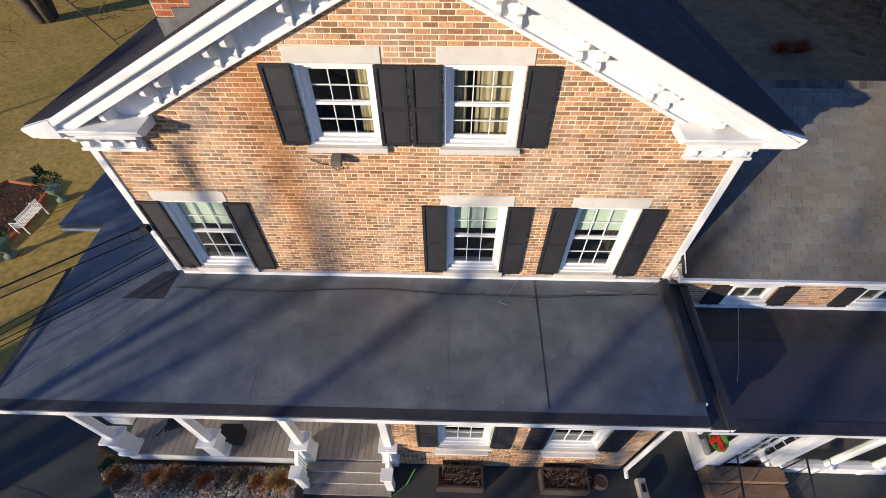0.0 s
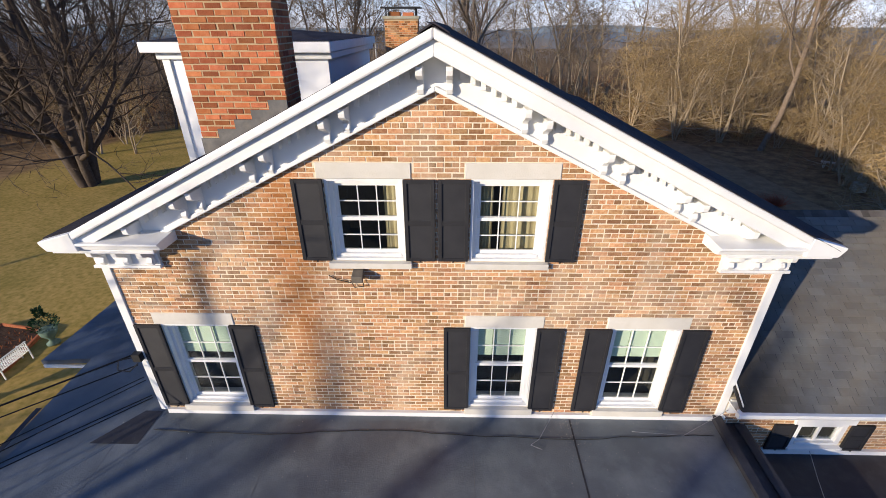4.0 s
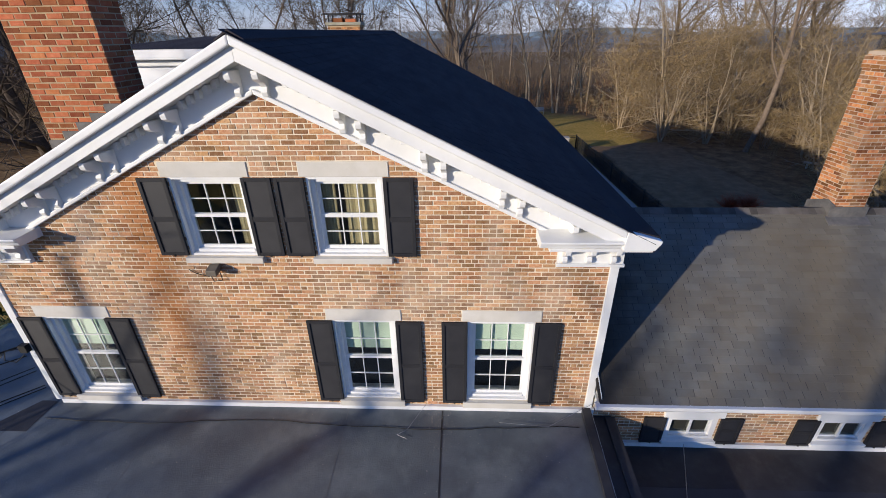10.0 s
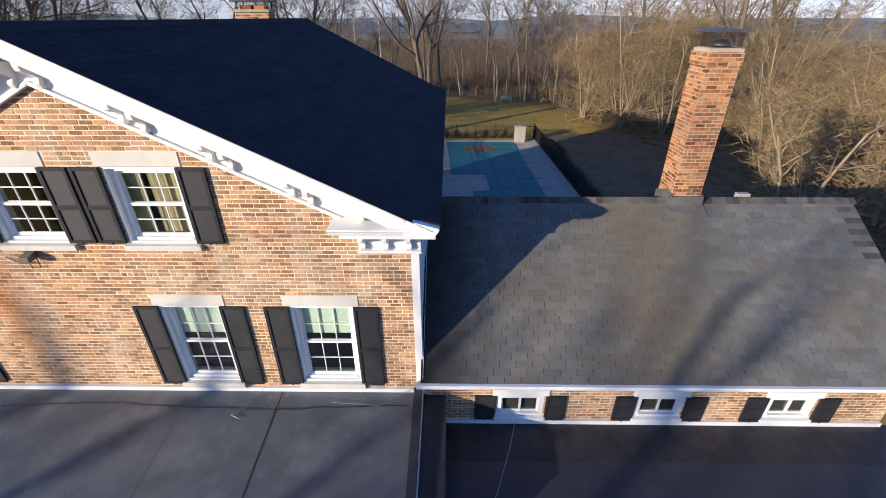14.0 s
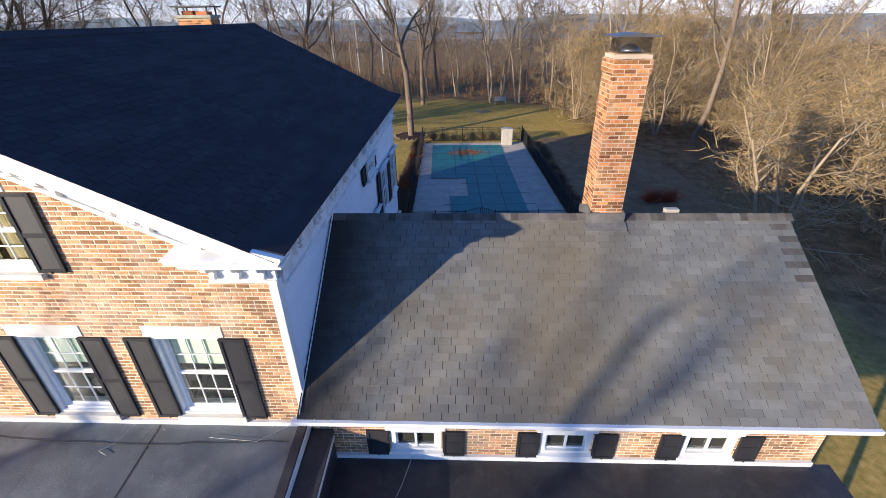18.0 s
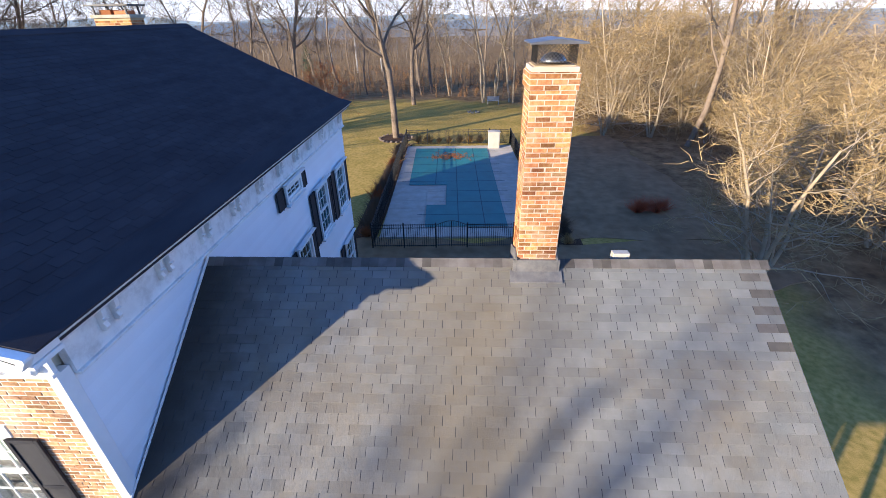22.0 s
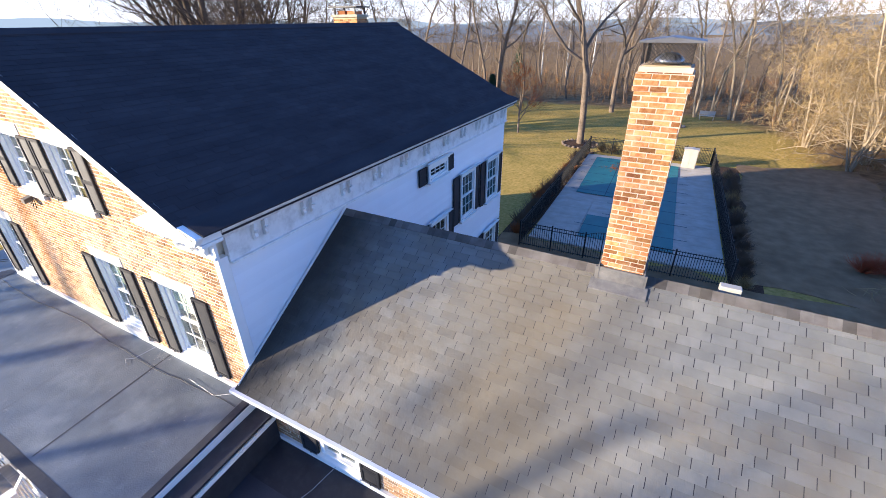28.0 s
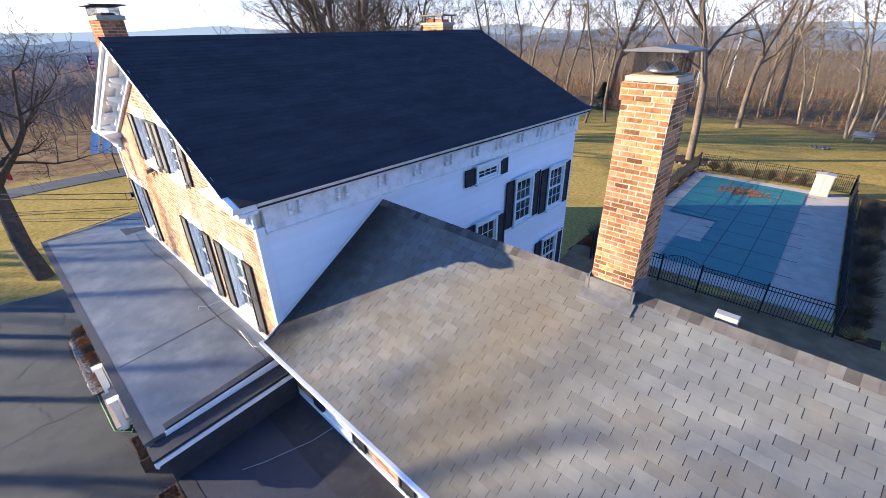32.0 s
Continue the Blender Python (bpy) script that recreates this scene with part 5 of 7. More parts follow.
tagged(part("leaf_litter", lv, RED_LEAF), "fallen russet leaves on the pool cover", "leaves", kind="stuff")
cab = thing("pump_cabinet", "white plastic cabinet standing by the pool fence", "cabinet", (0, 0, 0))
part("body", Shape().box(11.35, 31.9, 0.05, 12.25, 32.5, 1.36), PLASTER, cab, bevel=0.02)
part("lid", Shape().prism([(11.30, 1.36), (12.30, 1.36), (12.30, 1.41), (11.8, 1.46), (11.30, 1.41)], "y", 31.85, 32.55), PLASTER, cab, bevel=0.01)
part("door", Shape().box(11.40, 31.885, 0.15, 11.78, 31.898, 1.30), PLASTER, cab)
part("door", Shape().box(11.81, 31.885, 0.15, 12.20, 31.898, 1.30), PLASTER, cab)

# ---- fence ----
def fence_run(ax, ay, bx, by, parent, h=1.22):
    L = math.hypot(bx - ax, by - ay)
    m = Matrix.Translation((ax, ay, 0)) @ Matrix.Rotation(math.atan2(by - ay, bx - ax), 4, "Z")
    n = max(1, round(L / 1.85))
    for i in range(n + 1):
        x = L * i / n
        part("post", Shape(m).box(x - 0.03, -0.03, 0, x + 0.03, 0.03, h + 0.06).lathe([(0.045, h + 0.06), (0.02, h + 0.11)], (x, 0, 0), 6), IRON, parent)
    for i in range(n):
        a, b = L * i / n + 0.03, L * (i + 1) / n - 0.03
        for z in (0.12, h - 0.16, h):
            part("rail", Shape(m).box(a, -0.012, z - 0.015, b, 0.012, z + 0.015), IRON, parent)
        k = int((b - a) / 0.1)
        for j in range(1, k):
            spots.append(m @ Vector((a + (b - a) * j / k, 0, 0)))


spots = []
PICKET = Shape().box(-0.010, -0.010, 0.05, 0.010, 0.010, 1.22).lathe([(0.012, 1.22), (0.002, 1.29)], (0, 0, 0), 4).mesh("picket", IRON)
fence = thing("pool_fence", "black iron picket fence around the pool", "fence")
fence_run(4.45, 15.0, 7.5, 15.0, fence)
fence_run(9.0, 15.0, 13.35, 15.0, fence)
fence_run(13.35, 15.05, 13.35, 33.6, fence)
fence_run(13.3, 33.6, 4.5, 33.6, fence)
fence_run(4.45, 33.55, 4.45, 15.05, fence)
spots.sort(key=lambda p: p.y - 0.3 * p.x)
for p in spots[:290]:
    piece("picket", PICKET, fence, p)
rest = Shape()
for x, y, z in spots[290:]:
    rest.box(x - 0.010, y - 0.010, 0.05, x + 0.010, y + 0.010, 1.22)
part("fence_infill", rest, IRON, fence)["kind"] = "stuff"
gate = thing("pool_gate", "arched black iron double gate in the pool fence", "gate")
for x0, x1, up in ((7.53, 8.24, 1), (8.26, 8.97, -1)):
    s = Shape()
    k = 7
    for j in range(k + 1):
        x = x0 + (x1 - x0) * j / k
        t = (x - 7.53) / 1.44
        top = 1.2 + 0.22 * math.sin(math.pi * t)
        s.box(x - 0.01, 14.99, 0.06, x + 0.01, 15.01, top)
    for j in range(k):
        xa, xb = x0 + (x1 - x0) * j / k, x0 + (x1 - x0) * (j + 1) / k
        za, zb = [1.2 + 0.22 * math.sin(math.pi * (x - 7.53) / 1.44) for x in (xa, xb)]
        s.tube([(xa, 15, za), (xb, 15, zb)], 0.016, 5)
    s.box(x0, 14.985, 0.12, x1, 15.015, 0.16)
    part("leaf", s, IRON, gate)


TURN_POOL = Matrix.Translation((4.45, 15, 0)) @ Matrix.Rotation(radians(1.5), 4, "Z") @ Matrix.Translation((-4.45, -15, 0))
for ob in (pool, cover, cab, fence, gate):
    ob.matrix_world = TURN_POOL


# ---- trees ----
def grow(seed, height, spread=0.5, levels=4, kids=5, trunk=0.022, fork=0.35, droop=0.0, twig=0.012, lean=0.0, stems=1, bend=0.16, twigs=5, tilt=0.14, stout=0.55, reach=0.85, toward=None):
    """A bare tree as two shapes: wood and fine twigs."""
    rnd = random.Random(seed)
    wood, fine = Shape(), Shape()

    def limb(p, d, length, r, level):
        n = 6 if level == 0 else 5 if level == 1 else 4 if level == 2 else 3
        wob = bend * (0.6 if level == 0 else 1.0)
        pts, rad = [p], [r]
        for i in range(n):
            d = (d + Vector((rnd.gauss(0, 1) * wob, rnd.gauss(0, 1) * wob, rnd.gauss(0, 1) * wob + 0.08 - droop * level * 0.12))).normalized()
            p = p + d * (length / n)
            pts.append(p)
            rad.append(r * (1 - (0.62 if level == 0 else 0.75) * (i + 1) / n))
        if level < levels - 1:
            wood.tube(pts, rad, 8 if level == 0 else 5 if level == 1 else 3, False)
        else:
            e = (pts[-1] - pts[0]).orthogonal().normalized() * r
            c = pts[n // 2]
            fine.add([pts[0] - e, pts[0] + e, c + e * 0.7, c - e * 0.7, pts[-1]], [(0, 1, 2, 3), (3, 2, 4)])
        if level >= levels:
            return
        count = kids + (3 if level == 0 else 0) if level < levels - 1 else twigs
        for k in range(count):
            u = fork + (1 - fork) * (k + rnd.random()) / count if level == 0 else 0.18 + 0.82 * (k + rnd.random()) / count
            u = min(u, 0.999)
            i = min(n - 1, int(u * n))
            q = pts[i].lerp(pts[i + 1], u * n - i)
            ax = (pts[i + 1] - pts[i]).normalized()
            side = Vector((rnd.gauss(0, 1), rnd.gauss(0, 1), rnd.gauss(0, 0.5))).normalized()
            side = (side - ax * side.dot(ax)).normalized()
            nd = (ax * (1 - 0.6 * spread) + side * spread * rnd.uniform(0.8, 1.3)).normalized()
            if level >= 1:
                nd = (nd + Vector((0, 0, 0.12 - droop))).normalized()
            ln = length * rnd.uniform(0.42, 0.68) * ((1.15 - 0.5 * u) * reach if level == 0 else 1.0)
            limb(q, nd, ln, max(rad[i] * stout, twig), level + 1)

    for k in range(stems):
        a = 2 * math.pi * k / max(stems, 1) + seed + rnd.uniform(-0.4, 0.4) if toward is None else toward
        off = height * 0.012 if stems > 1 else 0.0
        t = lean if stems == 1 else tilt * rnd.uniform(0.5, 1.5) + lean
        limb(Vector((off * math.cos(a), off * math.sin(a), -0.15)), Vector((t * math.cos(a), t * math.sin(a), 1)).normalized(), height * (0.78 if stems == 1 else rnd.uniform(0.58, 0.8)), height * trunk / (1 if stems == 1 else 1.6) * (1 if stems == 1 else rnd.uniform(0.75, 1.1)), 0)
    return wood, fine


def plant(kind_name, label, at, wood_mat, twig_mat, group="", turn=0.0, **how):
    wood, fine = grow(**how)
    t = thing(kind_name, label, "tree", (at[0], at[1], lawn_z(*at)), group)
    t.rotation_euler[2] = turn
    part("trunk", wood, wood_mat, t, smooth=True)
    part("crown", fine, twig_mat, t)
    return t


ROUND_LAWN = "trees around the lawn"
# the large dark tree on the side lawn forks low into many limbs
DARK = plant("bare_tree", "large dark leafless tree forking low into many limbs", (-25, 23), BARK_DARK, TWIG_DARK, ROUND_LAWN, seed=21, height=26, levels=5, kids=5, spread=0.66, twigs=3, trunk=0.022, fork=0.08, twig=0.011, stems=5, tilt=0.17, reach=1.0, bend=0.15, droop=0.05)
OVAL = plant("bare_tree", "tall leafless lawn tree with an oval reddish-brown crown", (2.7, 36.0), BARK, TWIG, ROUND_LAWN, seed=5, height=23, levels=5, kids=6, spread=0.55, twigs=3, trunk=0.0135, fork=0.26, twig=0.015, bend=0.12)
SLIM = plant("bare_tree", "slender leafless trees with several pale bent trunks", (11.4, 54.6), BARK_PALE, TWIG, ROUND_LAWN, seed=14, height=21, levels=5, kids=4, spread=0.7, twigs=3, trunk=0.011, stems=2, fork=0.42, twig=0.017, tilt=0.09, bend=0.2, reach=0.62)
STEM = plant("bare_tree", "upright leafless woodland tree with a thin crown", (-16, 47), BARK, TWIG, ROUND_LAWN, seed=33, height=19, levels=5, kids=4, spread=0.75, twigs=3, trunk=0.0085, fork=0.38, twig=0.017, bend=0.2, reach=0.6)
BROAD = plant("willow_tree", "broad drooping leafless tree with a dense tan crown", (23, 39.5), BARK_PALE, TWIG_TAN, ROUND_LAWN, seed=31, height=17, levels=5, kids=4, spread=0.85, twigs=4, trunk=0.012, stems=5, droop=0.14, twig=0.014, fork=0.10, tilt=0.26, bend=0.24)
THICKET = [plant("thicket_tree", "young leafless tree in the brown thicket", at, BARK_PALE, TWIG_TAN, "thicket", seed=s, height=h, levels=4, kids=4, spread=0.65, twigs=4, trunk=0.013, stems=st, fork=0.12, twig=0.016, tilt=0.14, bend=0.18) for s, h, st, at in ((41, 12, 2, (31, 31)), (42, 8.5, 3, (29, 27)))]
SMALL = plant("bare_tree", "small wide pale leafless ornamental tree", (20.8, 12.6), BARK_PALE, TWIG_TAN, ROUND_LAWN, seed=51, height=9.5, levels=4, kids=5, spread=0.8, twigs=5, trunk=0.019, stems=5, fork=0.12, twig=0.013, tilt=0.42, bend=0.2)
LEANER = plant("bare_tree", "leaning leafless tree with a stout pale trunk", (27.4, 33.0), BARK, TWIG_TAN, ROUND_LAWN, seed=58, height=23, levels=5, kids=4, spread=0.6, twigs=3, trunk=0.011, fork=0.3, twig=0.015, lean=0.3, toward=-0.3, bend=0.13, turn=0.6)
YARD = plant("bare_tree", "stout dark leafless yard tree beside the drive", (-13.2, -3.0), BARK_DARK, TWIG_DARK, ROUND_LAWN, seed=63, height=12.5, levels=5, kids=5, spread=0.8, twigs=4, trunk=0.03, fork=0.28, bend=0.17, lean=0.35, toward=3.7, reach=1.0)
plant("maple_tree", "small russet-twigged leafless maple on the lawn", (-3.8, 38.0), BARK, TWIG_RED, "", seed=71, height=6.2, levels=5, kids=5, spread=0.6, twigs=5, trunk=0.018, fork=0.18, twig=0.008)


def again(src, x, y, turn, scale, tall=1.0):
    ob = copy_thing(src, pose(x, y, lawn_z(x, y), 0, 0, turn))
    ob.scale = (scale, scale, scale * tall)
    return ob


rnd = random.Random(77)
for src, spots in ((DARK, ((-34, 38, 0.85), (-46, 34, 0.85), (-55, 48, 0.8))),
                   (OVAL, ((2.6, 53, 0.9), (30, 58, 1.0), (-14, 58, 0.95), (45, 54, 1.0))),
                   (SLIM, ((15.0, 54.6, 1.0), (13.2, 57.5, 0.95), (19.5, 57, 1.0), (35, 50, 1.1), (41, 42, 1.0), (7, 62, 0.9), (50, 36, 1.0))),
                   (STEM, ((-11, 45, 1.0), (-9.5, 47, 0.95), (-13.5, 45.5, 1.0), (-18, 44, 1.05), (-21, 46, 0.95), (-24, 43, 1.0), (-7.5, 49, 0.9), (-27, 47, 1.1), (-30, 42, 0.95), (-38, 50, 1.0), (25, 60, 1.0), (38, 60, 1.05), (55, 48, 1.0), (48, 44, 0.9))),
                   (BROAD, ((20, 43.5, 0.8), (26.5, 44, 0.95), (21.5, 36.5, 0.6), (30, 40, 0.85), (25.5, 36, 0.65), (34, 36, 0.8), (38, 28, 0.75))),
                   (LEANER, ((46, 27, 0.85), (36, 46, 0.9))),
                   (SMALL, ((28, 15.5, 0.9), (30, 19.5, 1.0), (27, 23.5, 0.85), (26.5, 12.5, 0.7), (33, 17, 0.9), (35, 23, 1.0), (31, 12, 0.8), (40, 14, 1.0), (29, 25.5, 0.7)))):
    for x, y, s in spots:
        again(src, x, y, rnd.uniform(0, 360), s * rnd.uniform(0.94, 1.06))
n = 0
while n < 58:
    a, r = rnd.uniform(0.35, 1.5), rnd.uniform(33, 62)
    x, y = 6 + r * math.sin(a), 4 + r * math.cos(a)
    if x < 27 and y < 46 or x < 21:
        continue
    again(THICKET[n % 2], x, y, rnd.uniform(0, 360), rnd.uniform(0.45, 0.85))
    n += 1
for i in range(16):
    x = rnd.uniform(26.5, 34.0)
    again(THICKET[i % 2], x, 20.0 + rnd.uniform(-1.0, 3.5) + abs(x - 30.0) * 0.5, rnd.uniform(0, 360), rnd.uniform(0.25, 0.5))
for i in range(26):
    again(THICKET[i % 2], rnd.uniform(-70, -27), rnd.uniform(27, 62), rnd.uniform(0, 360), rnd.uniform(0.5, 0.9))
# roadside trees in front of the house, which throw long streaks of shade across it
ROADSIDE = plant("bare_tree", "tall open leafless roadside tree", (-38.0, -22.5), BARK, TWIG, ROUND_LAWN, seed=91, height=25, levels=3, kids=5, spread=0.5, twigs=3, trunk=0.026, stems=2, fork=0.3, twig=0.03, bend=0.10, tilt=0.16, stout=0.55, reach=0.8)
again(ROADSIDE, -46.0, -34.0, 215, 1.15)
again(ROADSIDE, -29.5, -32.5, 100, 0.9)
SLENDER = plant("bare_tree", "slender leafless tree in a row along the drive", (-18.4, -10.9), BARK, TWIG, "row along the drive", seed=97, height=15, levels=3, kids=3, spread=0.4, twigs=2, trunk=0.0125, stems=1, fork=0.35, twig=0.018, bend=0.05, tilt=0.06, stout=0.5, reach=0.45)
for x, y, turn, size in ((-19.0, -13.7, 150, 1.0), (-32.6, -26.2, 70, 1.3), (-16.6, -15.6, 200, 0.95), (-15.2, -17.6, 310, 1.0), (-14.4, -20.4, 130, 1.1), (-13.9, -23.0, 20, 0.95)):
    again(SLENDER, x, y, turn, size)


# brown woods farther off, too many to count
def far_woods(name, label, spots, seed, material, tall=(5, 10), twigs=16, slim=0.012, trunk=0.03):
    rnd = random.Random(seed)
    v, f = [], []

    def blade(p, q, w):
        a = rnd.uniform(0, 6.28)
        cx, cy = math.cos(a) * w, math.sin(a) * w
        k = len(v)
        v.extend([(p[0] - cx, p[1] - cy, p[2]), (p[0] + cx, p[1] + cy, p[2]), q])
        f.append((k, k + 1, k + 2))

    for x, y in spots:
        r = math.hypot(x, y)
        z = lawn_z(x, y) - 0.2
        h = rnd.uniform(*tall)
        w = slim + 0.0002 * r
        top = (x + rnd.gauss(0, 0.07) * h, y + rnd.gauss(0, 0.07) * h, z + h)
        blade((x, y, z), top, trunk + 0.00012 * r)
        for k in range(twigs):
            u = rnd.uniform(0.12, 0.9)
            a, e = rnd.uniform(0, 6.28), rnd.uniform(0.35, 1.2)
            ln = h * (0.42 - 0.25 * u) * rnd.uniform(0.6, 1.2)
            p = (x + (top[0] - x) * u, y + (top[1] - y) * u, z + h * u)
            q = (p[0] + ln * math.cos(a) * math.cos(e), p[1] + ln * math.sin(a) * math.cos(e), p[2] + ln * math.sin(e))
            blade(p, q, w)
            a += rnd.uniform(-1.2, 1.2)
            m = tuple(p[i] * 0.5 + q[i] * 0.5 for i in range(3))
            blade(m, (m[0] + ln * 0.5 * math.cos(a), m[1] + ln * 0.5 * math.sin(a), m[2] + ln * rnd.uniform(0.2, 0.6)), w * 0.8)
    return alone(name, Shape().add(v, f), material, label, "woods", kind="stuff")


def ring_spots(count, a0, a1, r0, r1, power, ok=None):
    out = []
    while len(out) < count:
        a, r = rnd.uniform(a0, a1), r0 + (r1 - r0) * rnd.random() ** power
        x, y = 2 + r * math.sin(a), 8 + r * math.cos(a)
        if ok is None or ok(x, y):
            out.append((x, y))
    return out


def off_lawn(x, y):
    return ((x + 6) / 25) ** 4 + ((y - 14) / 45) ** 4 > 1.15 and not (x < -20 and y < 30 and x > -75)


def clumped(x, y):
    return noise.noise((x * 0.016, y * 0.016, 2.0)) > -0.05 and not (x < -20 and y < 35 and x > -58)


WEST = lambda x, y: not (x < -20 and y < 35 and x > -58)
# distance haze is painted into the lilac-grey twig colour
TWIG_HAZE = mat("far twigs with lilac haze tint", (0.155, 0.142, 0.148), (0.21, 0.192, 0.20), 0.95, 0.02, spread=0.3)
far_woods("far_woods", "open leafless brown woods", ring_spots(1500, -0.95, 1.65, 80, 260, 1.2, clumped), 3, TWIG_FAR, (2.5, 6), 16)
far_woods("far_woods", "distant leafless grey-brown woods", ring_spots(2400, -1.2, 1.65, 200, 480, 1.0, clumped), 13, TWIG_GREY_HAZE, (4, 9), 14)
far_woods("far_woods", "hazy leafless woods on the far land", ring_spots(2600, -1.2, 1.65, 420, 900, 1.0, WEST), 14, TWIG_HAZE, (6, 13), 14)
far_woods("near_woods", "leafless brown woods round the lawn", ring_spots(520, -1.2, 1.65, 46, 90, 1.0, lambda x, y: off_lawn(x, y) and not (-24 < x < 24 and y < 70)), 6, TWIG_FAR, (3, 7), 26, 0.006, 0.03)
far_woods("thicket_scrub", "tan leafless underbrush in the thicket", ring_spots(1000, 0.25, 1.7, 17, 70, 1.0, lambda x, y: x > 31.5 or (x > 19 and y > 37) or (x > 27 and y > 28)), 4, TWIG_TAN, (0.9, 2.6), 22, 0.004, 0.015)
far_woods("rust_scrub", "rust-brown scrub and dry grass beyond the lawn", ring_spots(3000, -1.3, 0.5, 46, 150, 1.2, off_lawn), 8, TWIG_RUST, (0.6, 2.2), 20, 0.008, 0.02)
# valley haze is painted into both twig colours, bluer farther off
TWIG_VALE = mat("valley twigs greyed by haze", (0.115, 0.108, 0.112), (0.165, 0.155, 0.158), 0.95, 0.05, spread=0.35)
TWIG_BLUE_HAZE = mat("valley twigs with blue haze tint", (0.17, 0.185, 0.225), (0.22, 0.235, 0.275), 0.95, 0.03, spread=0.3)
far_woods("valley_woods", "hazy blue-grey leafless woods down in the valley", ring_spots(2600, -1.95, -0.75, 95, 620, 0.8), 23, TWIG_BLUE_HAZE, (6, 13), 14)
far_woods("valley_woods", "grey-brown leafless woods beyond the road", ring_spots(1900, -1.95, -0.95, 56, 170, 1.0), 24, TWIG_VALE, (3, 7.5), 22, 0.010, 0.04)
# open woods beyond the lawn: taller trees standing apart
for i in range(70):
    a, r = rnd.uniform(-0.75, 1.5), rnd.uniform(58, 120)
    x, y = 4 + r * math.sin(a), 6 + r * math.cos(a)
    if x < 20 and y < 62:
        continue
    again((STEM, SLIM, STEM, LEANER)[i % 4], x, y, rnd.uniform(0, 360), rnd.uniform(0.6, 1.0))

# ---- cables and small things ----
def cable(points, r, label, sag=0.0, name="cable", material=None):
    s = Shape()
    pts = []
    for p, q in zip(points, points[1:]):
        for i in range(10):
            t = i / 10
            v = Vector(p).lerp(Vector(q), t)
            v.z -= sag * 4 * t * (1 - t)
            pts.append(v)
    pts.append(Vector(points[-1]))
    s.tube(pts, r, 5)
    return alone(name, s, material or CABLE, label, "cable", smooth=True)


cable([(-4.75, -0.06, 5.2), (-30, -22, 7.2)], 0.014, "black service cable running from the house corner", 0.7)
cable([(-4.7, -0.05, 4.35), (-30, -24, 6.6)], 0.009, "thin black overhead wire", 0.6)
cable([(-4.7, -0.05, 4.30), (-30, -25, 6.4)], 0.009, "thin black overhead wire", 0.6)
cable([(-4.72, -0.05, 5.0), (-30, -20.5, 6.9)], 0.010, "thin black overhead wire", 0.7)
cable([(-4.70, -0.05, 4.75), (-30, -27.5, 6.5)], 0.008, "thin black overhead wire", 0.6)
cable([(-4.70, -0.05, 4.68), (-30, -29.0, 6.4)], 0.008, "thin black overhead wire", 0.6)
rnd = random.Random(4)
wire = [(-4.6 + i * 0.3, -0.36 - 0.05 * math.sin(i * 0.37) - 0.04 * rnd.random(), 3.95 - 0.1031 * 0.36 + 0.012) for i in range(31)]
cable(wire, 0.006, "black cable lying along the porch roof")
cable([(1.9, -0.05, 4.1), (1.6, -0.45, 3.93), (1.45, -0.55, 3.925), (1.62, -0.62, 3.915)], 0.004, "loose grey wire on the porch roof", 0, material=METAL)
cable([(4.7, -0.05, 4.2), (3.9, -0.35, 3.95), (3.1, -0.3, 3.96)], 0.004, "loose grey wire on the porch roof", 0, material=METAL)
cable([(6.35, -0.02, 3.28), (6.2, -0.5, 3.15), (5.9, -1.3, 3.08), (5.75, -1.6, 3.06)], 0.006, "thin white wire trailing over the flat roof", 0, material=METAL)
POLE = mat("weathered pole wood", (0.34, 0.33, 0.31), (0.42, 0.41, 0.38), 0.8, 3)
FLOOD = mat("bronze lamp paint", (0.10, 0.085, 0.065), (0.14, 0.12, 0.095), 0.6, 8)
flood = thing("flood_light", "brown wall flood light under the upper window", "lamp")
part("mount", Shape().box(-1.12, -0.03, 6.68, -1.02, -0.001, 6.78), METAL, flood)
part("head", Shape().prism([(-0.19, 6.64), (-0.19, 6.73), (-0.035, 6.77), (-0.035, 6.67)], "x", -1.15, -1.0), FLOOD, flood, "brown metal lamp head", bevel=0.008)
part("wire", Shape().tube([(-1.1, -0.02, 6.66), (-1.2, -0.05, 6.56), (-1.4, -0.03, 6.6), (-1.5, -0.02, 6.66)], 0.007, 5), CABLE, flood, smooth=True)
part("wire", Shape().tube([(-1.05, -0.02, 6.66), (-1.02, -0.05, 6.5), (-1.15, -0.05, 6.48), (-1.2, -0.02, 6.56)], 0.007, 5), CABLE, flood, smooth=True)
bracket_box = thing("service_bracket", "black cable anchor on the corner board", "cable anchor")
part("anchor", Shape().box(-4.70, -0.12, 5.12, -4.58, -0.03, 5.26).tube([(-4.68, -0.1, 5.2), (-4.85, -0.2, 5.22), (-4.9, -0.22, 5.05), (-4.75, -0.2, 5.0), (-4.66, -0.1, 5.08)], 0.01, 5), CABLE, bracket_box)
vent = alone("roof_vent", Shape().box(11.1, 2.92, 6.40, 11.36, 3.05, 6.55), PLASTER, "small white vent on the wing ridge", "vent", bevel=0.01)

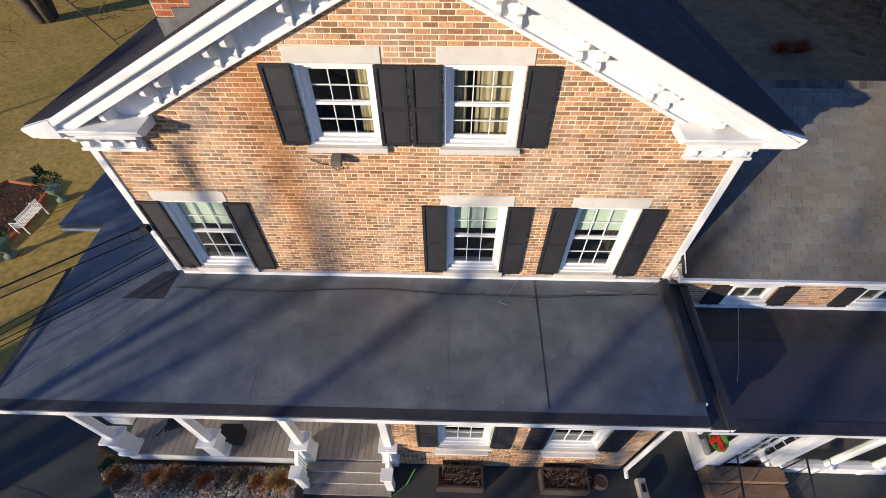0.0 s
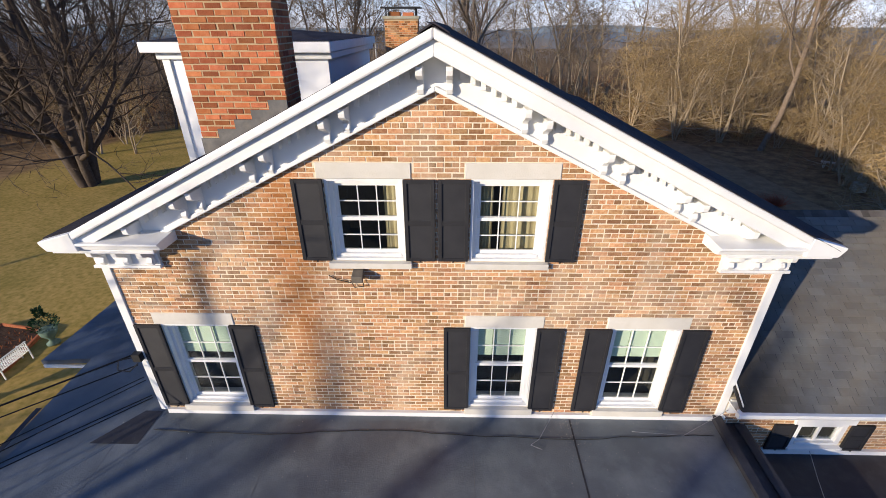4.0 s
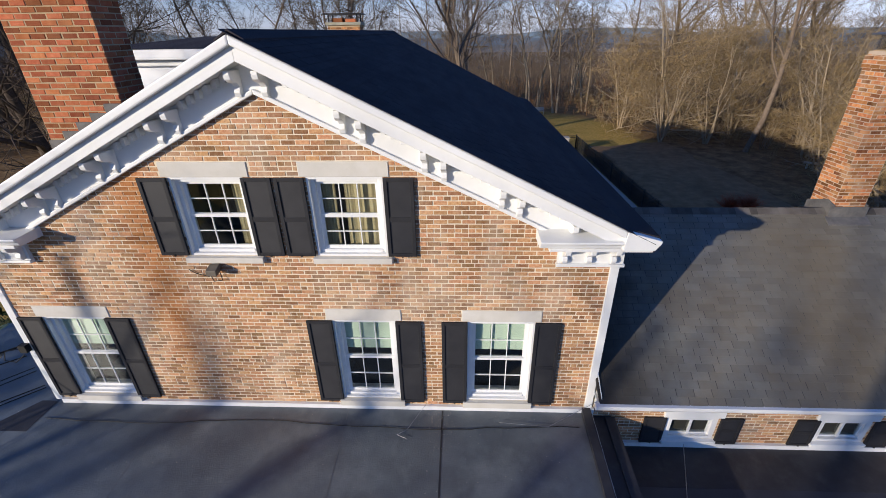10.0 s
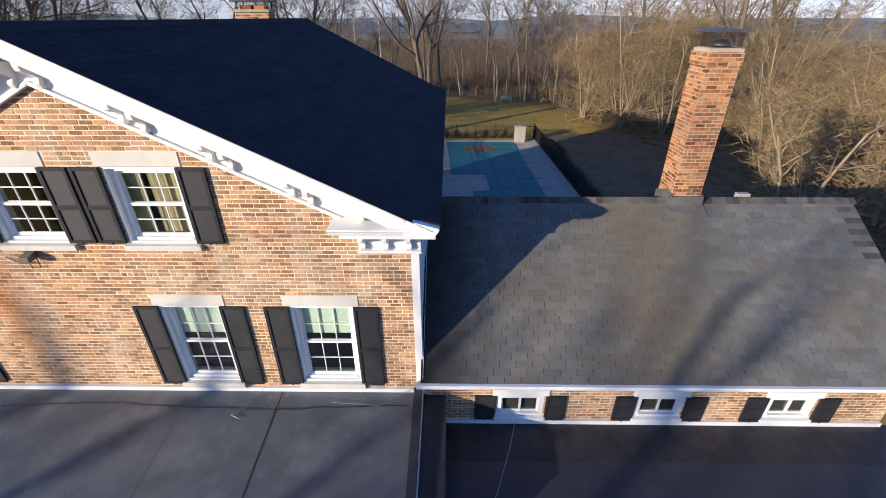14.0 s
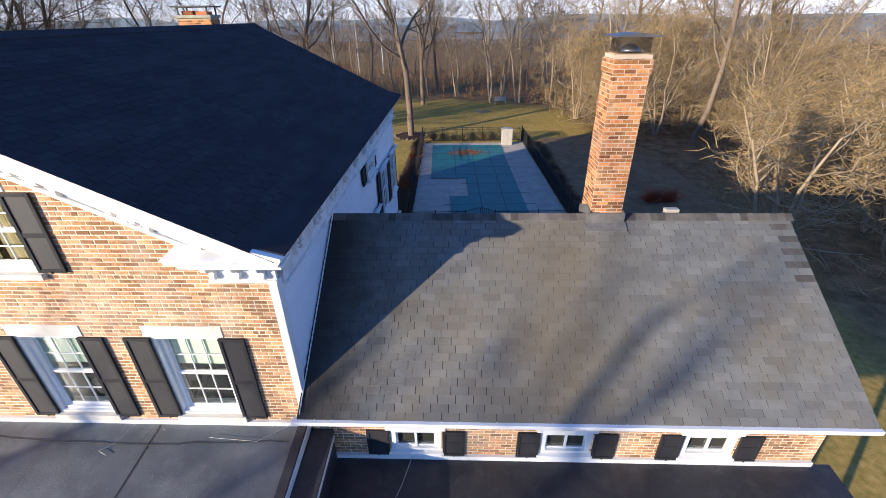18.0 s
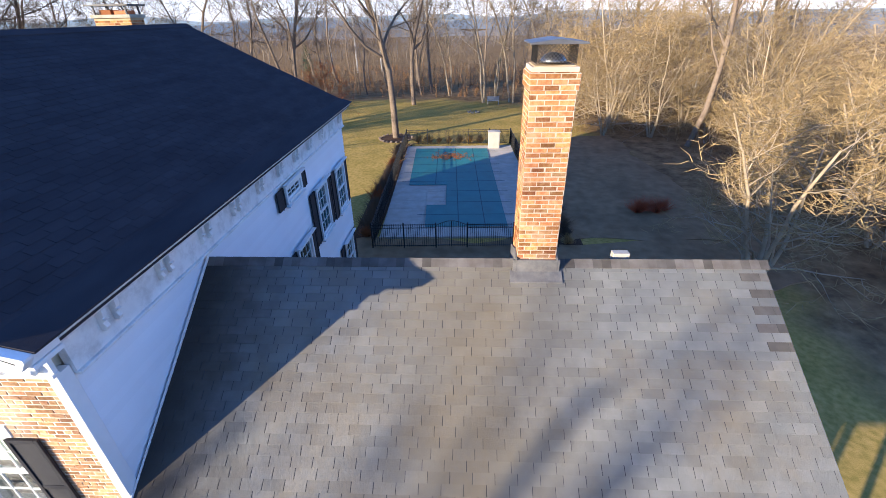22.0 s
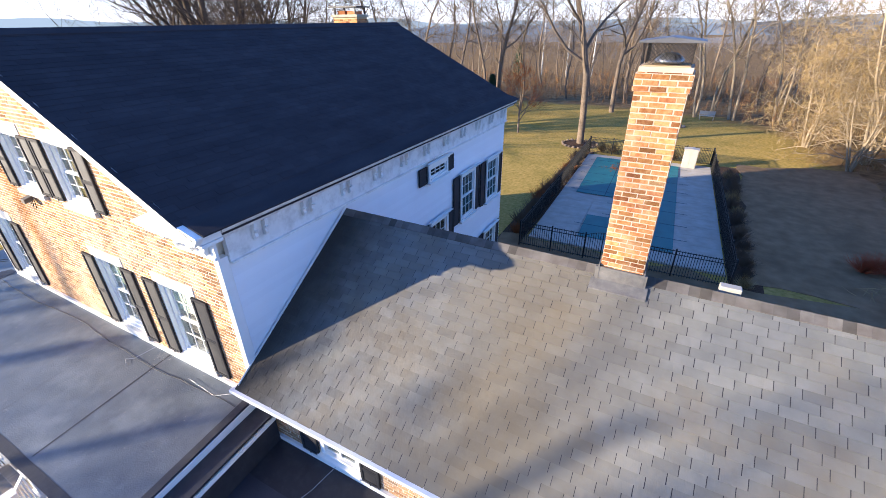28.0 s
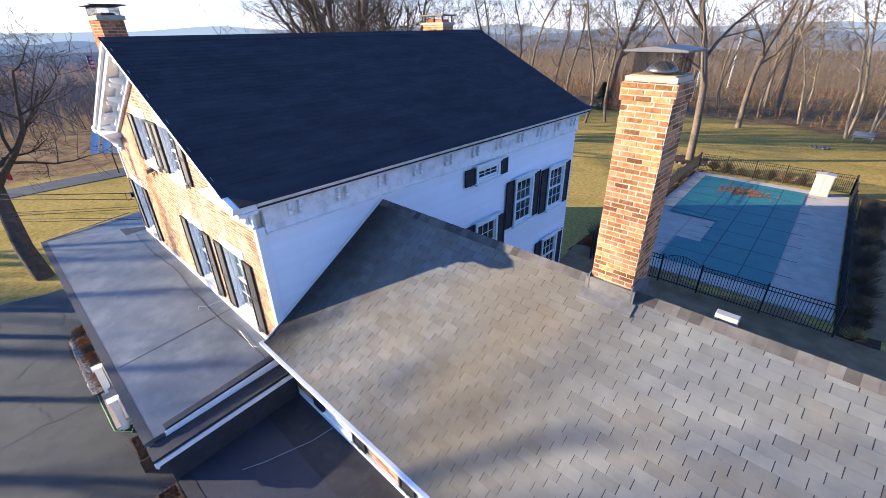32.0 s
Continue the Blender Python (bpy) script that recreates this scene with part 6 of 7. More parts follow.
# planters and pots in front of the lower windows
for x in (0.36, 2.58):
    pl = thing("planter_box", "weathered wooden planter trough with dry stems", "planter")
    part("trough", Shape().box(x, -2.82, 0, x + 1.0, -2.77, 0.4).box(x, -2.42, 0, x + 1.0, -2.37, 0.4).box(x, -2.77, 0, x + 0.05, -2.42, 0.4).box(x + 0.95, -2.77, 0, x + 1.0, -2.42, 0.4), BARK_DARK, pl, bevel=0.006)
    part("soil", Shape().box(x + 0.05, -2.77, 0.0, x + 0.95, -2.42, 0.33), MULCH, pl)
    sh = Shape()
    for i in range(90):
        p = Vector((x + rnd.uniform(0.1, 0.9), rnd.uniform(-2.72, -2.47), 0.32))
        q = p + Vector((rnd.gauss(0, 0.12), rnd.gauss(0, 0.1), rnd.uniform(0.1, 0.35)))
        sh.tube([p, p.lerp(q, 0.5) + Vector((rnd.gauss(0, 0.03), rnd.gauss(0, 0.03), 0.04)), q], 0.005, 3, False)
    part("dry_stalk", sh, TWIG_DARK, pl)
    part("ledge", Shape().box(x - 0.05, -2.34, 0.95, x + 1.05, -2.26, 1.02), WHITE, pl)
pot = thing("clay_pot", "round terracotta pot by the wall", "pot")
part("pot", Shape().lathe([(0.10, 0), (0.15, 0.22), (0.155, 0.26), (0.13, 0.31), (0.14, 0.34), (0.12, 0.34), (0.11, 0.28)], (3.86, -2.60, 0)), CLAY, pot, smooth=True)
bin_ = thing("white_meter_box", "white box with a dark panel standing by the downspout", "box")
part("body", Shape().box(4.68, -2.88, 0, 4.86, -2.48, 0.2), PLASTER, bin_, bevel=0.01)
part("panel", Shape().box(4.73, -2.76, 0.2, 4.81, -2.6, 0.215), IRON, bin_)
cable([(-0.1, -2.5, 0.5), (-0.3, -2.7, 0.02), (-0.7, -3.02, 0.02), (-2.6, -3.04, 0.02), (-4.6, -3.06, 0.02), (-5.6, -3.16, 0.02), (-6.4, -3.14, 0.02)], 0.012, "green garden hose along the edge of the bed", 0, "garden_hose", HOSE)
WY, WZ = -1.98, 1.40
WREATH = mat("green wreath sprigs", (0.05, 0.16, 0.03), (0.10, 0.26, 0.05), 0.8, 20, 0.8, 40)
CLOTH_BOW = mat("red ribbon", (0.50, 0.03, 0.02), (0.60, 0.05, 0.03), 0.5, 6)
wr_ = thing("holiday_wreath", "red and green wreath hanging on the sunroom's end window", "wreath")
part("ring", Shape().tube([(6.05, WY + 0.22 * math.cos(a * 0.524), WZ + 0.22 * math.sin(a * 0.524)) for a in range(13)], 0.075, 7), WREATH, wr_)
part("bow", Shape().cbox(5.95, WY - 0.30, WZ + 0.04, 6.0, WY - 0.05, WZ + 0.20, 0.012).cbox(5.95, WY - 0.10, WZ - 0.20, 6.0, WY + 0.0, WZ + 0.038, 0.012).cbox(5.95, WY - 0.02, WZ + 0.04, 6.0, WY + 0.18, WZ + 0.20, 0.012), CLOTH_BOW, wr_, "bright red bow")
chest = thing("storage_chest", "black storage chest on the porch deck", "chest")
part("body", Shape().box(-4.33, -2.15, 0.555, -3.90, -1.82, 0.86), IRON, chest, bevel=0.01)
part("lid", Shape().box(-4.35, -2.17, 0.862, -3.88, -1.80, 0.90), IRON, chest, bevel=0.01)
chair = thing("folding_chair", "dark folded garden chair lying on the porch deck", "chair", (-0.55, -0.1, 0))
part("frame", Shape().tube([(-5.3, -1.9, 0.6), (-4.8, -1.5, 0.95), (-4.65, -1.6, 1.3)], 0.018, 6).tube([(-5.1, -1.4, 0.6), (-4.9, -1.9, 0.95), (-4.7, -2.0, 1.3)], 0.018, 6), IRON, chair)
part("seat", Shape().add([(-5.0, -1.9, 0.85), (-4.6, -1.8, 0.9), (-4.65, -1.4, 0.92), (-5.05, -1.5, 0.87), (-5.0, -1.9, 0.87), (-4.6, -1.8, 0.92), (-4.65, -1.4, 0.94), (-5.05, -1.5, 0.89)], [(3, 2, 1, 0), (4, 5, 6, 7), (0, 1, 5, 4), (1, 2, 6, 5), (2, 3, 7, 6), (3, 0, 4, 7)]), IRON, chair)

trough = thing("white_planter", "square white planter box beside the porch", "planter")
part("box", Shape().box(-7.42, -1.58, 0.0, -7.37, -1.12, 0.42).box(-6.98, -1.58, 0.0, -6.93, -1.12, 0.42).box(-7.37, -1.58, 0.0, -6.98, -1.53, 0.42).box(-7.37, -1.17, 0.0, -6.98, -1.12, 0.42), WHITE, trough, bevel=0.006)
part("soil", Shape().box(-7.37, -1.53, 0.0, -6.98, -1.17, 0.34), MULCH, trough)
# planting bed in front of the porch
bed = thing("planting_bed", "gravel bed with russet and straw-coloured winter plants before the porch", "flower bed")
part("soil", Shape().prism([(-7.43, -2.1), (-7.15, -2.55), (-6.84, -2.86), (-6.34, -3.20), (-5.3, -3.22), (-2.65, -3.08), (-2.6, -2.38), (-6.55, -2.38)], "z", -0.02, 0.05), MULCH, bed)
st = Shape()
for i in range(3600):
    x, y = rnd.uniform(-7.1, -2.7), rnd.uniform(-3.14, -2.45)
    if y < -2.45 - (x + 7.3) * 0.8:
        continue
    r = rnd.uniform(0.014, 0.036)
    st.add([(x - r, y - r, 0.05), (x + r, y - r * 0.8, 0.05), (x + r * 0.8, y + r, 0.05), (x - r, y + r, 0.05), (x, y, 0.05 + r)], [(0, 1, 4), (1, 2, 4), (2, 3, 4), (3, 0, 4)])
tagged(part("gravel", st, PEBBLE), "mixed pale river gravel in the porch bed", "gravel", kind="stuff")
for x, y, r, m, label in ((-6.35, -2.85, 0.26, TWIG, "brown wintry shrub in the bed"), (-5.35, -2.72, 0.27, RED_LEAF, "russet low shrub in the bed"), (-4.6, -2.78, 0.26, TWIG_RED, "reddish wintry shrub in the bed"), (-3.8, -2.7, 0.27, TWIG, "brown wintry shrub in the bed"), (-3.45, -2.8, 0.24, RED_LEAF, "russet low shrub in the bed"), (-6.6, -2.75, 0.28, RED_LEAF, "russet low shrub in the bed"), (-5.7, -2.78, 0.3, RED_LEAF, "russet low shrub in the bed"), (-5.0, -2.75, 0.28, TWIG, "brown wintry shrub in the bed"), (-4.2, -2.72, 0.26, TWIG, "brown wintry shrub in the bed"), (-3.1, -2.70, 0.32, STRAW, "clump of straw-coloured ornamental grass"), (-2.95, -2.75, 0.2, RED_LEAF, "russet low shrub in the bed"), (-6.9, -2.5, 0.22, GREEN, "small green shrub in the bed")):
    b = thing("shrub", label, "shrub", (x, y, 0.05))
    s = Shape()
    r *= 1.25
    for i in range(420):
        a, e = rnd.uniform(0, 6.28), rnd.uniform(0.1, 1.45)
        d = Vector((math.cos(a) * math.cos(e), math.sin(a) * math.cos(e), math.sin(e)))
        o = d * r * rnd.uniform(0.5, 1.05)
        w = d.orthogonal().normalized() * 0.016
        base = d * r * 0.15 if m is STRAW else o * 0.75
        s.add([base - w, base + w, o + Vector((0, 0, -0.05 if m is STRAW else 0.02)), ], [(0, 1, 2)])
    part("foliage", s, m, b)

# lawn bench, urns and flower bed
bench = thing("garden_bench", "white ornamental iron garden bench on the lawn", "bench", (-13.75, 5.05, 0), "")
bench.scale = (0.8, 0.8, 0.8)
bench.rotation_euler[2] = radians(-90)
s = Shape()
for x in [-0.6 + 0.08 * i for i in range(16)]:
    s.box(x, 0.18, 0.42, x + 0.025, 0.21, 0.85).box(x, -0.25, 0.40, x + 0.03, 0.2, 0.42)
s.box(-0.62, 0.17, 0.83, 0.64, 0.22, 0.87).box(-0.62, -0.27, 0.39, 0.64, -0.24, 0.43)
part("seat", s, WHITE, bench)
for x in (-0.62, 0.6):
    part("leg", Shape().box(x, -0.27, 0, x + 0.04, -0.23, 0.62).box(x, 0.17, 0, x + 0.04, 0.21, 0.6).box(x, -0.27, 0.6, x + 0.04, 0.2, 0.63), WHITE, bench)
for y in (3.6, 6.3):
    u = thing("topiary_urn", "clipped evergreen in a grey-green garden urn", "urn", (-13.55, y, 0), "pair of urns")
    part("urn", Shape().lathe([(0.2, 0), (0.2, 0.05), (0.09, 0.12), (0.09, 0.22), (0.24, 0.42), (0.28, 0.6), (0.24, 0.6)], (0, 0, 0)), URN, u, smooth=True)
    s = Shape()
    for i in range(700):
        a, h = rnd.uniform(0, 6.28), rnd.random()
        r = 0.38 * math.sin(min(1.0, h * 1.2 + 0.25) * math.pi * 0.92) * rnd.uniform(0.7, 1.1)
        p = Vector((r * math.cos(a), r * math.sin(a), 0.62 + 0.85 * h))
        w = Vector((rnd.gauss(0, 1), rnd.gauss(0, 1), rnd.gauss(0, 1))).normalized() * 0.035
        s.add([p - w, p + w, p + Vector((math.cos(a) * 0.07, math.sin(a) * 0.07, 0.05))], [(0, 1, 2)])
    part("evergreen", s, GREEN, u)
lb = thing("lawn_bed", "mulched flower bed edged with brick on the lawn", "flower bed")
part("soil", Shape().prism([(-14.3, 2.2), (-16.0, 2.4), (-17.2, 5.0), (-16.2, 7.2), (-14.4, 6.9), (-14.0, 5.0)], "z", -0.06, 0.05), MULCH, lb)
part("edging", Shape().tube([(-14.3, 2.2, 0.04), (-14.0, 5.0, 0.04), (-14.4, 6.9, 0.04), (-16.2, 7.2, 0.04), (-17.2, 5.0, 0.04), (-16.0, 2.4, 0.04), (-14.3, 2.2, 0.04)], 0.09, 4), BRICK_RED, lb)
s = Shape()
for i in range(500):
    x, y = rnd.uniform(-16.4, -14.3), rnd.uniform(2.8, 6.8)
    a = rnd.uniform(0, 6.28)
    s.add([(x, y, 0.04), (x + 0.1 * math.cos(a), y + 0.1 * math.sin(a), 0.06 + rnd.uniform(0, 0.12)), (x + 0.05 * math.cos(a + 1), y + 0.05 * math.sin(a + 1), 0.05)], [(0, 1, 2)])
part("dead_leaves", s, TWIG_RED, lb)

far_bench = thing("garden_bench", "small white bench at the far edge of the lawn", "bench", (12.6, 53, lawn_z(12.6, 53)))
part("seat", Shape().box(-0.75, -0.25, 0.40, 0.75, 0.2, 0.46), PLASTER, far_bench)
part("backrest", Shape().box(-0.75, 0.18, 0.5, 0.75, 0.23, 0.9), PLASTER, far_bench)
for x in (-0.7, 0.62):
    part("leg", Shape().box(x, -0.22, 0, x + 0.08, 0.18, 0.4), PLASTER, far_bench)
edge_bench = thing("garden_bench", "small white slab bench among the bare trees", "bench", (29.32, 27.60, -0.05))
edge_bench.rotation_euler[2] = radians(-35)
part("seat", Shape().cbox(-0.65, -0.22, 0.40, 0.65, 0.22, 0.48, 0.01), PLASTER, edge_bench)
for x in (-0.45, 0.33):
    part("leg", Shape().box(x, -0.16, 0, x + 0.12, 0.16, 0.398), PLASTER, edge_bench)
urn = thing("garden_statue", "white garden ornament among the bare trees", "statue", (27.05, 22.33, -0.05))
part("pedestal", Shape().box(-0.3, -0.3, -0.1, 0.3, 0.3, 0.6).lathe([(0.22, 0.6), (0.3, 0.9), (0.2, 1.3), (0.16, 1.5), (0.2, 1.7), (0.1, 1.9)], (0, 0, 0), 10), PLASTER, urn, smooth=False)
hedge = [(13.95 + rnd.uniform(-0.15, 0.15), 15.6 + 0.95 * k, rnd.uniform(0.45, 0.75), rnd.choice((TWIG_DARK, TWIG, TWIG_TAN)), "bare low shrub beside the pool fence") for k in range(18)]
hedge += [(3.75 + rnd.uniform(-0.2, 0.2), 16.2 + 0.95 * k, rnd.uniform(0.6, 0.95), rnd.choice((TWIG_DARK, TWIG, TWIG, TWIG_RED)), "brown leafless hedge shrub beside the pool fence") for k in range(18)]
hedge += [(4.9 + 0.9 * k, 34.3, rnd.uniform(0.5, 0.8), rnd.choice((STRAW, TWIG_TAN)), "dry straw-coloured grass clump behind the pool") for k in range(8)]
hedge += [(18.5 + 0.5 * k, 19.3 + 0.25 * (k % 2), 0.85, DOGWOOD, "bright red-stemmed dogwood shrub on the lawn edge") for k in range(4)]
for sx, (x0, x1) in enumerate(((3.2, 4.4), (13.42, 14.6))):
    alone("mulch_strip", Shape().prism([(x0, 15.2), (x1, 15.2), (x1 + 0.1, 24), (x1, 33.8), (x0, 33.8), (x0 - 0.1, 24)], "z", -0.06, 0.0), MULCH, "dark mulch strip along the pool fence", "mulch", kind="structure")
for x, y, r, m, label in hedge:
    b = thing("shrub", label, "shrub", (x, y, -0.03))
    s = Shape()
    for i in range(240):
        a, e = rnd.uniform(0, 6.28), rnd.uniform(0.5, 1.5)
        d = Vector((math.cos(a) * math.cos(e), math.sin(a) * math.cos(e), math.sin(e)))
        o = d * r * rnd.uniform(0.7, 1.35)
        k = o * 0.5 + Vector((rnd.gauss(0, 0.08), rnd.gauss(0, 0.08), 0))
        w = d.orthogonal().normalized() * 0.012
        s.add([-w, w, k + w * 0.8, k - w * 0.8, o], [(0, 1, 2, 3), (3, 2, 4)])
    part("stem_clump", s, m, b)
sp = thing("spruce", "small dark green spruce at the edge of the scrub", "tree", (-39, 138, lawn_z(-39, 138)))
sp.scale = (1.7, 1.7, 1.7)
part("trunk", Shape().tube([(0, 0, 0), (0, 0, 4.5)], [0.12, 0.02], 6), BARK_DARK, sp)
s = Shape()
for i in range(1200):
    h = rnd.random() ** 0.8
    a = rnd.uniform(0, 6.28)
    r = (1 - h) * 1.5 * rnd.uniform(0.4, 1.05)
    p = Vector((r * math.cos(a), r * math.sin(a), 0.4 + 4.4 * h - r * 0.2))
    w = Vector((-math.sin(a), math.cos(a), 0)) * 0.12
    s.add([p - w, p + w, p + Vector((math.cos(a) * 0.4, math.sin(a) * 0.4, -0.12))], [(0, 1, 2)])
part("foliage", s, GREEN, sp)
cedar = copy_thing(sp, pose(-14.5, 57.0, lawn_z(-14.5, 57.0)))
cedar.scale = (1.1, 1.1, 0.75)
# power line: two three-pole frames with a bowed crossarm
for spots, arm in ((((-29, 130, 36), (-22, 131, 34), (-15, 132, 28)), [(-37, 129, 32.3), (-33, 129.5, 30.6), (-29, 130, 29.8), (-25.5, 130.5, 30.0), (-22, 131, 28.8), (-18, 131.5, 28.6), (-15, 132, 27.2)]), (((37, 53, 23), (38.5, 56, 23), (40, 59, 22)), [(36, 51, 17.0), (37, 53, 18.2), (38.5, 56, 18.4), (40, 59, 17.6), (41, 61, 18.6)])):
    po = thing("power_line_frame", "tall pale three-pole power line frame in the woods", "pole")
    for x, y, h in spots:
        part("mast", Shape().tube([(x, y, lawn_z(x, y) - 0.2), (x, y, h)], [0.22 if x < 0 else 0.15, 0.13 if x < 0 else 0.09], 8), POLE, po)
    part("crossarm", Shape().tube(arm, 0.22 if x < 0 else 0.13, 5), BARK_DARK, po, "dark bowed crossarm")
rocks = thing("rock_pile", "small ring of pale stones on the far lawn", "stones", (10.0, 47.4, lawn_z(10.0, 47.4)))
for i in range(13):
    a = i * 0.52
    r = rnd.uniform(0.09, 0.17)
    x, y = 0.62 * math.cos(a) + rnd.gauss(0, 0.06), 0.5 * math.sin(a) + rnd.gauss(0, 0.06)
    part("stone", Shape().lathe([(r * 0.8, -0.03), (r, r * 0.4), (r * 0.8, r * 0.8), (r * 0.35, r * 1.05)], (x, y, 0), 6), LEAD, rocks)
ring = thing("tree_bed", "round mulch bed of stones under the lawn tree", "flower bed", (2.7, 36.0, -0.05))
part("soil", Shape().lathe([(1.5, -0.05), (1.45, 0.04), (0.3, 0.09)], (0, 0, 0), 18), MULCH, ring)
for i in range(22):
    a = i * 0.285
    r = rnd.uniform(0.1, 0.17)
    part("stone", Shape().lathe([(r * 0.9, -0.03), (r, r * 0.4), (r * 0.6, r * 0.9)], (1.5 * math.cos(a), 1.5 * math.sin(a), 0), 6), BARK, ring)
# flags on poles beyond the drive
CLOTH_RED = mat("red cloth", (0.42, 0.03, 0.035), (0.48, 0.05, 0.05), 0.8, 6)
CLOTH_BLUE = mat("blue cloth", (0.03, 0.06, 0.22), (0.04, 0.08, 0.26), 0.8, 6)
CLOTH_WHITE = mat("white cloth", (0.72, 0.72, 0.72), (0.66, 0.66, 0.66), 0.8, 6)
CLOTH_GREEN = mat("green cloth", (0.02, 0.22, 0.07), (0.03, 0.26, 0.09), 0.8, 6)


def cloth(x0, x1, z0, z1):
    n = 8
    v = [(x0 + (x1 - x0) * i / n, 0.05 * math.sin(i * 1.3) + dy, z) for dy in (0.0, 0.006) for z in (z0, z1) for i in range(n + 1)]
    k = n + 1
    return Shape().add(v, [(i, i + 1, k + i + 1, k + i) for i in range(n)] + [(3 * k + i, 3 * k + i + 1, 2 * k + i + 1, 2 * k + i) for i in range(n)])


for x, y, h, wide, turn, tricolour in ((-62, 9.5, 8.6, 0.55, 80, False), (-25, -3.2, 2.6, 0.9, 60, True)):
    fl = thing("flag", "small tricolour flag on a short pole" if tricolour else "striped flag with a blue corner on a pole", "flag", (x, y, lawn_z(x, y)))
    fl.rotation_euler[2] = radians(turn)
    part("pole", Shape().tube([(0, 0, -0.1), (0, 0, h)], 0.03, 6), POLE, fl)
    tall = wide * (0.6 if tricolour else 2.9)
    if tricolour:
        for k, m in enumerate((CLOTH_GREEN, CLOTH_WHITE, CLOTH_RED)):
            part("cloth_band", cloth(0.03 + wide * k / 3, 0.03 + wide * (k + 1) / 3, h - tall, h), m, fl)
    else:
        for k in range(7):
            x0 = 0.03 if k < 3 else 0.03 + wide * 0.42
            part("cloth_band", cloth(x0, 0.03 + wide, h - tall + tall * k / 7, h - tall + tall * (k + 1) / 7), CLOTH_RED if k % 2 == 0 else CLOTH_WHITE, fl)
        part("blue_corner", cloth(0.03, 0.03 + wide * 0.42, h - tall * 4 / 7, h), CLOTH_BLUE, fl)
# solar panels on a post by the road
# the sky's reflection is put into the pale cell colour
SOLAR = mat("blue solar cells paled by sky", (0.26, 0.33, 0.39), (0.32, 0.39, 0.45), 0.25, 3, spec=0.8)
rack = thing("solar_panel_rack", "three tilted blue solar panels on a dark steel post", "solar panel", (-29.75, 3.6, -0.05))
rack.rotation_euler[2] = radians(48)
part("post", Shape().tube([(0, 0, -0.1), (0, 0, 2.3)], 0.05, 8), IRON, rack)
part("crossbar", Shape().box(-1.25, -0.03, 2.28, 1.25, 0.03, 2.34), IRON, rack)
for k in (-1, 0, 1):
    tilt = Matrix.Translation((0.85 * k, -0.05, 2.45)) @ Matrix.Rotation(radians(55), 4, "X")
    pnl = part("panel", Shape(tilt).box(-0.31, -0.85, 0, 0.31, 0.85, 0.04), SOLAR, rack, "blue glass panel", bevel=0.006)
    part("panel_frame", Shape(tilt).box(-0.33, -0.87, -0.02, -0.312, 0.87, 0.05).box(0.312, -0.87, -0.02, 0.33, 0.87, 0.05).box(-0.312, -0.87, -0.02, 0.312, -0.852, 0.05).box(-0.312, 0.852, -0.02, 0.312, 0.87, 0.05), METAL, pnl)
# ---- pieces: boards, bricks, shingles ----
board = Shape(Matrix.Identity(4)).add([(0, 0, 0), (0.030, 0, 0), (0.004, 0, 0.126), (0, 0, 0.126), (0, 11.35, 0), (0.030, 11.35, 0), (0.004, 11.35, 0.126), (0, 11.35, 0.126)], [(0, 1, 2, 3), (7, 6, 5, 4), (1, 5, 6, 2), (0, 4, 5, 1), (2, 6, 7, 3)]).mesh("clapboard", CLAP)
for i in range(54):
    piece("clapboard", board, SIDE_WALL, (HALF - 0.012, 0.145, 0.35 + i * 0.118))
plank = Shape().box(0, 0, 0, 0.13, 2.34, 0.028).mesh("deck_board", DECK)
for i in range(43):
    piece("deck_board", plank, porch, (-6.5 + i * 0.1395, -2.37, 0.522))
slab = Shape().box(0, 0, 0, 2.08, 1.19, 0.02).mesh("slab", CONCRETE)
for x0, ya, yb in ((11.2, 16.0, 32.6), (4.65, 16.0, 23.2)):
    k = 0
    while ya + k * 1.2 < yb - 0.5:
        piece("slab", slab, pool, (x0, ya + k * 1.2, 0.055))
        k += 1
for k in range(2):
    piece("slab", slab, pool, (6.74 + k * 2.1, 16.0, 0.056))
slab2 = Shape().box(0, 0, 0, 1.14, 1.06, 0.02).mesh("slab", CONCRETE)
for k in range(3):
    piece("slab", slab2, pool, (6.76, 20.08 + k * 1.08, 0.056))
brickwork(lay(-4.545, 4.545, 4.03, 9.35, gaps(HOLES + STONES + SILLS, under)), FRONT, FRONT_WALL, BRICK, near=lambda b: abs(b[0]) + abs(b[1] - 6.4) * 1.4)
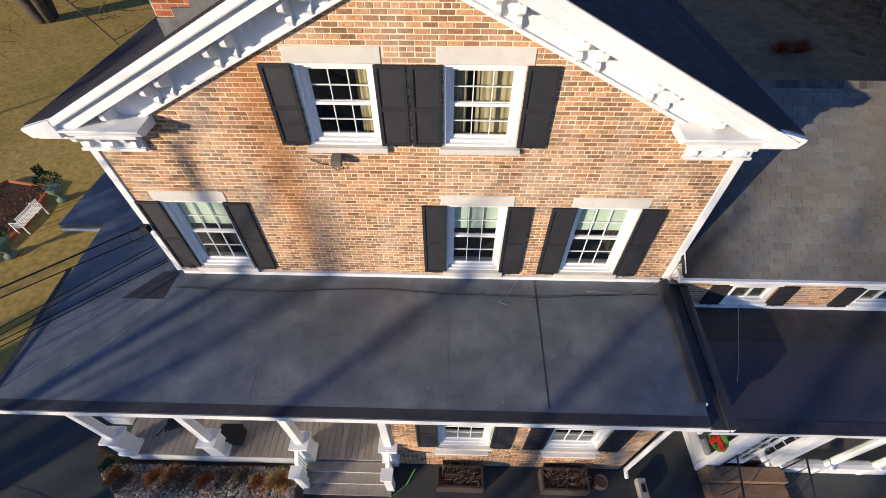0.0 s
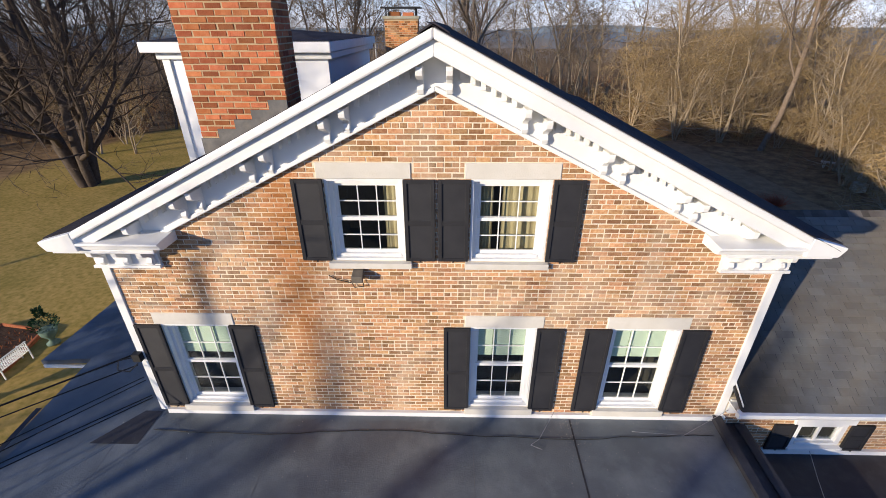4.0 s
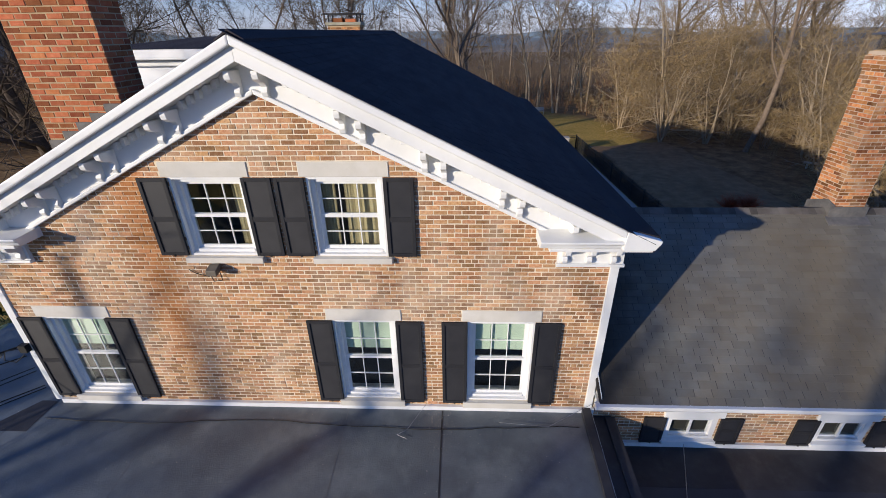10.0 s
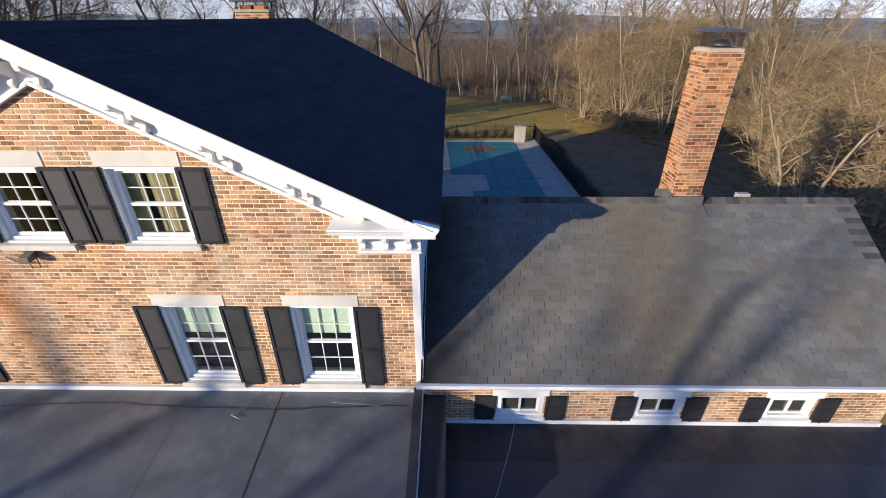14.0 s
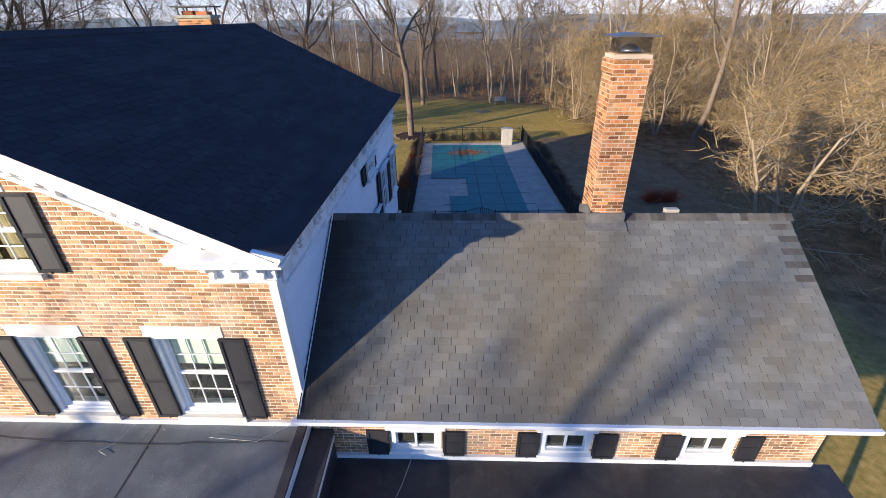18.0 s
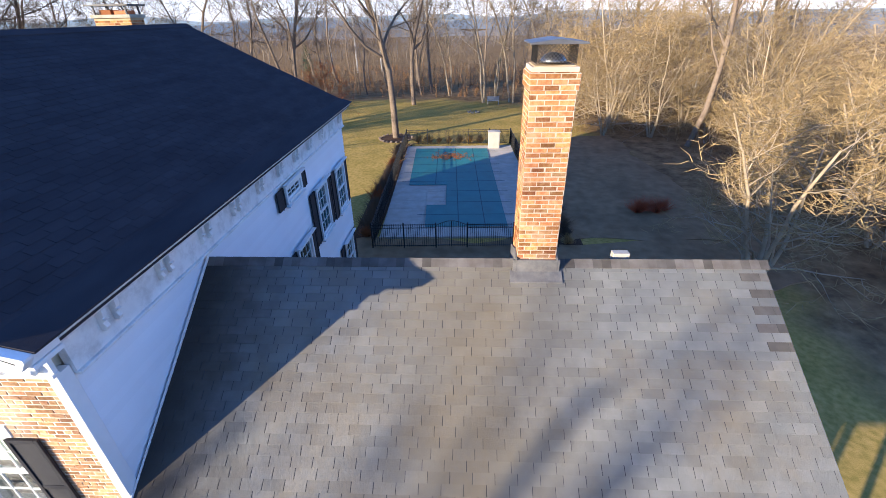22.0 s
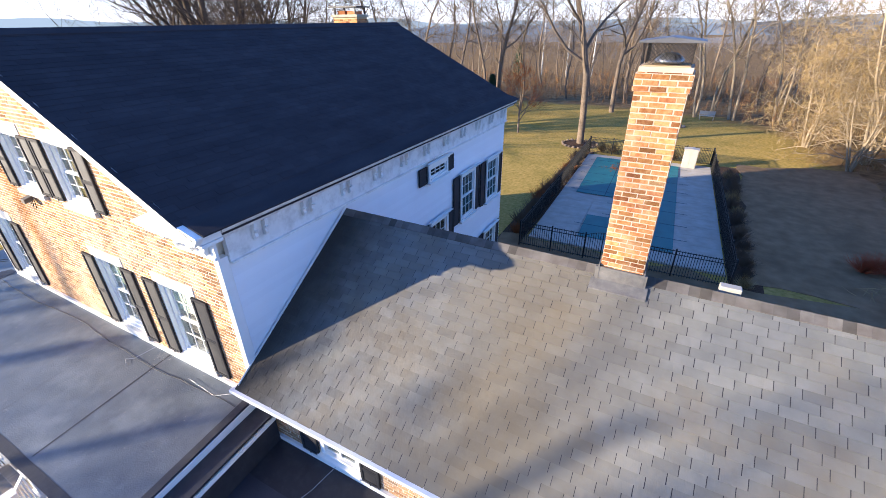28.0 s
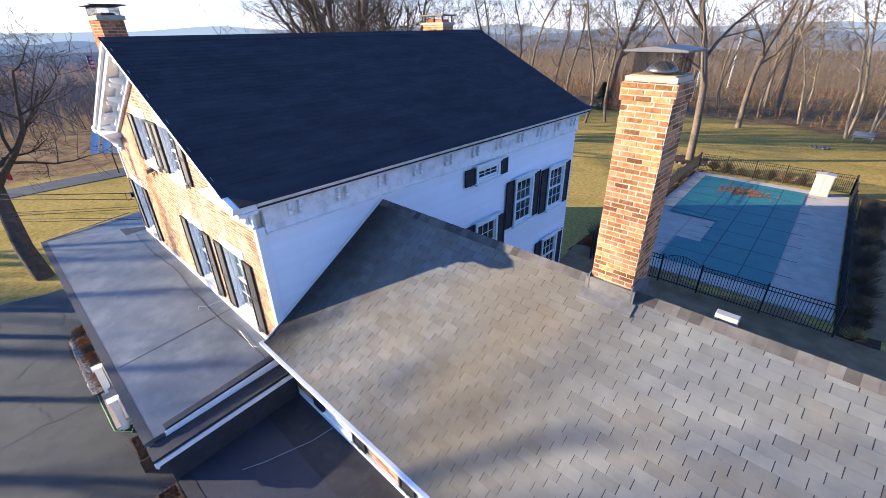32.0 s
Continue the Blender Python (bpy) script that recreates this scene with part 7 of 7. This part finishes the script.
brickwork(lay(WX0, WX1, 3.25, 4.13, gaps(WHOLES + [(h[0] - 0.08, 3.85, h[2] + 0.08, 4.01) for h in WHOLES] + [(h[0] - 0.03, 3.2, h[2] + 0.03, 3.35) for h in WHOLES])), FRONT, WING_WALL, BRICK, near=lambda b: b[0])
brickwork(lay(-0.5, 4.40, 0.0, 3.45, gaps([(h[0] - 0.06, h[1] - 0.13, h[2] + 0.06, h[3] + 0.21) for h in GH])), wall_frame((0, -2.27, 0), 0), LOWER_WALL, BRICK, near=lambda b: abs(b[0] - 2))
for rows, m, core, material in CHIM:
    brickwork(rows, m, core, material, singles=70, near=lambda b: -b[1])
TH = math.atan(WS)
WING_M = Matrix.Translation((WX0 - 0.06, -0.36, EAVE - 0.02)) @ Matrix.Rotation(TH, 4, "X")
ROWS_WING = tabs(None, 8.65, 3.74, 0.277, 0.131)
worn = [b for b in ROWS_WING if b[0] > 8.13 and int(b[1] / 0.131) in (18, 20, 22, 24, 26)]
shingled(worn, WING_M, WING_ROOF, SHINGLE_WORN, 0.131, singles=60)
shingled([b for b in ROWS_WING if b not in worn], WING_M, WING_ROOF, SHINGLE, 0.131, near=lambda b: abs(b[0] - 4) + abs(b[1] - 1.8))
TM = math.atan(SLOPE)
# the right slope: x runs back along the eaves, y up to the ridge
MAIN_M = Matrix.Translation((RUN, -0.425, 9.715 - SLOPE * RUN)) @ Matrix.Rotation(radians(90), 4, "Z") @ Matrix.Rotation(TM, 4, "X")
shingled(tabs(None, DEEP + 0.81, 5.6, 0.305, 0.142, seed=9), MAIN_M, ROOF, SHINGLE_DARK, 0.142, thick=0.005, near=lambda b: b[0] + b[1] * 2)
cap = Shape().prism([(-0.12, -0.075), (0, 0.012), (0.12, -0.075), (0.12, -0.063), (0, 0.026), (-0.12, -0.063)], "x", 0, 0.14).mesh("ridge_shingle", SLATE_CAP)
for i in range(63):
    o = piece("ridge_shingle", cap, WING_ROOF, (WX0 - 0.04 + i * 0.138, RIDGE_Y, RIDGE_Z + 0.003 * (i % 2)))
